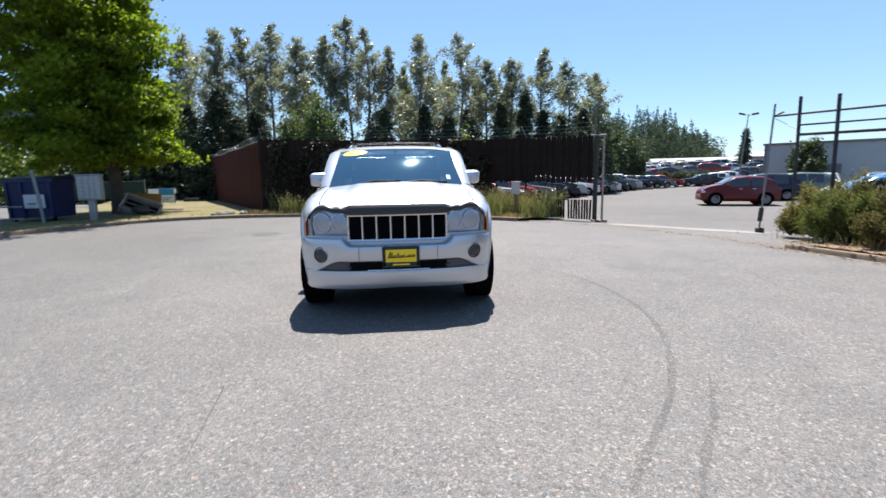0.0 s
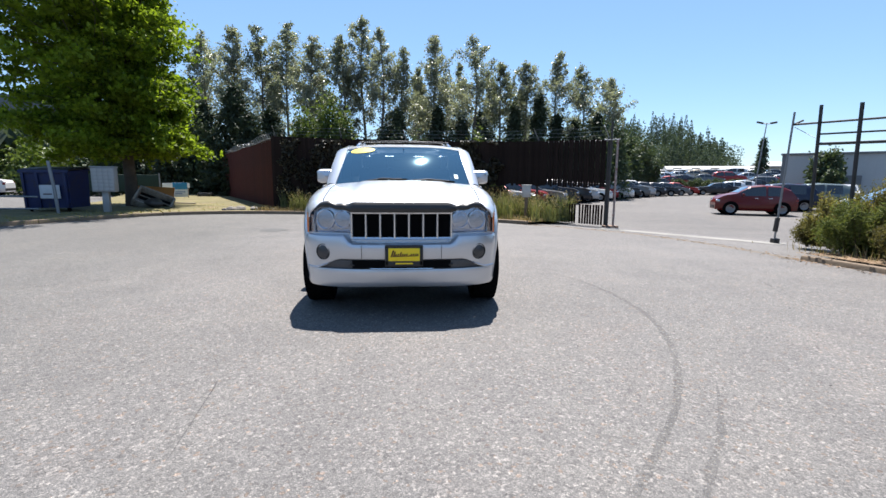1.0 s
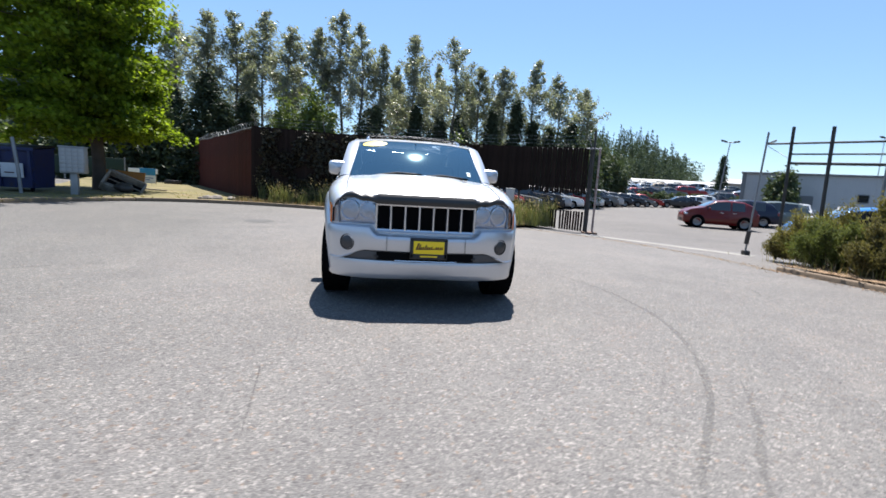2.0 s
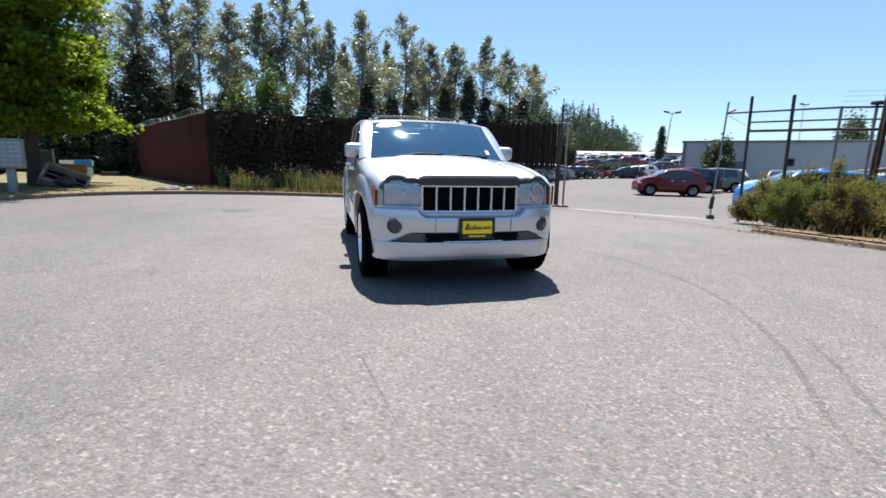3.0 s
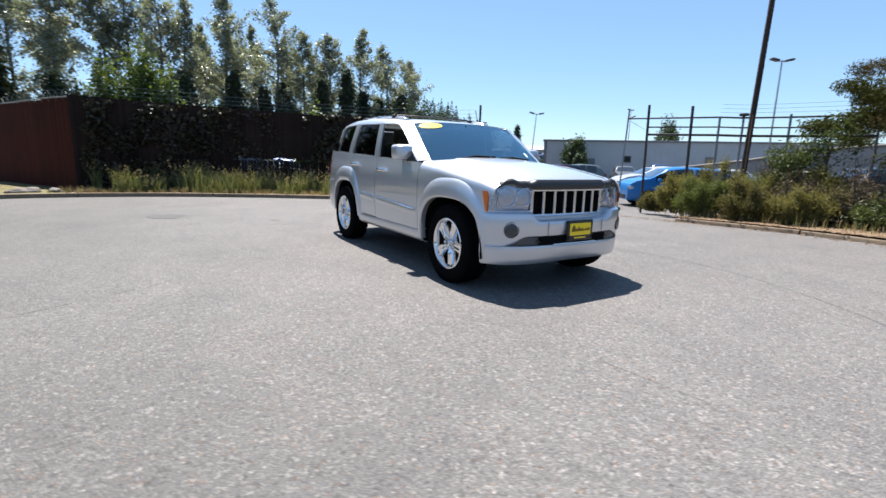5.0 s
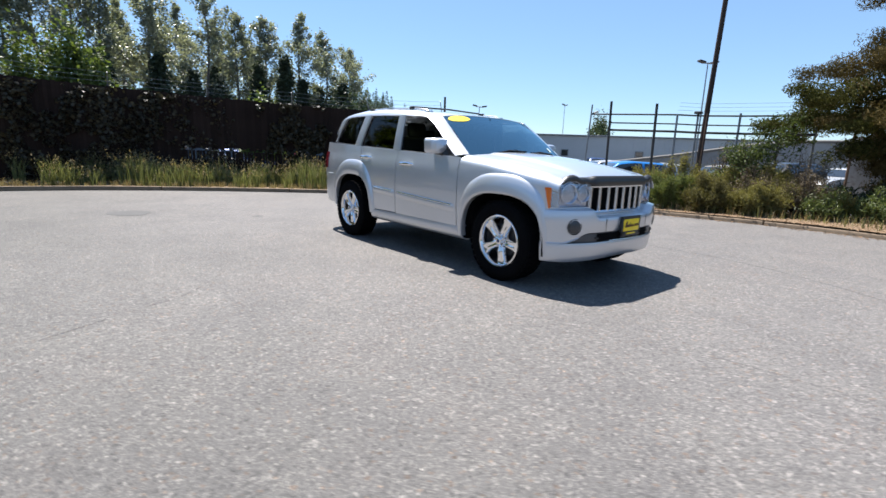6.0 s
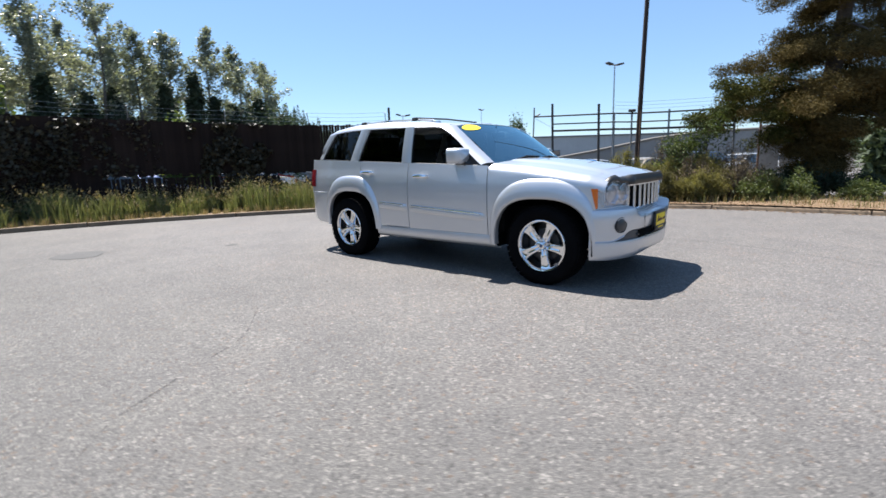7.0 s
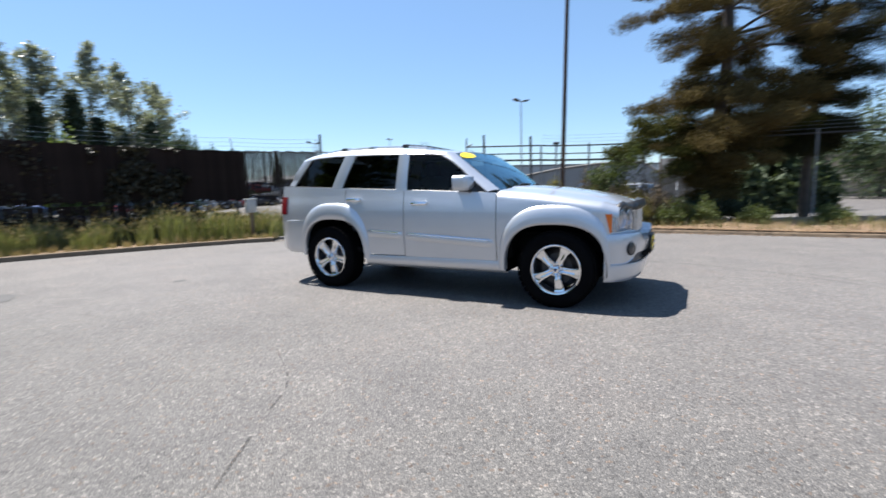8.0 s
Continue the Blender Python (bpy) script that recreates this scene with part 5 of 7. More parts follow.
part("wire_arm", tube([(8.57, 6.30, 2.43), (8.67, 6.15, 2.51)], 0.02, 6), POST_DARK, frame_gate)

# utility pole behind the bushes
pole = thing("utility_pole", "dark creosoted wooden utility pole leaning slightly", "pole")
part("shaft", tube([(9.5, 3.5, -0.3), (9.52, 3.47, 1.5), (9.57, 3.40, 5), (9.66, 3.28, 10.5)], [0.072, 0.068, 0.060, 0.050], 14), WOOD_POLE, pole)
part("conduit", tube([(9.42, 3.42, -0.2), (9.44, 3.40, 2.4)], 0.018, 8), RUSTY, pole)


def lot_lamp(x, y, h, heads=2, yaw=0, lean=0.0):
    t = thing("lot_lamp", "tall steel parking-lot lamp with box heads", "street lamp", pose(x, y, level(x, y), 0, lean, yaw), "parking-lot lamps")
    part("mast", tube([(0, 0, -0.1), (0, 0, h * 0.5), (0, 0, h)], [0.055, 0.045, 0.032], 8), STEEL, t)
    part("base", tube([(0, 0, -0.1), (0, 0, 0.6)], 0.22, 10), PALE_CONCRETE, t)
    part("cross_arm", tube([(-0.3, 0, h - 0.05), (0.3, 0, h - 0.05)], 0.035, 6), STEEL, t)
    for sgn in ((-1, 1) if heads == 2 else (1,)):
        part("lamp_head", moved(block(-0.22, 0.22, -0.15, 0.15, -0.06, 0.06, 0.03), pose(sgn * 0.42, 0, h + 0.02, 0, -sgn * 12, 0)), POST_DARK, t)


lot_lamp(25.95, 29.9, 5.85, 2, -40, 4)
lot_lamp(26.9, 10.8, 7.4, 2, -30)
lot_lamp(50.0, 38.0, 8.5, 2, 10)


# ---- plants ----
def card_geom(c, size, rs, aspect=0.55, up=0.0, along=None, face=None):
    """Folded leaf blades: one diamond for each centre."""
    n = len(c)
    nr = rs.normal(size=(n, 3))
    nr[:, 2] += up
    if face is not None:
        nr = nr * 0.45 + face
    nr /= np.linalg.norm(nr, axis=1, keepdims=True)
    t = rs.normal(size=(n, 3)) if along is None else along + rs.normal(size=(n, 3)) * 0.45
    t -= nr * np.sum(t * nr, axis=1, keepdims=True)
    t /= np.linalg.norm(t, axis=1, keepdims=True) + 1e-9
    b = np.cross(nr, t)
    s = size * rs.uniform(0.6, 1.25, (n, 1))
    v = np.empty((n, 4, 3))
    v[:, 0] = c - t * s * 0.5
    v[:, 1] = c + b * s * aspect * 0.5 + nr * s * 0.08
    v[:, 2] = c + t * s * 0.5
    v[:, 3] = c - b * s * aspect * 0.5 + nr * s * 0.08
    f = np.arange(n * 4).reshape(n, 4)
    return v.reshape(-1, 3).tolist(), [tuple(q) for q in f.tolist()]


LEAF_POPLAR = foliage("poplar_leaf", (0.070, 0.084, 0.060), (0.32, 0.34, 0.285), 0.50, 0.26, 0.34, 1.2)
LEAF_MAPLE = foliage("maple_leaf", (0.028, 0.062, 0.009), (0.255, 0.350, 0.031), 0.60, 0.06, 0.5, 1.2)
LEAF_SHRUB = foliage("bright_shrub_leaf", (0.045, 0.070, 0.018), (0.14, 0.19, 0.045), 0.40, 0.12, 0.5)
LEAF_DARK = foliage("dark_conifer_leaf", (0.014, 0.024, 0.014), (0.042, 0.060, 0.030), 0.15, 0.08, 0.6)
LEAF_FAR = foliage("far_wood_leaf", (0.030, 0.048, 0.028), (0.085, 0.115, 0.055), 0.30, 0.08, 0.6)
LEAF_POPLAR_DARK = foliage("shaded_poplar_leaf", (0.048, 0.062, 0.040), (0.27, 0.295, 0.235), 0.48, 0.22, 0.36, 1.3)
LEAF_PINE = foliage("brownish_pine_needle", (0.040, 0.032, 0.013), (0.158, 0.118, 0.047), 0.15, 0.02, 0.8)
LEAF_BROOM = foliage("broom_leaf", (0.080, 0.080, 0.026), (0.275, 0.245, 0.100), 0.48, 0.03, 0.7)
LEAF_BROOM_DARK = foliage("shaded_broom_leaf", (0.044, 0.046, 0.018), (0.185, 0.162, 0.072), 0.42, 0.03, 0.7)
LEAF_BROOM_GREEN = foliage("green_broom_leaf", (0.050, 0.070, 0.020), (0.175, 0.20, 0.070), 0.42, 0.03, 0.7)
LEAF_PINE_GREEN = foliage("green_pine_needle", (0.020, 0.026, 0.007), (0.100, 0.098, 0.028), 0.2, 0.02, 0.8)
LITTER = foliage("dead_leaf", (0.08, 0.05, 0.03), (0.27, 0.18, 0.11), 0.1, 0.05, 0.8)
LEAF_IVY = foliage("dull_ivy_leaf", (0.025, 0.022, 0.015), (0.062, 0.055, 0.034), 0.12, 0.07, 0.45, 3.0)
LEAF_BRAMBLE = foliage("bramble_leaf", (0.05, 0.08, 0.02), (0.17, 0.20, 0.065), 0.35, 0.10, 0.5)
# Bluer than the nearer leaves: distance haze is put into this colour.
LEAF_HILL = foliage("hill_wood_leaf", (0.033, 0.052, 0.041), (0.098, 0.128, 0.092), 0.30, 0.03, 0.8)
GRASS = foliage("tall_grass_blade", (0.064, 0.088, 0.026), (0.235, 0.245, 0.108), 0.38, 0.08, 0.6)
STRAW = foliage("dry_grass_blade", (0.20, 0.145, 0.075), (0.42, 0.34, 0.20), 0.30, 0.03, 0.8)


def limb_path(p0, d, length, rs, bend=0.25, up=0.0, n=5):
    pts, d = [np.array(p0, float)], np.array(d, float)
    for k in range(n):
        d = d + rs.normal(size=3) * bend * 0.3 + np.array([0, 0, up])
        d /= np.linalg.norm(d)
        pts.append(pts[-1] + d * length / n)
    return pts


def poplar(x, y, h, width, seed, z0=-0.3):
    """A ragged cone of leaf tufts on rising limbs, with bare stretches of trunk."""
    rs = np.random.RandomState(seed)
    t = thing("poplar_tree", "tall narrow grey-green poplar with a slender trunk", "tree", pose(x, y, z0), "row of poplars")
    trunk = [(0, 0, 0), (rs.normal() * 0.1, rs.normal() * 0.1, h * 0.3), (rs.normal() * 0.25, rs.normal() * 0.25, h * 0.65), (rs.normal() * 0.2, 0, h * 0.98)]
    part("trunk", tube(resample(trunk, 8), np.linspace(0.17, 0.02, 8).tolist(), 8), PALE_BARK, t)
    line = resample(trunk, 60)
    limbs, cs = [], []
    n = int(h * 4.5)
    low = rs.uniform(0.20, 0.32)
    wide = rs.uniform(0.34, 0.48)
    bald = rs.rand() * 6.28
    for i in range(n):
        f = low + (1.0 - low) * ((i + rs.rand()) / n) ** 0.92
        q = (f - low) / (1 - low)
        prof = min(1, 0.35 + q / wide * 0.65) if q < wide else (1 - q) / (1 - wide)
        a = i * 2.4 + rs.normal() * 0.5
        ln = width * (0.09 + 1.12 * prof) * rs.uniform(0.5, 1.15) * (1 - 0.35 * max(0, math.cos(a - bald)))
        if rs.rand() < 0.16 + 0.34 * (q < 0.28):
            continue
        el = rs.uniform(0.30, 0.85)
        tr = np.array(line[min(59, int(f * 59))])
        path = limb_path(tr, (math.cos(a) * math.cos(el), math.sin(a) * math.cos(el), math.sin(el)), ln, rs, 0.3, 0.03)
        limbs.append(tube(path, np.linspace(0.028, 0.006, len(path)).tolist(), 4, False))
        for k in (0.35, 0.6, 0.82, 1.0):
            e = k * (len(path) - 1)
            p = path[int(e)] + (path[min(int(e) + 1, len(path) - 1)] - path[int(e)]) * (e - int(e))
            m = int(rs.randint(22, 90) * (0.30 + 0.70 * prof)) + 3
            cs.append(p + rs.normal(size=(m, 3)) * np.array([0.22, 0.22, 0.24]) * rs.uniform(0.6, 1.3) * (0.55 + 0.45 * prof))
    part("branchwork", join(*limbs), PALE_BARK, t, smooth=0)
    part("crown", card_geom(np.concatenate(cs), 0.175, rs, 0.75), (LEAF_POPLAR, LEAF_POPLAR_DARK, LEAF_POPLAR)[seed % 3], t, smooth=0)
    return t


ROW = [(-24.5, 13.5, 3.0), (-19.8, 14.9, 3.0), (-16.2, 15.0, 2.4), (-13.8, 15.5, 2.5), (-11.7, 16.1, 2.6), (-8.9, 14.4, 2.1), (-6.2, 14.9, 2.2), (-4.2, 16.9, 3.0), (-2.5, 15.2, 2.5), (-0.4, 13.9, 1.9), (2.3, 15.5, 2.3), (6.3, 14.9, 2.5), (9.0, 12.9, 2.2), (11.9, 13.4, 2.1), (14.6, 13.6, 2.1), (17.2, 12.6, 2.2), (20.7, 11.7, 2.4)]
NEARER = 0.90
for i, (x, h, w) in enumerate(ROW):
    poplar(x * NEARER, -3.7 + (47.2 + 1.2 * math.sin(i * 2.1)) * NEARER, 0.3 + 1.2 + (h + 0.25 - 1.5) * NEARER, w * 1.30, 100 + i)
for i, (x, y, h) in enumerate(((1.1, 43.5, 12.3), (5.3, 43.5, 12.9), (8.0, 44, 12.2), (-20, 46, 12.5), (-9.0, 45, 12.3), (3.8, 45, 11.8), (11.8, 46, 11.0), (-13.5, 46, 12.8), (0.8, 47, 12.0))):
    poplar(x, y, h, 2.4, 140 + i)


def conifer(x, y, h, r, seed, mat=LEAF_DARK, z0=-0.3):
    rs = np.random.RandomState(seed)
    t = thing("dark_conifer", "dense dark green conifer behind the fence", "tree", pose(x, y, z0), "conifers")
    part("trunk", tube([(0, 0, 0), (0, 0, h * 0.95)], [0.16, 0.02], 7), BARK, t)
    cs, al = [], []
    n = int(h * 16 * max(1, r / 1.7))
    for i in range(n):
        f = (i + rs.rand()) / n
        a = rs.rand() * 6.28
        ln = r * (1 - f) ** 0.75 * rs.uniform(0.75, 1.1) + 0.12
        d = np.array([math.cos(a), math.sin(a), -0.15])
        for q in np.linspace(0.2, 1, 5):
            m = 9
            cs.append(np.array([0, 0, 0.25 + f * h * 0.97]) + d * ln * q + rs.normal(size=(m, 3)) * 0.16)
            al.append(np.tile(d, (m, 1)))
    part("crown", card_geom(np.concatenate(cs), 0.34, rs, 0.4, 0.5, np.concatenate(al)), mat, t, smooth=0)


for i, (x, y, h, r) in enumerate(((-12.8, 33, 8.0, 2.9), (-16.4, 36, 7.2, 2.4), (-10.2, 33, 6.4, 2.1), (-18.8, 38, 6.6, 2.4), (-7.7, 33, 5.6, 1.8), (9.0, 36, 7.4, 1.2), (11.0, 36, 8.4, 1.3), (12.9, 37, 6.9, 1.3), (16.6, 37, 7.0, 1.6), (2.6, 38, 7.5, 1.3), (6.4, 38, 7.0, 1.4), (14.8, 38, 6.4, 1.4), (-11.4, 31.5, 5.8, 2.0), (-20.5, 39, 7.5, 2.6), (-0.8, 36, 6.8, 1.5), (4.6, 37, 6.6, 1.4))):
    conifer(x, y, h, r, 200 + i)


def shrub(name, label, category, x, y, r, h, mat, seed, size=0.2, count=2600, z0=None, group=""):
    """A many-stemmed bush: stems, and leaves in lobes with gaps between them."""
    rs = np.random.RandomState(seed)
    t = thing(name, label, category, pose(x, y, level(x, y) + 0.05 if z0 is None else z0), group)
    stems, cs = [], []
    lobes = 16
    for i in range(lobes):
        a, e = i * 2.4 + rs.normal() * 0.3, rs.uniform(0.15, 1.35)
        q = rs.uniform(0.55, 0.95)
        p = np.array([math.cos(a) * math.cos(e) * r * q, math.sin(a) * math.cos(e) * r * q, h * (0.22 + 0.72 * math.sin(e) * q)])
        stems.append(tube(resample([(0.1 * math.cos(a), 0.1 * math.sin(a), 0), tuple(p * np.array([0.5, 0.5, 0.55])), tuple(p)], 5), np.linspace(0.03, 0.008, 5).tolist(), 4, False))
        m = int(count / lobes * rs.uniform(0.6, 1.4))
        cs.append(p + rs.normal(size=(m, 3)) * np.array([r, r, h]) * 0.135)
    m = int(count * 0.25)
    a = rs.rand(m) * 6.28
    q = np.sqrt(rs.rand(m)) * r * 0.9
    cs.append(np.stack([np.cos(a) * q, np.sin(a) * q, rs.rand(m) * h * 0.5], 1))
    c = np.concatenate(cs)
    c[:, 2] = np.maximum(c[:, 2], 0.03)
    part("branchwork", join(*stems), BARK, t, smooth=0)
    part("foliage", card_geom(c, size, rs, 0.6), mat, t, smooth=0)
    return t


for i, (x, y, r, h) in enumerate(((-4.2, 16.5, 0.75, 3.8), (-3.4, 16.65, 0.85, 4.4), (-2.7, 16.4, 0.70, 3.9), (3.4, 20, 1.0, 3.5), (4.3, 21, 0.9, 3.1))):
    shrub("green_shrub", "bright green leafy shrub rising over the fence", "shrub", x, y, r, h, LEAF_SHRUB, 300 + i, 0.13 if i < 3 else 0.19, 6000 if i < 3 else 3000, group="shrubs behind the fence")
for i, (x, y, r, h) in enumerate(((25.0, 50, 2.6, 7.4), (27.6, 51.5, 2.2, 6.6), (22.2, 50, 2.4, 7.0), (29.6, 53, 1.8, 5.0))):
    shrub("round_shrub", "dense rounded green bush at the lot's edge", "shrub", x, y, r, h, LEAF_FAR, 320 + i, 0.34, 2600, group="lot bushes")
for i in range(16):
    rs = np.random.RandomState(400 + i)
    shrub("understorey_bush", "dark green undergrowth below the poplars", "shrub", -24 + i * 2.75 + rs.normal() * 0.5, 36.0 + rs.normal() * 1.0, 2.1, 4.5 + rs.rand() * 1.9, LEAF_DARK if i % 3 else LEAF_FAR, 420 + i, 0.30, 3000, group="undergrowth")
for i, (x, y, r, h) in enumerate(((-34, 38, 3.5, 5.2), (-30, 41, 3.0, 4.6), (-27, 33, 2.4, 3.6), (-24, 36, 2.2, 3.4), (-38, 34, 3.0, 5.0), (-26.5, 46, 2.4, 4.2), (-25.0, 42, 2.0, 3.0))):
    shrub("far_green_bush", "sunlit green bush beyond the lawn", "shrub", x, y, r, h, LEAF_SHRUB if i < 3 else LEAF_FAR, 450 + i, 0.34, 2600, group="bushes beyond the lawn")


def maple(x, y, h, seed):
    """A broad maple, fuller to one side, hung with sprays of leaves in layers."""
    rs = np.random.RandomState(seed)
    t = thing("maple_tree", "broad bright green maple casting shade on the road", "tree", pose(x, y, 0.12))
    trunk = [(0, 0, -0.1), (0.02, 0.03, 0.9), (0.0, 0.0, 1.8), (-0.15, -0.05, 3.4), (-0.3, 0.1, 5.5), (-0.5, 0, h * 0.95)]
    part("trunk", tube(resample(trunk, 12), np.linspace(0.23, 0.03, 12).tolist(), 12), BARK, t)
    line = resample(trunk, 50)
    zs = [1.5, 2.2, 3.2, 4.5, 6.0, 8.0, 9.6, 11.0, 12.5]
    east = [0.6, 1.4, 2.3, 2.4, 2.1, 2.3, 2.2, 1.6, 0.6]
    west = [1.0, 2.0, 3.2, 4.2, 5.3, 5.8, 5.2, 3.6, 1.0]
    south = [1.6, 2.6, 3.9, 5.0, 5.8, 6.0, 5.4, 3.6, 1.0]
    north = [1.6, 2.5, 2.8, 3.0, 3.0, 2.8, 2.2, 1.5, 0.5]
    limbs, cs = [], []
    n = 230
    for i in range(n):
        z = 2.35 + (h - 2.6) * ((i + rs.rand()) / n) ** 1.05
        a = i * 2.4 + rs.normal() * 0.35
        c, q = math.cos(a), math.sin(a)
        ew = curve_at(zs, east if c > 0 else west, z) + (1.7 * max(0, -q) if z > 5.5 else 0)
        ns = curve_at(zs, north if q > 0 else south, z)
        ln = 1 / math.sqrt((c / ew) ** 2 + (q / ns) ** 2) * rs.uniform(0.72, 1.08)
        el = rs.uniform(0.02, 0.40) if z < 5 else rs.uniform(0.2, 0.75)
        tr = np.array(line[min(49, max(0, int((z - 0.5 * ln * math.sin(el)) / h * 49)))])
        path = limb_path(tr, (c * math.cos(el), q * math.cos(el), math.sin(el)), ln, rs, 0.32, -0.05, 7)
        limbs.append(tube(path, np.linspace(max(0.016, 0.05 * (1 - z / h)), 0.006, len(path)).tolist(), 5, False))
        for k in np.linspace(0.30, 1.0, 7):
            e = k * (len(path) - 1)
            p = path[int(e)] + (path[min(int(e) + 1, len(path) - 1)] - path[int(e)]) * (e - int(e))
            for b in range(2):
                m = rs.randint(22, 58)
                o = rs.normal(size=3) * np.array([0.26, 0.26, 0.12])
                cs.append(p + o + rs.normal(size=(m, 3)) * np.array([0.20, 0.20, 0.085]))
    part("branchwork", join(*limbs), BARK, t, smooth=0)
    part("crown", card_geom(np.concatenate(cs), 0.155, rs, 0.85, 0.9), LEAF_MAPLE, t, smooth=0)


maple(-10.6, 15.2, 12.4, 7)


def pine(x, y, seed, mats, label, spread=1.0, bare=0.0):
    """A leaning pine: dark trunk, spreading limbs and layered needle pads."""
    rs = np.random.RandomState(seed)
    t = thing("pine_tree", label, "tree", pose(x, y, 0.05))
    trunk = [(0, 0, -0.1), (0.05, 0.0, 1.2), (0.15, -0.1, 2.8), (0.1, -0.25, 4.6), (0.3, -0.2, 6.6), (0.3, 0.0, 9.4)]
    part("trunk", tube(resample(trunk, 14), (np.linspace(0.24, 0.05, 14) * max(spread, 0.6)).tolist(), 12), BARK, t)
    limbs, cs, al, cg, ag = [], [], [], [], []
    layers = [(0.8, 5), (1.3, 5), (1.8, 8), (2.3, 12), (2.8, 12), (3.4, 11), (4.0, 10), (4.7, 10), (5.3, 10), (5.9, 10), (6.6, 10), (7.4, 9), (8.2, 8), (9.0, 6)]
    zs = [0.8, 1.3, 1.8, 2.3, 2.8, 3.4, 4.0, 4.5, 5.0, 5.6, 6.3, 7.4, 8.2, 9.0]
    reach_a = [0.40, 0.50, 1.7, 2.8, 2.75, 2.1, 1.2, 0.75, 0.7, 2.9, 2.6, 2.0, 1.5, 0.8]
    reach_b = [0.35, 0.40, 0.6, 1.4, 1.9, 2.2, 2.4, 2.7, 3.1, 3.2, 2.8, 2.3, 1.7, 1.0]
    for z, n in layers:
        if z < bare:
            continue
        n = int(n * (0.8 if z < 4 else 0.68))
        for i in range(n):
            a = 6.283 * (i + rs.rand() * 0.7) / n + z
            w = 0.5 + 0.5 * math.sin(a)
            ln = (curve_at(zs, reach_a, z) * w + curve_at(zs, reach_b, z) * (1 - w)) * rs.uniform(0.7, 1.08) * spread
            f = np.clip(z / 9.4, 0, 1)
            tr = np.array(resample(trunk, 40)[int(f * 39)])
            path = limb_path(tr, (math.cos(a), math.sin(a), 0.22), ln, rs, 0.3, -0.075, 7)
            limbs.append(tube(path, np.linspace(0.05, 0.012, len(path)).tolist(), 5, False))
            low = z < 3.2 and math.sin(a) > 0.35 and z > 1.5
            for q in (0.40, 0.60, 0.80, 1.0):
                k = q * (len(path) - 1)
                p = path[int(k)] + (path[min(int(k) + 1, len(path) - 1)] - path[int(k)]) * (k - int(k))
                if rs.rand() < (0.14 if z < 3.5 else 0.32):
                    continue
                pr = rs.uniform(0.30, 0.52) * (1.1 - 0.25 * q)
                for w in range(4):
                    c0 = p + rs.normal(size=3) * np.array([0.15, 0.15, 0.08])
                    m = int(290 * max(spread, 0.6))
                    o = rs.normal(size=(m, 3))
                    o /= np.linalg.norm(o, axis=1, keepdims=True)
                    r_ = rs.rand(m, 1) ** 0.4
                    o = o * r_ * np.array([pr, pr, pr * 0.58])
                    (cg if low and rs.rand() < 0.75 else cs).append(c0 + o)
                    (ag if cg and cg[-1] is not None and len(cg) > len(ag) else al).append(o / pr + np.array([0, 0, 0.25]))
    part("branchwork", join(*limbs), BARK, t, smooth=0)
    part("crown", card_geom(np.concatenate(cs), 0.085, rs, 0.22, 0.0, np.concatenate(al), np.concatenate(al)), mats[0], t, smooth=0)
    if cg:
        part("lower_foliage", card_geom(np.concatenate(cg), 0.095, rs, 0.26, 0.0, None, np.concatenate(ag)), mats[1], t, "greener lower pads", smooth=0)


pine(10.3, -0.6, 21, (LEAF_PINE, LEAF_PINE_GREEN), "big pine with brownish layered needle pads")
pine(12.0, -3.0, 22, (foliage("dark_pine_needle", (0.010, 0.012, 0.006), (0.048, 0.046, 0.020), 0.1, 0.02, 0.8), LEAF_PINE_GREEN), "dark narrow pine standing behind the brownish one", 0.55, 2.0)


def broom(x, y, r, h, seed, mat=LEAF_BROOM, count=13000, size=0.075, label="dusty green broom bush on the dry verge"):
    """A bush of many fine upright shoots."""
    rs = np.random.RandomState(seed)
    t = thing("broom_bush", label, "bush", pose(x, y, level(x, y) + 0.1), "verge bushes")
    stems, cs, al = [], [], []
    n, tufts = 84, 12
    heads = []
    for k in range(tufts):
        a, q = k * 2.4 + rs.normal() * 0.4, math.sqrt((k + 0.5) / tufts)
        heads.append((a, q, rs.uniform(0.55, 1.12)))
    for i in range(n):
        a, q, up = heads[i % tufts]
        a, q, up = a + rs.normal() * 0.16, q * rs.uniform(0.82, 1.05), up * rs.uniform(0.78, 1.05)
        tip = np.array([math.cos(a) * r * q, math.sin(a) * r * q, h * (1 - 0.50 * q * q) * up])
        b = np.array([math.cos(a) * r * q * 0.35, math.sin(a) * r * q * 0.35, 0.0])
        md = (b + tip) / 2 + np.array([rs.normal() * 0.05, rs.normal() * 0.05, h * 0.10])
        path = resample([tuple(b), tuple(md), tuple(tip)], 6)
        stems.append(tube(path, np.linspace(0.010, 0.003, 6).tolist(), 3, False))
        m = int(count / n)
        k = (rs.rand(m) ** 0.7 * 0.9 + 0.14) * 5
        pp = np.array([np.array(path[min(4, int(v))]) + (np.array(path[min(5, int(v) + 1)]) - np.array(path[min(4, int(v))])) * (v - int(v)) for v in k])
        cs.append(pp + rs.normal(size=(m, 3)) * 0.062)
        al.append(rs.normal(size=(m, 3)) * 0.9 + np.tile((tip - b) / np.linalg.norm(tip - b), (m, 1)))
    part("branchwork", join(*stems), BARK, t, smooth=0)
    c = np.concatenate(cs)
    c[:, 2] = np.maximum(c[:, 2], 0.02)
    part("crown", card_geom(c, size, rs, 0.26, 0, np.concatenate(al)), mat, t, smooth=0)


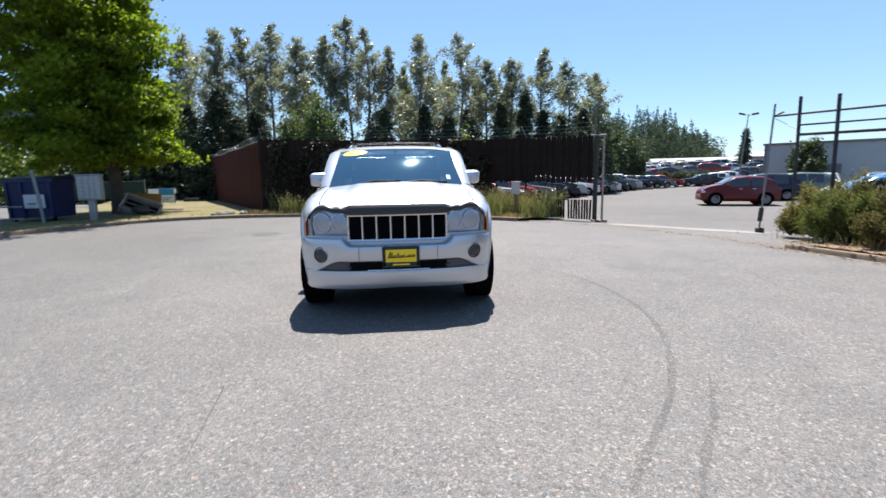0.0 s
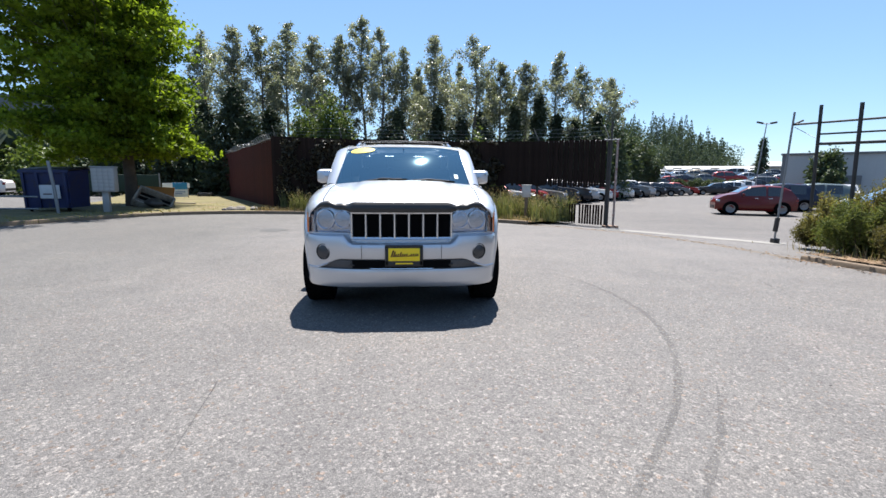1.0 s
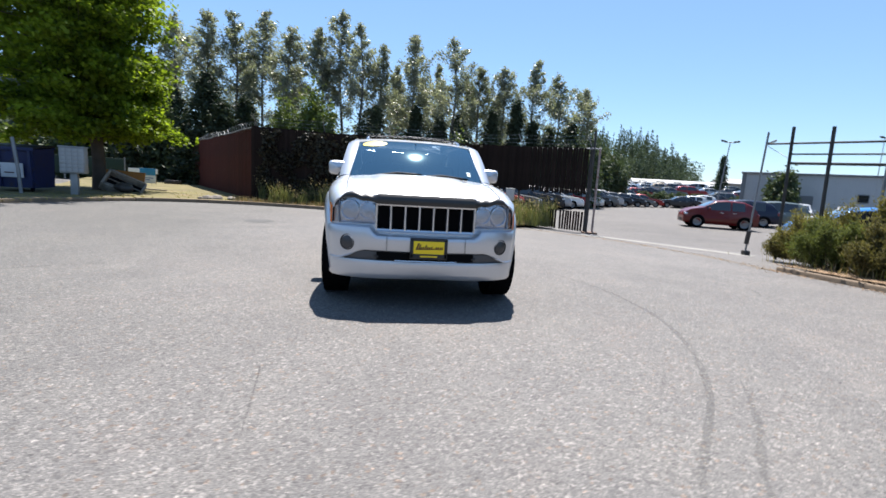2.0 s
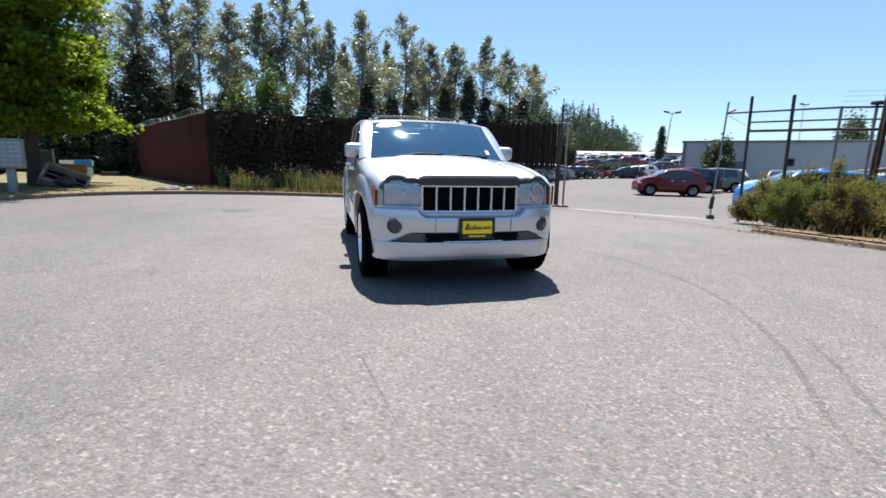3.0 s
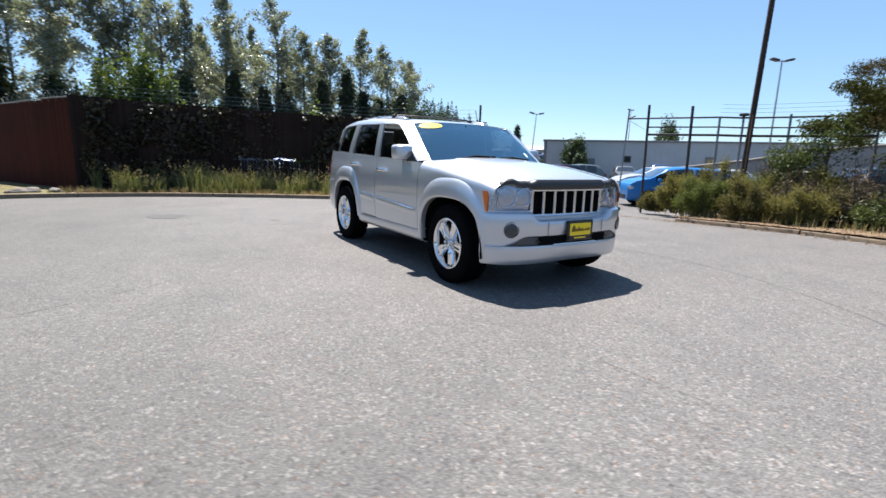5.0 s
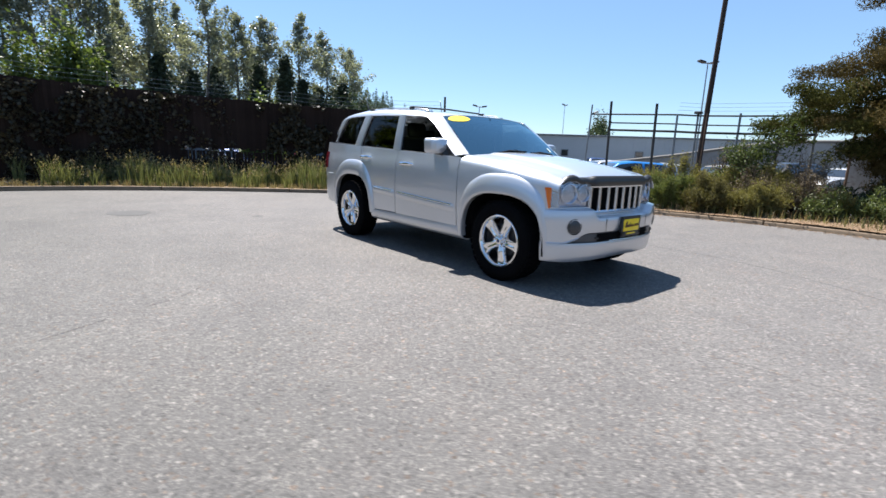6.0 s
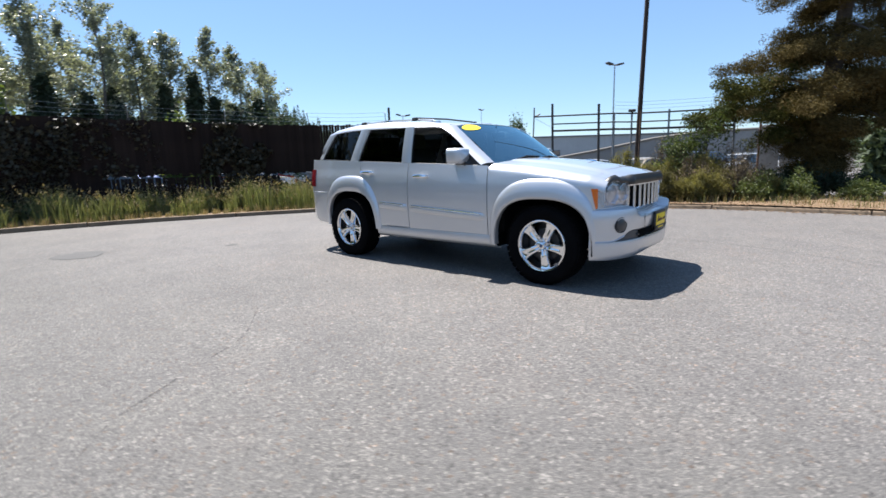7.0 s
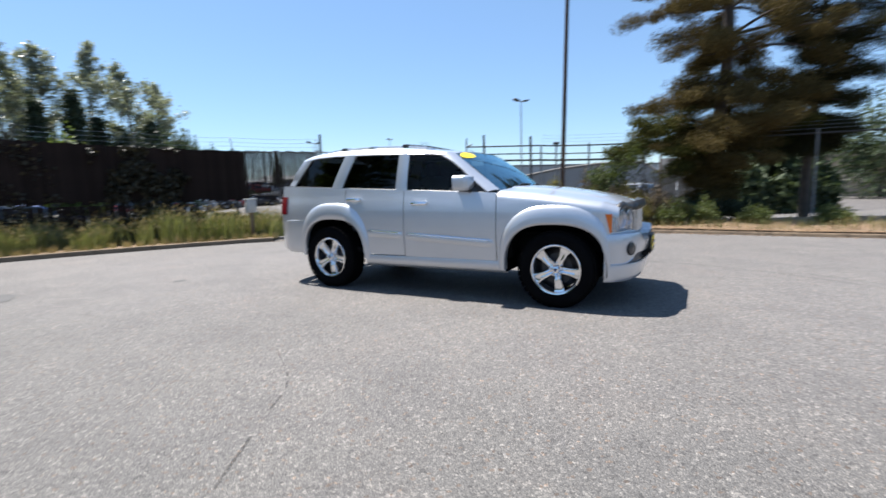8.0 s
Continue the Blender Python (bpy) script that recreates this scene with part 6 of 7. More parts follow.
BUSHES = [(7.85, 4.0, 0.70, 1.10), (7.2, 3.1, 0.62, 1.02), (8.3, 3.4, 0.90, 1.38), (7.25, 2.25, 0.66, 0.88), (8.0, 2.4, 0.85, 1.12), (8.9, 2.8, 0.9, 1.32), (7.35, 1.3, 0.60, 0.74), (8.1, 1.35, 0.80, 1.0), (9.0, 1.7, 0.9, 1.25), (9.6, 2.2, 0.8, 1.4), (8.3, 0.4, 0.55, 0.7), (8.15, 4.95, 0.42, 0.5)]
for i, (x, y, r, h) in enumerate(BUSHES):
    broom(x, y, r, h, 500 + i, (LEAF_BROOM, LEAF_BROOM_GREEN, LEAF_BROOM, LEAF_BROOM_DARK)[i % 4])
for i, (x, y, r, h) in enumerate(((7.9, 0.3, 0.45, 0.62), (8.3, -0.4, 0.4, 0.6), (8.2, -1.5, 0.35, 0.4), (8.3, -3.0, 0.35, 0.35))):
    broom(x, y, r, h, 540 + i, LEAF_BRAMBLE, 2600, 0.09, "light green bramble among the dry grass")
for i, (x, y, r, h) in enumerate(((9.4, -0.6, 0.7, 0.75), (9.6, -1.4, 0.6, 0.6), (10.2, -0.2, 0.7, 0.7), (9.3, 0.4, 0.6, 0.8))):
    broom(x, y, r, h, 560 + i, LEAF_DARK, 2600, 0.12, "dark low bush under the pine")


LEAF_SAPLING = foliage("sapling_leaf", (0.035, 0.05, 0.016), (0.10, 0.13, 0.042), 0.35, 0.05, 0.6)
DEAD_TWIG = foliage("dead_twig", (0.075, 0.055, 0.036), (0.20, 0.155, 0.10), 0.1, 0.04, 0.8)
for i, (x, y, r, h) in enumerate(((9.3, 2.6, 0.6, 1.9), (8.6, 1.9, 0.5, 1.45), (7.8, 1.6, 0.5, 1.0), (8.0, 0.6, 0.5, 1.05), (9.4, 1.0, 0.6, 1.8))):
    broom(x, y, r, h, 590 + i, DEAD_TWIG, 2200, 0.08, "dry brown scrub standing among the bushes")


def sapling(x, y, h, seed):
    """A young tree: thin forked stem and airy tufts of leaves."""
    rs = np.random.RandomState(seed)
    t = thing("sapling", "young dull green sapling among the bushes", "tree", pose(x, y, level(x, y) + 0.1))
    stems, cs = [tube([(0, 0, -0.1), (0.03, 0.02, h * 0.45), (0.0, 0.05, h * 0.9)], [0.03, 0.022, 0.008], 6)], []
    for i in range(18):
        f = rs.uniform(0.42, 0.95)
        a = i * 2.4
        path = limb_path((0.02, 0.02, h * f), (math.cos(a) * 0.8, math.sin(a) * 0.8, 0.6), h * (0.34 - 0.2 * (f - 0.42)), rs, 0.4, 0.0)
        stems.append(tube(path, np.linspace(0.012, 0.004, len(path)).tolist(), 4, False))
        for p in path[2:]:
            cs.append(p + rs.normal(size=(16, 3)) * 0.12)
    part("stem", join(*stems), BARK, t)
    part("foliage", card_geom(np.concatenate(cs), 0.12, rs, 0.28), LEAF_SAPLING, t, smooth=0)


sapling(8.55, 2.05, 1.55, 581)
sapling(8.95, 1.55, 2.1, 582)


def blades(name, label, places, hmin, hmax, width, mat, seed, head=None):
    """Grass: one tapered, bent blade at each place."""
    rs = np.random.RandomState(seed)
    n = len(places)
    p = np.array([(x, y, bank(x, y) - 0.02) for x, y in places])
    h = rs.uniform(hmin, hmax, n) * np.array([0.95 + 0.65 * noise.noise((x * 1.1, y * 1.1, 7.0)) for x, y in places])
    a = rs.rand(n) * 6.28
    side = np.stack([np.cos(a), np.sin(a), np.zeros(n)], 1) * width
    lean = np.stack([rs.normal(size=n), rs.normal(size=n), np.zeros(n)], 1) * (h * 0.16)[:, None]
    v = np.empty((n, 5, 3))
    v[:, 0], v[:, 1] = p - side, p + side
    md = p + lean * 0.4 + np.array([0, 0, 1]) * (h * 0.6)[:, None]
    v[:, 2], v[:, 3] = md + side * 0.7, md - side * 0.7
    v[:, 4] = p + lean * 1.3 + np.array([0, 0, 1]) * h[:, None]
    f = []
    for i in range(n):
        o = i * 5
        f += [(o, o + 1, o + 2, o + 3), (o + 3, o + 2, o + 4)]
    ob = tagged(part(name, (v.reshape(-1, 3).tolist(), f), mat, smooth=0), label, "grass", kind="stuff")
    return ob, v[:, 4]


rs_ = np.random.RandomState(77)
places = []
while len(places) < 16000:
    i = rs_.randint(len(strip_in))
    q = rs_.rand() ** 0.8 * 0.82 + 0.12
    p = strip_in[i] + (strip_out[i] - strip_in[i]) * q + rs_.normal(size=2) * 0.1
    if noise.noise((p[0] * 1.3, p[1] * 1.3, 0)) + 0.5 * noise.noise((p[0] * 0.5, p[1] * 0.5, 4)) > (0.28 if p[0] < -3.2 else -0.12) and p[0] < 5.6:
        places.append(tuple(p))
_, tips = blades("tall_grass", "tall green and straw-coloured grass along the fence", places, 0.26, 0.82, 0.009, GRASS, 1)
pick = tips[::4]
heads = np.repeat(pick, 3, axis=0) + rs_.normal(size=(len(pick) * 3, 3)) * np.array([0.02, 0.02, 0.05])
tagged(part("grass_seed_heads", card_geom(heads, 0.07, rs_, 0.30, 0, np.tile(np.array([[0, 0, 1.0]]), (len(heads), 1))), STRAW, smooth=0), "pale seed heads of the tall grass", "grass", kind="stuff")
places = []
while len(places) < 2400:
    i = rs_.randint(len(r_in))
    p = r_in[i] + np.array([rs_.rand() ** 1.3 * 2.4 + 0.25, rs_.normal() * 0.5])
    if -9 < p[1] and noise.noise((p[0] * 1.7, p[1] * 1.7, 5)) > -0.2:
        places.append(tuple(p))
while len(places) < 7200:
    i = rs_.randint(len(strip_in))
    p = strip_in[i] + (strip_out[i] - strip_in[i]) * (0.03 + 0.42 * rs_.rand() ** 1.5) + rs_.normal(size=2) * 0.05
    if p[0] < 5.6:
        places.append(tuple(p))
blades("dry_grass", "dry straw grass along the verge", places, 0.04, 0.22, 0.006, STRAW, 2)
places = [(p[0] + rs_.rand() * 2.5, p[1]) for p in (r_in[rs_.randint(len(r_in))] + np.array([0.2, rs_.normal() * 0.2]) for k in range(3500)) if p[1] > -9]
blades("verge_grass", "green tufts among the dry grass", places[::2], 0.10, 0.32, 0.007, GRASS, 3)
lt = []
for k in range(2200):
    line = r_in if k % 8 else GUTTER
    p = line[rs_.randint(len(line))]
    q = rs_.normal() * 0.14 - (0.16 if k % 8 else 0.0)
    x, y = p[0] + q, p[1] + rs_.uniform(-0.15, 0.15)
    if y > -9:
        lt.append((x, y, level(x, y) + (0.006 if q < -0.13 or k % 8 == 0 else 0.10) + rs_.rand() * 0.008))
for k in range(2600):
    p = r_in[rs_.randint(len(r_in))]
    x, y = p[0] + rs_.rand() ** 1.6 * 1.2, p[1] + rs_.uniform(-0.15, 0.15)
    if y > -9:
        lt.append((x, y, bank(x, y) + 0.012))
tagged(part("leaf_litter", card_geom(np.array(lt), 0.05, rs_, 0.6, 5.0), LITTER, smooth=0), "dead leaves blown along the kerb and gutter", "leaf litter", kind="stuff")
places = []
while len(places) < 7000:
    i = rs_.randint(len(lawn_in))
    q = rs_.rand() ** 2.2 * 0.30
    p = lawn_in[i] + (lawn_out[i] - lawn_in[i]) * q + rs_.normal(size=2) * np.array([0.5, 0.5]) * (q > 0.04)
    if p[0] < -5.3 and noise.noise((p[0] * 0.9, p[1] * 0.9, 9)) > -0.05:
        places.append(tuple(p))
blades("lawn_grass", "short dry lawn grass", places, 0.02, 0.07, 0.006, foliage("lawn_blade", (0.16, 0.17, 0.04), (0.42, 0.36, 0.13), 0.3, 0.05, 0.7), 4)

# ivy patches on the slatted fence
for k, (sa, sb, n) in enumerate(((0.05, 4.6, 3800), (6.4, 9.2, 3800), (3.3, 6.4, 500), (9.2, 11.4, 1500))):
    rs = np.random.RandomState(600 + k)
    c = []
    while len(c) < n:
        s, z = rs.uniform(sa, sb), rs.rand() ** 0.8 * (2.75 if k < 3 else 0.85)
        edge = min(1, (s - sa) / 0.3, (sb - s) / 1.4)
        if noise.noise((s * 1.4, z * 1.4, k)) + 0.5 * noise.noise((s * 4, z * 4, k)) + 0.5 * edge - 0.06 * z > 0.22:
            c.append(fence_point(s, z + level(*fence_point(s)[:2]), 0.03 + abs(rs.normal()) * 0.09 * (1.5 - z * 0.3)))
    tagged(part("ivy", card_geom(np.array(c), 0.11, rs, 0.9), LEAF_IVY if k < 3 else LEAF_FAR, smooth=0), "dull ivy and bramble climbing the brown fence", "ivy", kind="stuff")

# wooded hill and far trees
rs = np.random.RandomState(900)
c = []
AZ = [12, 20, 26, 28.6, 30.9, 32.6, 34.2, 35.2, 36.0, 36.8]
TOPS = [15.0, 16.0, 16.4, 16.2, 15.0, 13.6, 11.0, 10.4, 6.5, 4.2]
for i in range(420):
    az = 12 + 24.8 * rs.rand() ** 0.8
    d = rs.uniform(112, 140)
    near = (140 - d) / 28
    top = curve_at(AZ, TOPS, az) * (1 - 0.42 * near) * rs.uniform(0.80, 1.06) * d / 124
    x, y = d * math.sin(radians(az)), -3.7 + d * math.cos(radians(az))
    tip = rs.rand() < 0.72
    tall = rs.uniform(8, 13) if tip else rs.uniform(5, 8)
    if tip:
        top *= 1.08
    for k in range(330):
        f = rs.rand() if not tip else 1 - rs.rand() ** 0.7
        r = (1 - f) * 1.7 + 0.08 if tip else 2.6 * math.sqrt(max(0, 1 - (2 * f - 1) ** 2)) + 0.2
        r *= rs.uniform(0.5, 1.05)
        a = rs.rand() * 6.28
        c.append((x + math.cos(a) * r, y + math.sin(a) * r, top - (1 - f) * tall))
tagged(part("wooded_hill", card_geom(np.array(c), 0.44, rs, 0.6, 0.3), LEAF_HILL, smooth=0), "distant hill covered in dark mixed wood", "woods", kind="stuff")
hill = []
for d in np.linspace(104, 190, 16):
    hill.append([(d * math.sin(radians(az)), -3.7 + d * math.cos(radians(az)), -0.6 + max(0, curve_at([8] + AZ + [38], [10] + TOPS + [0], az) - 4.5) * min(1, max(0, (d - 108) / 30)) * 0.8) for az in np.linspace(6, 40, 35)])
tagged(part("hillside", grid([list(reversed(r)) for r in hill]), surface("wooded_ground", (0.03, 0.045, 0.02), 0.95, 0, 0.4, 0.2, 2, 0.2)), "dark wooded hillside far beyond the lot", "hill", kind="structure")
conifer(52.5, 63.2, 5.9, 1.0, 231, LEAF_HILL, level(52.5, 63.2))
for i in range(7):
    u = i / 6
    shrub("clipped_hedge", "dark hedge between rows of parked cars", "hedge", 36.5 + 11 * u, 57.5 - 6.5 * u, 1.3, 1.3, LEAF_FAR, 660 + i, 0.22, 1300, group="hedge in the lot")
c = []
for i in range(620):
    a = radians(rs.uniform(36, 325))
    # behind: an unseen tree belt added to darken reflections in the car
    behind = math.degrees(a) > 122
    d = rs.uniform(48, 70) if behind else rs.uniform(120, 170)
    x, y = d * math.sin(a), d * math.cos(a)
    h = rs.uniform(3.5, 6.5) if behind else rs.uniform(2, 4.4) + (3.5 if 88 < math.degrees(a) < 122 else 0)
    for k in range(60):
        f = rs.rand()
        r = 2.6 * math.sqrt(max(0, 1 - (2 * f - 1) ** 2)) + 0.2
        q = rs.rand() * 6.28
        c.append((x + math.cos(q) * r, y + math.sin(q) * r, f * h))
tagged(part("far_treeline", card_geom(np.array(c), 1.5, rs, 0.75, 0.3), LEAF_HILL, smooth=0), "far low line of trees, with an unseen belt added for reflections", "woods", kind="stuff")
for i, (x, y, r, h) in enumerate(((31.2, 29.3, 1.15, 3.7), (30.6, 28.3, 0.9, 2.2), (47.5, 31.0, 2.0, 6.2), (60, -22, 4.4, 6.6), (64, -12, 4.5, 6.4), (44, -6.5, 2.6, 4.4), (47, -4.0, 2.6, 5.0), (56, -30, 4.2, 6.2), (19.6, -3.0, 1.5, 3.1), (21.5, -4.6, 1.3, 2.4), (36, -11.5, 3.2, 7.6), (33, -16, 3.0, 7.2))):
    shrub("lot_tree", "rounded green tree near the warehouse", "tree", x, y, r, h, LEAF_FAR, 700 + i, 0.30, 4600, group="trees round the lot")


# ---- parked cars ----
LOT_RIM = surface("dull_alloy", (0.20, 0.205, 0.21), 0.4, 0.7, 0.3, 9, 50, 0.1)
CAR_GLASS = surface("dark_car_glass", (0.02, 0.024, 0.028), 0.06, 0, 0.1, 3, 40, 0.0, coat=1.0)
STYLES = {
    # station, top height, belt height, half width at belt, half width at roof
    "hatch": ([0, 0.03, 0.10, 0.24, 0.29, 0.44, 0.60, 0.82, 0.90, 0.97, 1.0], [0.46, 0.56, 0.62, 0.67, 0.69, 0.96, 1.0, 0.965, 0.90, 0.62, 0.50], 0.615),
    "round": ([0, 0.03, 0.10, 0.20, 0.26, 0.42, 0.58, 0.80, 0.91, 0.98, 1.0], [0.42, 0.55, 0.645, 0.70, 0.73, 0.955, 1.0, 0.965, 0.85, 0.60, 0.46], 0.64),
    "compact": ([0, 0.02, 0.07, 0.15, 0.19, 0.35, 0.50, 0.80, 0.91, 0.98, 1.0], [0.42, 0.56, 0.64, 0.69, 0.71, 0.95, 1.0, 0.965, 0.85, 0.60, 0.46], 0.63),
    "sedan": ([0, 0.03, 0.10, 0.26, 0.31, 0.45, 0.58, 0.72, 0.86, 0.97, 1.0], [0.44, 0.54, 0.60, 0.66, 0.68, 0.95, 1.0, 0.95, 0.70, 0.66, 0.54], 0.64),
    "wagon": ([0, 0.03, 0.10, 0.24, 0.29, 0.42, 0.58, 0.86, 0.93, 0.98, 1.0], [0.46, 0.56, 0.63, 0.67, 0.69, 0.97, 1.0, 0.98, 0.90, 0.62, 0.50], 0.62),
}


def lot_car(name, label, m, length, width, height, col, style, metal=0.35, group="parked cars"):
    """A parked car: lofted body, glass, wheels, lamps and bumpers."""
    st, top, beltf = STYLES[style]
    mt = paint(name + "_paint", col, metal, 0.30, 0.22)
    t = thing(name, label, "car", m, group)

    def ring(s):
        y = s * length
        zt = curve_at(st, top, s) * height
        zb = 0.21 + 0.05 * (abs(s - 0.5) * 2) ** 6
        zl = min(beltf * height, zt - 0.02)
        w = width / 2 * (1 - 0.16 * (abs(s - 0.5) * 2) ** 5)
        k = max(0, min(1, (zt - zl) / (0.30 * height)))
        wr = w * (0.97 - 0.22 * k)
        return [(w * 0.88, y, zb), (w * 0.98, y, zb + 0.10), (w, y, zb + 0.26), (w * 0.985, y, (zb + zl) / 2 + 0.12), (w * 0.95, y, zl), (w * 0.95 + (wr - w * 0.95) * 0.5, y, zl + (zt - zl) * 0.5), (wr, y, zl + (zt - zl) * 0.86), (wr * 0.86, y, zl + (zt - zl) * 0.97), (wr * 0.5, y, zt), (0, y, zt + 0.008)]

    ss = sorted(set(np.linspace(0, 1, 33).round(3)) | set(st))
    rows = []
    for s in ss:
        r = ring(s)
        rows.append([(-x, y, z) for x, y, z in r] + [(x, y, z) for x, y, z in reversed(r[:-1])])
    v, f = grid(rows)
    n = len(rows[0])
    f += [tuple(reversed(range(n))), tuple(len(v) - n + q for q in range(n))]
    part("body", (v, f), mt, t)
    s0, s1, s2 = st[4], st[5], {"hatch": 0.84, "round": 0.82, "compact": 0.82, "sedan": 0.74, "wagon": 0.90}[style]

    def patch(sa, sb, ja, jb, lift, cols=6):
        out = []
        for s in np.linspace(sa, sb, cols):
            r = ring(s)
            pts = np.array(r[ja:jb + 1])
            out.append([(-(p[0] + lift), p[1], p[2] + lift * 0.5) for p in pts])
        return out

    for g in both(sheet([r[:] for r in patch(s0 + 0.05, (s1 + s2) / 2 - 0.012, 4, 6, 0.006)], 0.004)):
        part("front_window", g, CAR_GLASS, t)
    for g in both(sheet([r[:] for r in patch((s1 + s2) / 2 + 0.012, s2 - 0.02, 4, 6, 0.006)], 0.004)):
        part("rear_window", g, CAR_GLASS, t)
    for nm, sa, sb in (("windscreen", s0 + 0.01, s1 - 0.015), ("back_glass", st[-4] if style != "sedan" else 0.74, st[-3] + 0.035 if style != "sedan" else 0.855)):
        out = []
        for s in np.linspace(sa, sb, 6):
            r = ring(s)
            half = [(p[0], p[1], p[2] + 0.008) for p in r[7:]]
            out.append([(-x, y, z) for x, y, z in half] + [(x, y, z) for x, y, z in reversed(half[:-1])])
        part(nm, sheet(out, 0.004), CAR_GLASS, t)
    for s in (0.19, 0.81):
        for sd in (-1, 1):
            w = new("wheel")
            w.parent = t
            w.matrix_basis = pose(sd * (width / 2 - 0.10), s * length, 0.31, 0, 0, 0 if sd > 0 else 180)
            part("tyre", lathe([(0.19, 0.09), (0.26, 0.112), (0.30, 0.10), (0.312, 0.07), (0.312, -0.07), (0.28, -0.10), (0.19, -0.09)], 24), RUBBER, w)
            part("rim", lathe([(0.0, 0.085), (0.05, 0.088), (0.12, 0.075), (0.17, 0.09), (0.195, 0.10), (0.20, 0.06)], 20), LOT_RIM, w)
            # Flat near-black ring painted as the shaded gap round the wheel.
            arch = [[(0.0 + dx, 0.345 * q * math.cos(a), 0.345 * q * math.sin(a)) for q in (0.86, 1.0)] for a in np.linspace(-0.25, math.pi + 0.25, 15) for dx in (0.113,)]
            part("arch_gap", grid(arch), DARK_VOID, w)
    for sd in (-1, 1):
        part("headlight", block(sd * width * 0.36 - 0.15, sd * width * 0.36 + 0.15, 0.03, 0.20, height * 0.43, height * 0.43 + 0.13, 0.04, 3), REFLECTOR, t)
        part("tail_lamp", block(sd * width * 0.38 - 0.10, sd * width * 0.38 + 0.10, length * 0.965, length - 0.005, height * 0.46, height * 0.46 + 0.18, 0.03, 2), RED_LENS, t)
        part("door_mirror", block(sd * (width / 2 + 0.02) - 0.08, sd * (width / 2 + 0.02) + 0.08, length * (s0 + 0.06), length * (s0 + 0.06) + 0.10, beltf * height, beltf * height + 0.12, 0.03, 2), mt, t)
        for s in (0.47, 0.64):
            part("door_handle", block(sd * (width / 2 - 0.005) - 0.012, sd * (width / 2 - 0.005) + 0.012, length * s, length * s + 0.16, beltf * height - 0.12, beltf * height - 0.09, 0.006), BRIGHT_TRIM, t)
    part("front_grille", block(-width * 0.3, width * 0.3, -0.012, 0.05, 0.30, 0.45, 0.02), BLACK_PLASTIC, t)
    part("bumper_strip", block(-width * 0.42, width * 0.42, length - 0.04, length + 0.01, 0.32, 0.50, 0.03), BLACK_PLASTIC, t)
    return t


def parked(x, y, heading, lift=0.0):
    """Pose of a car whose nose points along heading (degrees from +y towards +x), with its middle at x, y."""
    return pose(x, y, level(x, y) + lift, 0, 0, 180 - heading)


def spot(m, length):
    return m @ pose(0, -length / 2, 0)


lot_car("small_red_hatchback", "small glossy red hatchback parked in the lot", spot(parked(16.6, 17.75, -66), 3.35), 3.35, 1.60, 1.42, (0.115, 0.003, 0.002), "round", 0.0)
lot_car("blue_hatchback", "bright blue hatchback parked behind the gate frame", spot(parked(13.74, 7.9, -55), 4.0), 4.0, 1.70, 1.50, (0.010, 0.155, 0.45), "compact", 0.15)
lot_car("navy_hatchback", "dark navy hatchback beside the red hatchback", spot(parked(20.2, 20.9, -62), 4.1), 4.1, 1.74, 1.50, (0.010, 0.014, 0.035), "hatch")
lot_car("green_hatchback", "grey-green hatchback near the warehouse", spot(parked(22.85, 21.55, -62), 4.2), 4.2, 1.76, 1.52, (0.12, 0.15, 0.145), "hatch")
lot_car("silver_hatchback", "silver hatchback parked beside the blue hatchback", spot(parked(18.0, 11.7, -58), 4.2), 4.2, 1.78, 1.50, (0.40, 0.41, 0.42), "round", 0.3)
PALETTE = [("white", (0.74, 0.74, 0.73)), ("dark", (0.02, 0.022, 0.028)), ("silver", (0.42, 0.43, 0.44)), ("red", (0.26, 0.015, 0.015)), ("grey", (0.13, 0.135, 0.14)), ("blue", (0.02, 0.05, 0.16)), ("tan", (0.30, 0.25, 0.18))]
rng = random.Random(3)
SPOTS = []
def nosed(x, y, hd, ln=4.5):
    """Middle of a car whose nose stands at x, y."""
    return (x - math.sin(radians(hd)) * ln / 2, y - math.cos(radians(hd)) * ln / 2, hd)


for i in range(10):
    SPOTS.append(nosed(11.5 + 1.45 * i, 27.0 + 1.6 * i, 112))
for i in range(4):
    SPOTS.append(nosed(26.6 + 2.1 * i, 42.6 + 1.6 * i, 118))
for i in range(9):
    SPOTS.append((35.5 + 2.2 * i, 48.4 + 1.2 * i, -70))
for i in range(10):
    SPOTS.append((15 + 2.5 * i, 44 + 1.9 * i, 112))
for i in range(12):
    SPOTS.append((28 + 2.9 * i, 63 + 0.9 * i, 100))
for i in range(6):
    SPOTS.append((26.5 + 1.9 * i, 27.0 - 2.0 * i, -135))
for i in range(5):
    SPOTS.append((18.5 + 2.3 * i, 9.0 - 1.9 * i, -70))
for r, (x, y, n) in enumerate(((40, 62, 9), (46, 70, 10), (52, 80, 11), (34, 76, 8), (60, 62, 9), (44, 40, 6))):
    for i in range(n):
        SPOTS.append((x + 2.9 * i, y - 0.55 * i, -64 if r % 2 else 112))
for i in range(1, 7):
    SPOTS.append(nosed(11.5 - 1.45 * i, 27.0 - 1.6 * i, 112))
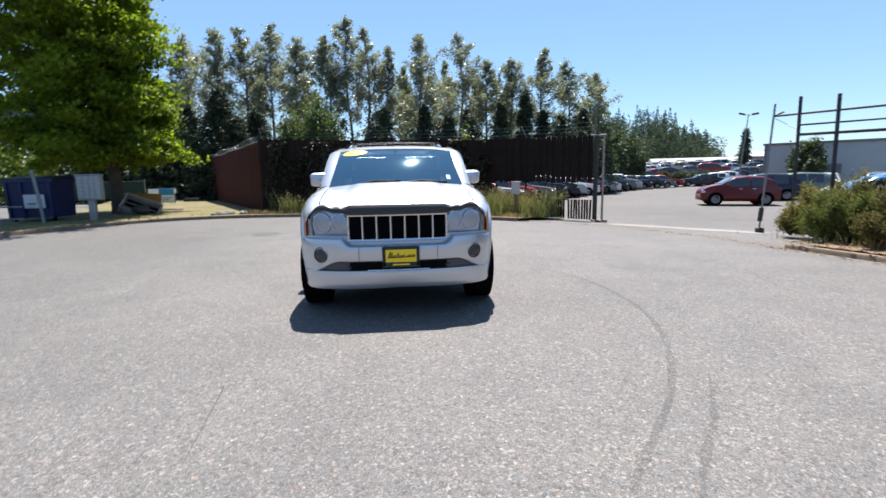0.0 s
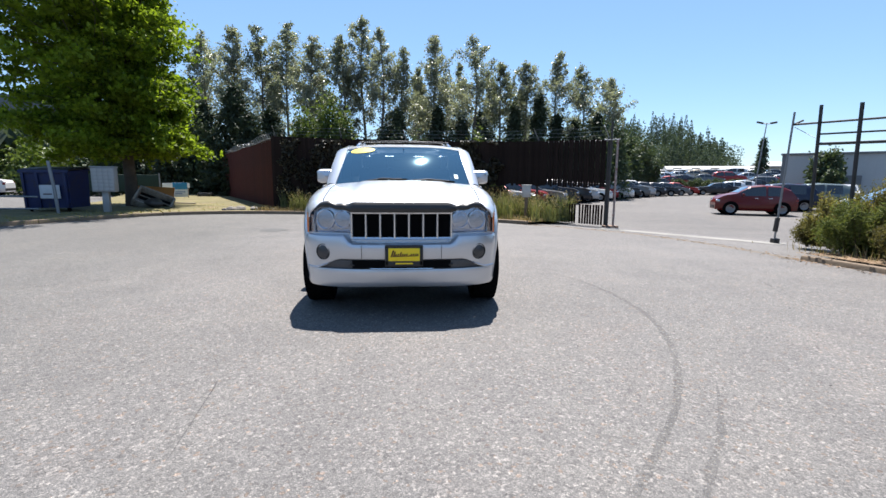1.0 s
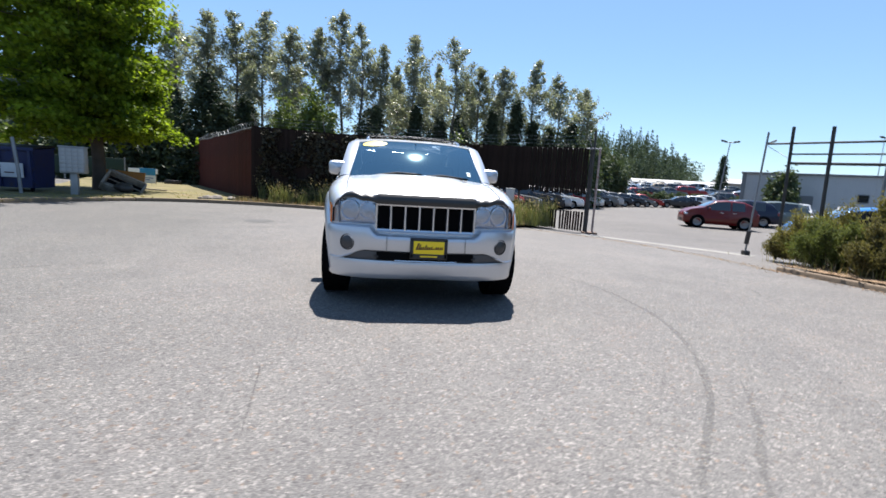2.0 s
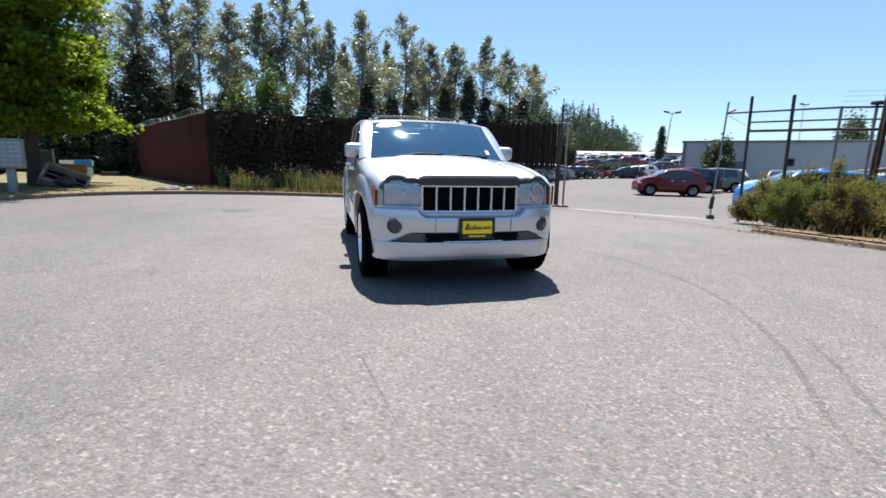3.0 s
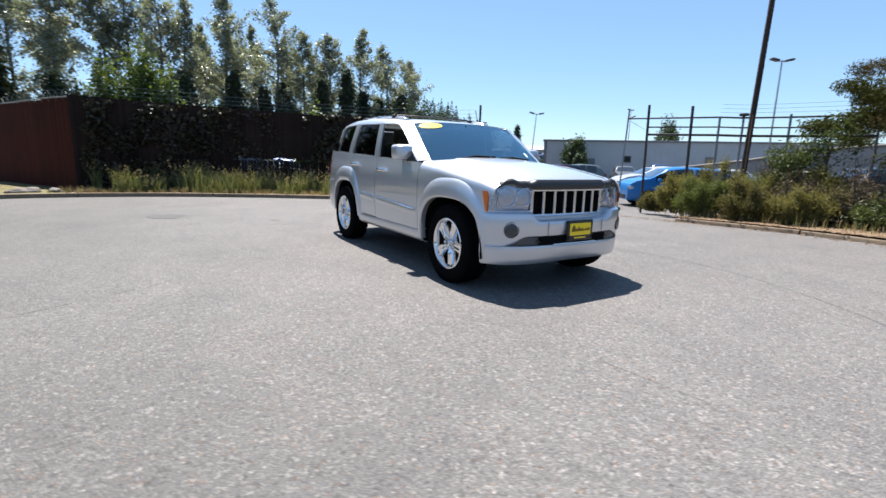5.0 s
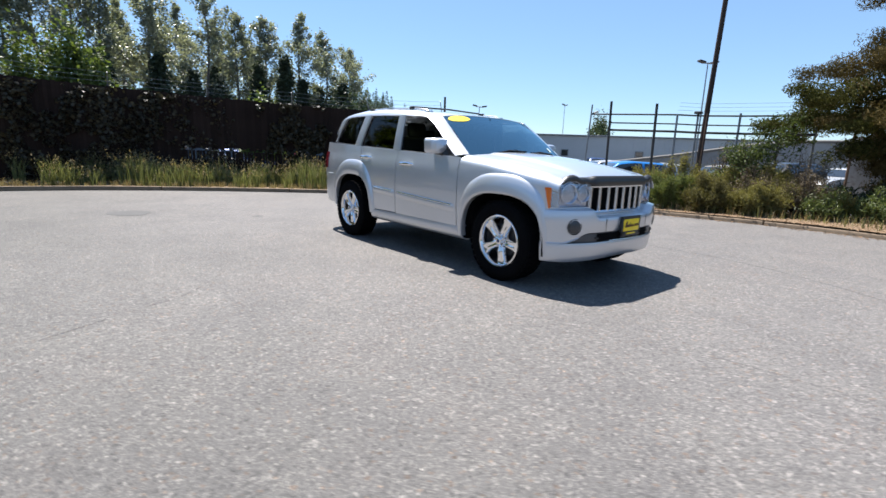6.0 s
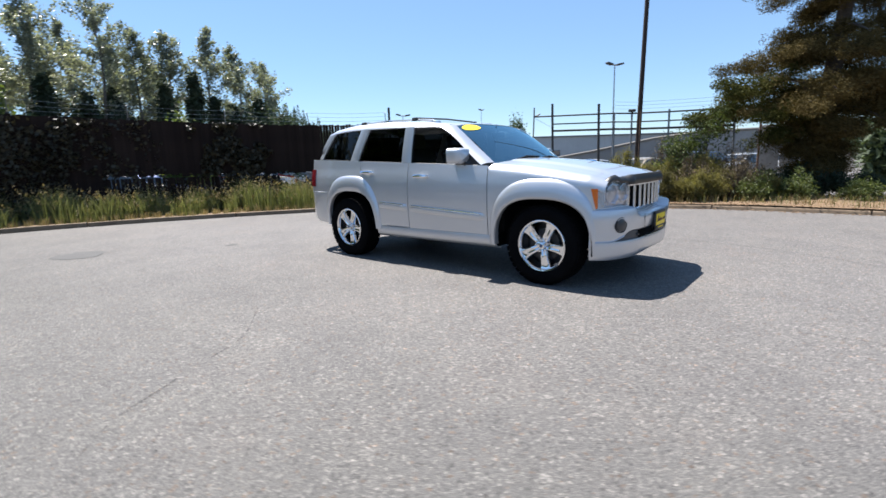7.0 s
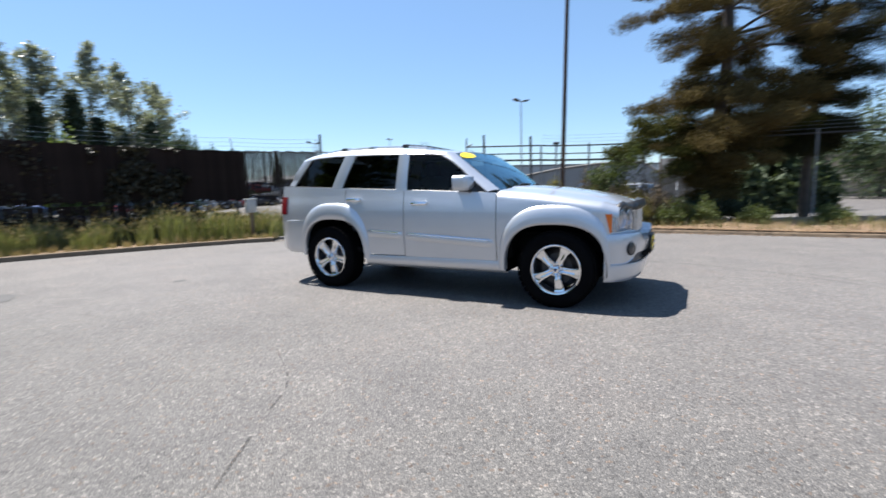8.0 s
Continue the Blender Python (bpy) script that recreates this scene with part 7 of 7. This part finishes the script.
for i, (x, y, hd) in enumerate(SPOTS):
    cn, col = PALETTE[([1, 1, 2, 0, 3, 2, 0, 1, 4, 2, 1, 1, 4, 3, 1, 0] + [0, 1, 4, 3, 2, 4, 5, 1, 0, 2, 6, 1, 2] * 12)[i]]
    style = ("sedan", "wagon", "sedan", "hatch")[rng.randrange(4)]
    ln = {"sedan": 4.6, "wagon": 4.5, "hatch": 4.1}[style]
    lot_car(cn + "_" + style, "%s %s parked in a row in the lot" % ({"dark": "black", "tan": "beige"}.get(cn, cn), style), spot(parked(x, y, hd + rng.uniform(-3, 3)), ln), ln, 1.8, {"sedan": 1.45, "wagon": 1.66, "hatch": 1.5}[style], col, style)
lot_car("white_pickup", "white car parked beyond the lawn", spot(parked(-27.5, 27.5, -110), 4.6), 4.6, 1.8, 1.5, (0.6, 0.6, 0.6), "sedan", 0.1)
lot_car("white_hatch", "white car on the road beyond the pine", spot(parked(60, -14.8, 10), 4.5), 4.5, 1.8, 1.5, (0.74, 0.74, 0.74), "sedan", 0.1)

# ---- warehouse, ramp wall, far structures ----
METAL_WALL = surface("ribbed_metal_wall", (0.40, 0.42, 0.43), 0.55, 0.1, 0.12, 0.3, 12, 0.1)
ROOF_EDGE = surface("roof_edge", (0.16, 0.17, 0.18), 0.6)
wa, wb = np.array([30.7, 33.1]), np.array([60.2, 4.2])
wdir = (wb - wa) / np.linalg.norm(wb - wa)
wlen = float(np.linalg.norm(wb - wa))
yaw = math.degrees(math.atan2(wdir[1], wdir[0]))
house = thing("warehouse", "long low grey metal warehouse with a flat roof", "building", pose(wa[0], wa[1], -0.4, 0, 0, yaw))
H = 3.72
part("wall", block(0, wlen, 0, 18, 0, H, 0.0), METAL_WALL, house)
part("roof", block(-0.15, wlen + 0.15, -0.18, 18.2, H, H + 0.16, 0.03), ROOF_EDGE, house)
rib = make_mesh("rib", block(-0.02, 0.02, -0.025, 0.0, 0.02, H - 0.02, 0.0), METAL_WALL, 0)
for i in range(int(wlen / 0.6)):
    ob = new("rib", rib)
    ob.parent, ob.matrix_basis = house, pose(0.3 + i * 0.6, 0.0, 0)
for i, (u, z, w, h) in enumerate(((7.7, 1.8, 0.6, 0.55), (15.0, 1.85, 0.7, 0.5), (22, 1.85, 0.7, 0.5), (29, 1.85, 0.7, 0.5))):
    wn_ = part("window", block(u, u + w, -0.03, 0.02, z, z + h, 0.0), CAR_GLASS, house)
    part("window_frame", join(block(u - 0.06, u + w + 0.06, -0.045, 0.0, z - 0.06, z, 0), block(u - 0.06, u + w + 0.06, -0.045, 0.0, z + h, z + h + 0.06, 0), block(u - 0.06, u, -0.045, 0.0, z, z + h, 0), block(u + w, u + w + 0.06, -0.045, 0.0, z, z + h, 0)), ROOF_EDGE, wn_)
part("door", block(4.0, 5.0, -0.05, 0.02, 0, 2.1, 0.0), ROOF_EDGE, house)
part("corner_post", block(-0.05, 0.25, -0.06, 0.0, 0, H, 0.0), ROOF_EDGE, house)

ramp_w = thing("ramp_wall", "sloping pale concrete ramp wall beside the warehouse", "wall")
rows_t = [(27.5, 17.0, 0.9), (29.5, 13.5, 1.5), (31.5, 9.5, 2.3), (32.5, 6.5, 2.6), (33.2, 3.5, 2.6), (33.6, 1.5, 1.2)]
rr = []
for x, y, z in rows_t:
    rr.append([(x, y, -0.5), (x, y, z * 0.55), (x, y, z), (x + 0.35, y + 0.1, z), (x + 9, y + 2.0, z + 0.1), (x + 9, y + 2.0, -0.5)])
part("wall", grid([list(reversed(r)) for r in rr]), surface("ramp_concrete", (0.25, 0.25, 0.245), 0.8, 0, 0.2, 0.35, 8, 0.2), ramp_w)
part("coping", tube([(x, y, z + 0.03) for x, y, z in rows_t], 0.10, 6), PALE_CONCRETE, ramp_w)

over = thing("overpass", "grey concrete overpass with a panelled parapet beyond the trees", "bridge")
part("deck", block(-95, -40, 58, 64, 7.0, 8.0, 0.05), surface("overpass_concrete", (0.17, 0.17, 0.175), 0.85, 0, 0.2, 0.3, 6, 0.2), over)
par = make_mesh("parapet_panel", block(-1.2, 1.2, 57.6, 58.0, 8.0, 10.9, 0.03), surface("parapet_concrete", (0.15, 0.155, 0.165), 0.85, 0, 0.2, 0.4, 8, 0.2), 0)
for i in range(22):
    ob = new("parapet_panel", par)
    ob.parent, ob.matrix_basis = over, pose(-93 + i * 2.46, 0, 0)
for x in (-90, -74, -58, -44):
    part("pier", block(x - 0.7, x + 0.7, 60, 62, -0.4, 7.0, 0.05), PALE_CONCRETE, over)
for i, (x, y, w, d, h, lab) in enumerate(((54, 77, 15, 4, 2.3, "long pale shed roof far across the lot"), (80, 84, 20, 9, 3.6, "low pale commercial building far across the lot"), (112, 78, 26, 10, 4.2, "distant white commercial building"), (52, -14, 26, 12, 3.4, "tan low-roofed building beyond the road"))):
    b = thing("far_building", lab, "building", pose(x, y, min(level(x - w / 2, y - d), level(x, y)) - 0.1, 0, 0, -20))
    part("wall", block(-w / 2, w / 2, -d / 2, d / 2, 0, h * 0.72, 0.02), surface("far_wall_%s" % "abcd"[i], (0.30, 0.27, 0.235), 0.8), b)
    part("roof", prism([(-d / 2 - 0.3, h * 0.72), (0, h), (d / 2 + 0.3, h * 0.72), (d / 2 + 0.3, h * 0.72 - 0.12), (-d / 2 - 0.3, h * 0.72 - 0.12)], -w / 2 - 0.3, w / 2 + 0.3), surface("far_roof_%s" % "abcd"[i], (0.42, 0.42, 0.41) if i < 3 else (0.24, 0.21, 0.17), 0.95, spec=0.1), b, smooth=0)
    for k in range(5):
        part("window", block(-w / 2 + (k + 0.5) * w / 5 - 0.7, -w / 2 + (k + 0.5) * w / 5 + 0.7, -d / 2 - 0.02, -d / 2 + 0.02, 0.8, 1.9, 0.0), CAR_GLASS, b)

# pale sheet-metal screen behind the pine
screen_ = thing("metal_screen", "pale weathered sheet-metal screen behind the pine", "screen", pose(12.9, 0.15, level(12.9, 0.15), 0, 0, -86))
SHEET = surface("pale_sheet_metal", (0.40, 0.41, 0.42), 0.55, 0.2, 0.25, 1.2, 14, 0.1, dirt=(0.22, 0.20, 0.18))
for k in range(3):
    part("panel", block(-0.75 + 0.5 * k + 0.006, -0.25 + 0.5 * k - 0.006, -0.015, 0.015, 0.15, 2.15, 0.004), SHEET, screen_)
for x in (-0.78, 0.78):
    part("post", tube([(x, 0.03, -0.1), (x, 0.03, 2.25)], 0.035, 8), RUSTY, screen_)
for z in (0.4, 1.9):
    part("rail", tube([(-0.78, 0.035, z), (0.78, 0.035, z)], 0.02, 6), RUSTY, screen_)
for i, (x, y, cn, col, st) in enumerate(((66, -17.5, "dark", (0.03, 0.03, 0.035), "wagon"), (64, -9.5, "silver", (0.45, 0.45, 0.46), "sedan"))):
    lot_car(cn + "_" + st, "%s car on the road beyond the pine" % cn, spot(parked(x, y, 8), 4.5), 4.5, 1.8, 1.5, col, st, 0.2)

# ---- things by the lawn ----
mb = thing("mailbox_cluster", "grey metal cluster mailbox on a pedestal", "mailbox", pose(-9.40, 11.75, bank(-9.40, 11.75), 0, 0, 14) @ Matrix.Diagonal((0.70, 0.80, 0.93, 1)))
GREY_METAL = surface("grey_box_metal", (0.30, 0.31, 0.31), 0.5, 0.2, 0.15, 2, 40, 0.05)
part("cabinet", block(-0.44, 0.44, -0.22, 0.22, 0.68, 1.48, 0.02), GREY_METAL, mb)
part("pedestal", block(-0.13, 0.13, -0.12, 0.12, 0.0, 0.70, 0.015), GREY_METAL, mb)
part("cap", block(-0.47, 0.47, -0.25, 0.25, 1.48, 1.53, 0.02), GREY_METAL, mb)
door_mesh = make_mesh("mail_door", block(-0.095, 0.095, -0.235, -0.22, 0.0, 0.115, 0.004), surface("mail_door_metal", (0.36, 0.37, 0.37), 0.45, 0.3, 0.1, 2, 40, 0.02))
for r in range(6):
    for c_ in range(4):
        ob = new("mail_door", door_mesh)
        ob.parent, ob.matrix_basis = mb, pose(-0.315 + 0.21 * c_, 0, 0.72 + 0.125 * r)
dump = thing("dumpster", "large dark blue steel dumpster with a pale notice", "dumpster", pose(-11.3, 12.4, bank(-11.3, 12.4), 0, 0, 6) @ Matrix.Diagonal((0.88, 0.62, 1, 1)))
BLUE_STEEL = surface("blue_painted_steel", (0.010, 0.020, 0.085), 0.5, 0.1, 0.25, 1.5, 30, 0.1, dirt=(0.03, 0.025, 0.03))
part("tub", prism([(-0.85, 0.12), (-0.95, 1.25), (0.95, 1.35), (0.85, 0.12)], -0.74, 0.74), BLUE_STEEL, dump, smooth=0)
part("rim", block(-0.79, 0.79, -1.02, -0.92, 1.2, 1.3, 0.02), BLUE_STEEL, dump)
part("rim", block(-0.79, 0.79, 0.9, 1.0, 1.3, 1.38, 0.02), BLUE_STEEL, dump)
for x in (-0.66, -0.22, 0.22, 0.66):
    part("rib", moved(block(-0.04, 0.04, -0.04, 0.04, 0.0, 1.1, 0.01), pose(x, -0.92, 0.13, 4, 0, 0)), BLUE_STEEL, dump)
part("lid", moved(block(-0.77, 0.77, -0.95, 0.95, 0, 0.05, 0.015), pose(0, 0, 1.33, 3, 0, 0)), surface("dumpster_lid", (0.015, 0.016, 0.02), 0.5), dump)
part("notice", moved(block(-0.32, 0.32, -0.01, 0.01, 0, 0.42, 0.004), pose(0.16, -1.0, 0.42, 5, 0, 0)), surface("pale_notice", (0.55, 0.57, 0.6), 0.6), dump)
for k in range(3):
    part("lettering_bar", moved(block(-0.22, 0.22 - 0.08 * k, -0.018, -0.012, 0, 0.035, 0.002), pose(0.16, -1.01, 0.74 - 0.1 * k, 5, 0, 0)), INK, dump)
for x in (-0.6, 0.6):
    part("caster", moved(lathe([(0.0, 0.04), (0.08, 0.04), (0.09, 0.02), (0.09, -0.02), (0.08, -0.04), (0.0, -0.04)], 14), pose(x, -0.7, 0.09)), RUBBER, dump)
lp = thing("leaning_post", "leaning galvanised sign post by the dumpster", "post", pose(-10.45, 11.15, bank(-10.45, 11.15)))
part("shaft", tube([(0, 0, -0.1), (-0.05, 0.0, 0.7), (-0.16, 0.02, 1.55)], 0.045, 10), STEEL, lp)
low = thing("low_rail", "thin steel rail beside the dumpster", "rail")
part("bar", tube([(-15.5, 11.4, 0.62), (-13.5, 11.3, 0.60), (-11.0, 11.15, 0.58)], 0.025, 6), STEEL, low)
part("bar", tube([(-15.5, 11.4, 0.22), (-13.5, 11.3, 0.22), (-11.0, 11.15, 0.22)], 0.025, 6), STEEL, low)
for x in (-15.5, -13.5):
    part("post", tube([(x, 11.35, 0.0), (x, 11.35, 0.66)], 0.03, 8), STEEL, low)
# heap of discarded furniture under the maple
GREY_WOOD = surface("weathered_board", (0.24, 0.20, 0.16), 0.85, 0, 0.3, 3, 30, 0.3)
crate = thing("broken_couch_frame", "discarded tipped couch with a torn dark inside on the dirt", "junk", pose(-9.55, 14.7, bank(-9.55, 14.7) + 0.10, 38, 24, 20))
FABRIC = surface("dirty_fabric", (0.30, 0.27, 0.23), 0.9, 0, 0.35, 4, 60, 0.3, dirt=(0.12, 0.10, 0.085))
part("front_rail", block(-0.56, 0.56, -0.44, -0.38, 0.0, 0.30, 0.025), FABRIC, crate)
part("back_rail", block(-0.56, 0.56, 0.30, 0.36, 0.0, 0.36, 0.025), FABRIC, crate)
# The hollow's shade is painted on as a near-black sheet.
part("inside", block(-0.52, 0.52, -0.38, 0.30, 0.02, 0.08, 0.005), DARK_VOID, crate)
for x in (-0.62, 0.54):
    part("armrest", block(x, x + 0.08, -0.46, 0.38, 0.0, 0.34, 0.03), FABRIC, crate)
for y in (-0.18, 0.06):
    part("slat", block(-0.54, 0.54, y, y + 0.05, 0.10, 0.125, 0.005), GREY_WOOD, crate)
for x in (-0.5, 0.5):
    part("leg", block(x - 0.03, x + 0.03, -0.40, -0.34, -0.12, 0.01, 0.006), GREY_WOOD, crate)
sack = thing("dark_sack", "slumped dark bag of rubbish by the couch", "bag", pose(-9.25, 14.2, bank(-9.25, 14.2)))
rows = [[(0.30 * math.sin(v) * math.cos(a) * (1 + 0.14 * math.sin(3 * a + v * 2)), 0.26 * math.sin(v) * math.sin(a) * (1 + 0.12 * math.cos(4 * a)), 0.15 - 0.17 * math.cos(v) + 0.03 * math.sin(2 * a)) for a in np.linspace(0, 2 * math.pi, 22)] for v in np.linspace(0.05, math.pi - 0.05, 12)]
part("bag", grid(rows), surface("dark_bag", (0.05, 0.042, 0.036), 0.55, 0, 0.3, 6, 40, 0.3), sack)
orange = thing("orange_panel", "faded orange plywood panel leaning behind the couch", "board", pose(-10.12, 15.95, bank(-10.12, 15.95), -14, 3, 4))
part("sheet", block(-0.80, 0.66, -0.02, 0.02, 0.0, 0.74, 0.006), surface("orange_board", (0.42, 0.17, 0.035), 0.7, 0, 0.25, 2, 30, 0.1), orange)
part("batten", block(-0.80, 0.66, 0.02, 0.06, 0.30, 0.38, 0.004), GREY_WOOD, orange)
banner = thing("white_board", "long white board propped behind the yard sign", "board", pose(-13.35, 25.2, bank(-13.35, 25.2), 0, 0, 18))
part("panel", block(-1.0, 0.42, -0.012, 0.012, 0.58, 0.86, 0.004), surface("white_panel", (0.70, 0.71, 0.70), 0.5), banner)
for x in (-0.9, 0.32):
    part("leg", block(x - 0.02, x + 0.02, -0.02, 0.02, -0.05, 0.60, 0.004), GREY_WOOD, banner)
sign = thing("yard_sign", "small blue and white yard sign on wire legs", "sign", pose(-12.75, 23.7, bank(-12.75, 23.7), 0, 0, 18))
part("board", block(-0.37, 0.37, -0.01, 0.01, 0.10, 0.90, 0.004), surface("white_board", (0.62, 0.66, 0.68), 0.5), sign)
part("blue_field", block(-0.365, 0.365, -0.015, -0.010, 0.52, 0.895, 0.001), surface("blue_board", (0.02, 0.22, 0.42), 0.5), sign)
for k in range(2):
    part("lettering_bar", block(-0.25, 0.25 - 0.15 * k, -0.018, -0.010, 0.36 - 0.10 * k, 0.40 - 0.10 * k, 0.001), surface("blue_ink", (0.03, 0.12, 0.3), 0.5), sign)
for x in (-0.18, 0.18):
    part("leg", tube([(x, 0, -0.05), (x, 0, 0.2)], 0.008, 5), STEEL, sign)
plank = thing("loose_plank", "weathered plank lying on the dirt", "plank", pose(-9.70, 16.75, bank(-9.70, 16.75) + 0.04, 0, 2, 8))
part("board", block(-0.75, 0.75, -0.07, 0.07, 0, 0.045, 0.006), GREY_WOOD, plank)
slab = thing("dark_board", "dark board lying on the lawn by the red fence", "board", pose(-13.6, 29.0, bank(-13.6, 29.0) + 0.10, 0, 0, 10))
part("board", block(-0.45, 0.45, -0.3, 0.3, -0.1, 0.14, 0.01), BLACK_PLASTIC, slab)


def rock(name, x, y, r, seed):
    rs = np.random.RandomState(seed)
    bm = bmesh.new()
    bmesh.ops.create_icosphere(bm, subdivisions=3, radius=1)
    for v in bm.verts:
        d = 1 + 0.28 * noise.noise(v.co * 1.3 + Vector((seed, 0, 0))) + 0.10 * noise.noise(v.co * 4 + Vector((0, seed, 0)))
        v.co = Vector((v.co.x * 1.25, v.co.y * 0.9, v.co.z * 0.62)) * d * r
    g = [tuple(v.co) for v in bm.verts], [tuple(q.index for q in f.verts) for f in bm.faces]
    bm.free()
    ob = part(name, g, surface("grey_stone", (0.17, 0.15, 0.13), 0.9, 0, 0.3, 3, 25, 0.4))
    ob.matrix_world = pose(x, y, bank(x, y) + r * 0.2, 0, 0, seed * 40)
    tagged(ob, "weathered grey stone beside the kerb", "stone", "stones by the kerb")


rock("stone", -6.15, 13.20, 0.15, 1)
rock("stone", -5.95, 13.50, 0.19, 2)
rock("stone", -5.48, 13.55, 0.15, 3)
rock("stone", -6.32, 13.05, 0.08, 4)
hedge = thing("green_screen", "dark green low screen fence beyond the lawn", "fence")
part("panel", block(-22, -15.5, 27.0, 27.1, 0.3, 1.35, 0.02), surface("dark_green_screen", (0.012, 0.03, 0.018), 0.8), hedge)
for x in (-22, -18.8, -15.5):
    part("post", tube([(x, 27.0, 0), (x, 27.0, 1.45)], 0.04, 8), STEEL, hedge)

# ---- marks on the asphalt ----
TYRE_MARK = faded_mark("rubbed_tyre_mark", (0.050, 0.049, 0.048), 0.36)
PATCH = surface("tar_patch", (0.062, 0.060, 0.058), 0.8, 0, 0.25, 3, 60, 0.3)
SEAM = surface("dark_grit", (0.045, 0.043, 0.042), 0.8, 0, 0.3, 5, 60, 0.2)
CRACK = faded_mark("open_crack", (0.03, 0.028, 0.027), 0.9)


def road_line(name, pts, w, mat, label, seed, lift=0.002, gaps=0.0):
    rs = random.Random(seed)
    line = smooth_line(pts, 0.08)
    a, b = offset_line(line, w / 2), offset_line(line, -w / 2)
    v, f = [], []
    for i in range(len(line)):
        taper = min(1, i / 8, (len(line) - 1 - i) / 8) * 0.9 + 0.1
        for q in (a, b):
            p = line[i] + (q[i] - line[i]) * taper * rs.uniform(0.75, 1.2)
            v.append((p[0], p[1], level(*p) + lift))
    for i in range(len(line) - 1):
        if rs.random() >= gaps:
            f.append((2 * i, 2 * i + 1, 2 * i + 3, 2 * i + 2))
    return tagged(part(name, (v, f), mat, smooth=0), label, "road mark", kind="structure")


road_line("tyre_mark", [(0.72, -2.6), (0.92, -2.2), (1.56, -1.4), (2.02, -0.5), (2.22, 0.4), (2.15, 1.4), (1.8, 2.3)], 0.045, TYRE_MARK, "curved dark tyre mark", 1)
road_line("tyre_mark", [(1.0, -2.6), (1.2, -2.2), (1.57, -1.75), (1.92, -1.2)], 0.040, TYRE_MARK, "curved dark tyre mark", 2)
road_line("crack", [(-1.24, -0.58), (-1.05, -0.97), (-0.98, -1.4), (-0.92, -1.88)], 0.009, CRACK, "thin crack in the asphalt", 3, 0.003, 0.3)
road_line("crack", [(-4.45, 0.95), (-4.27, 1.21), (-4.11, 1.39), (-3.9, 1.52), (-3.6, 1.70), (-3.2, 1.95), (-2.8, 2.5)], 0.016, CRACK, "thin crack in the asphalt", 4, 0.003, 0.3)
road_line("crack", [(4.2, -1.2), (4.0, 0.5), (4.3, 1.6), (4.2, 3.0)], 0.009, CRACK, "thin crack in the asphalt", 5, 0.003, 0.3)
ring_ = []
for r in (0.03, 0.5, 0.8, 1.0):
    row = []
    for a in np.linspace(0, 2 * math.pi, 33):
        x, y = -3.03 + r * 0.31 * math.cos(a) * (1 + 0.10 * math.sin(3 * a)), 7.2 + r * 0.36 * math.sin(a) * (1 + 0.08 * math.cos(5 * a))
        row.append((x, y, level(x, y) + 0.008 - 0.004 * r))
    ring_.append(row)
tagged(part("road_patch", grid([list(reversed(r)) for r in ring_]), PATCH), "round dark patch in the asphalt", "road patch", kind="structure")
ring_ = [[(-1.35 + r * 0.10 * math.cos(a), 6.0 + r * 0.07 * math.sin(a), level(-1.35, 6.0) + 0.003) for a in np.linspace(0, 2 * math.pi, 17)] for r in (0.05, 1.0)]
tagged(part("road_spot", grid([list(reversed(r)) for r in ring_]), PATCH), "small dark spot in the asphalt", "road patch", kind="structure")
rs = np.random.RandomState(31)
for i in range(26):
    x, y = rs.uniform(-4.5, 4.5), rs.uniform(-3.0, 3.0)
    r = rs.uniform(0.006, 0.016)
    bits = [(x + r * math.cos(a) * rs.uniform(0.6, 1.2), y + r * math.sin(a) * rs.uniform(0.6, 1.2)) for a in np.linspace(0, 6.28, 8)[:-1]]
    v = [(px, py, 0.001) for px, py in bits] + [(x, y, r * 0.6)]
    tagged(part("pebble", (v, [(k, (k + 1) % 7, 7) for k in range(7)]), SEAM, smooth=0), "dark pebble lying on the asphalt", "pebble", "pebbles")
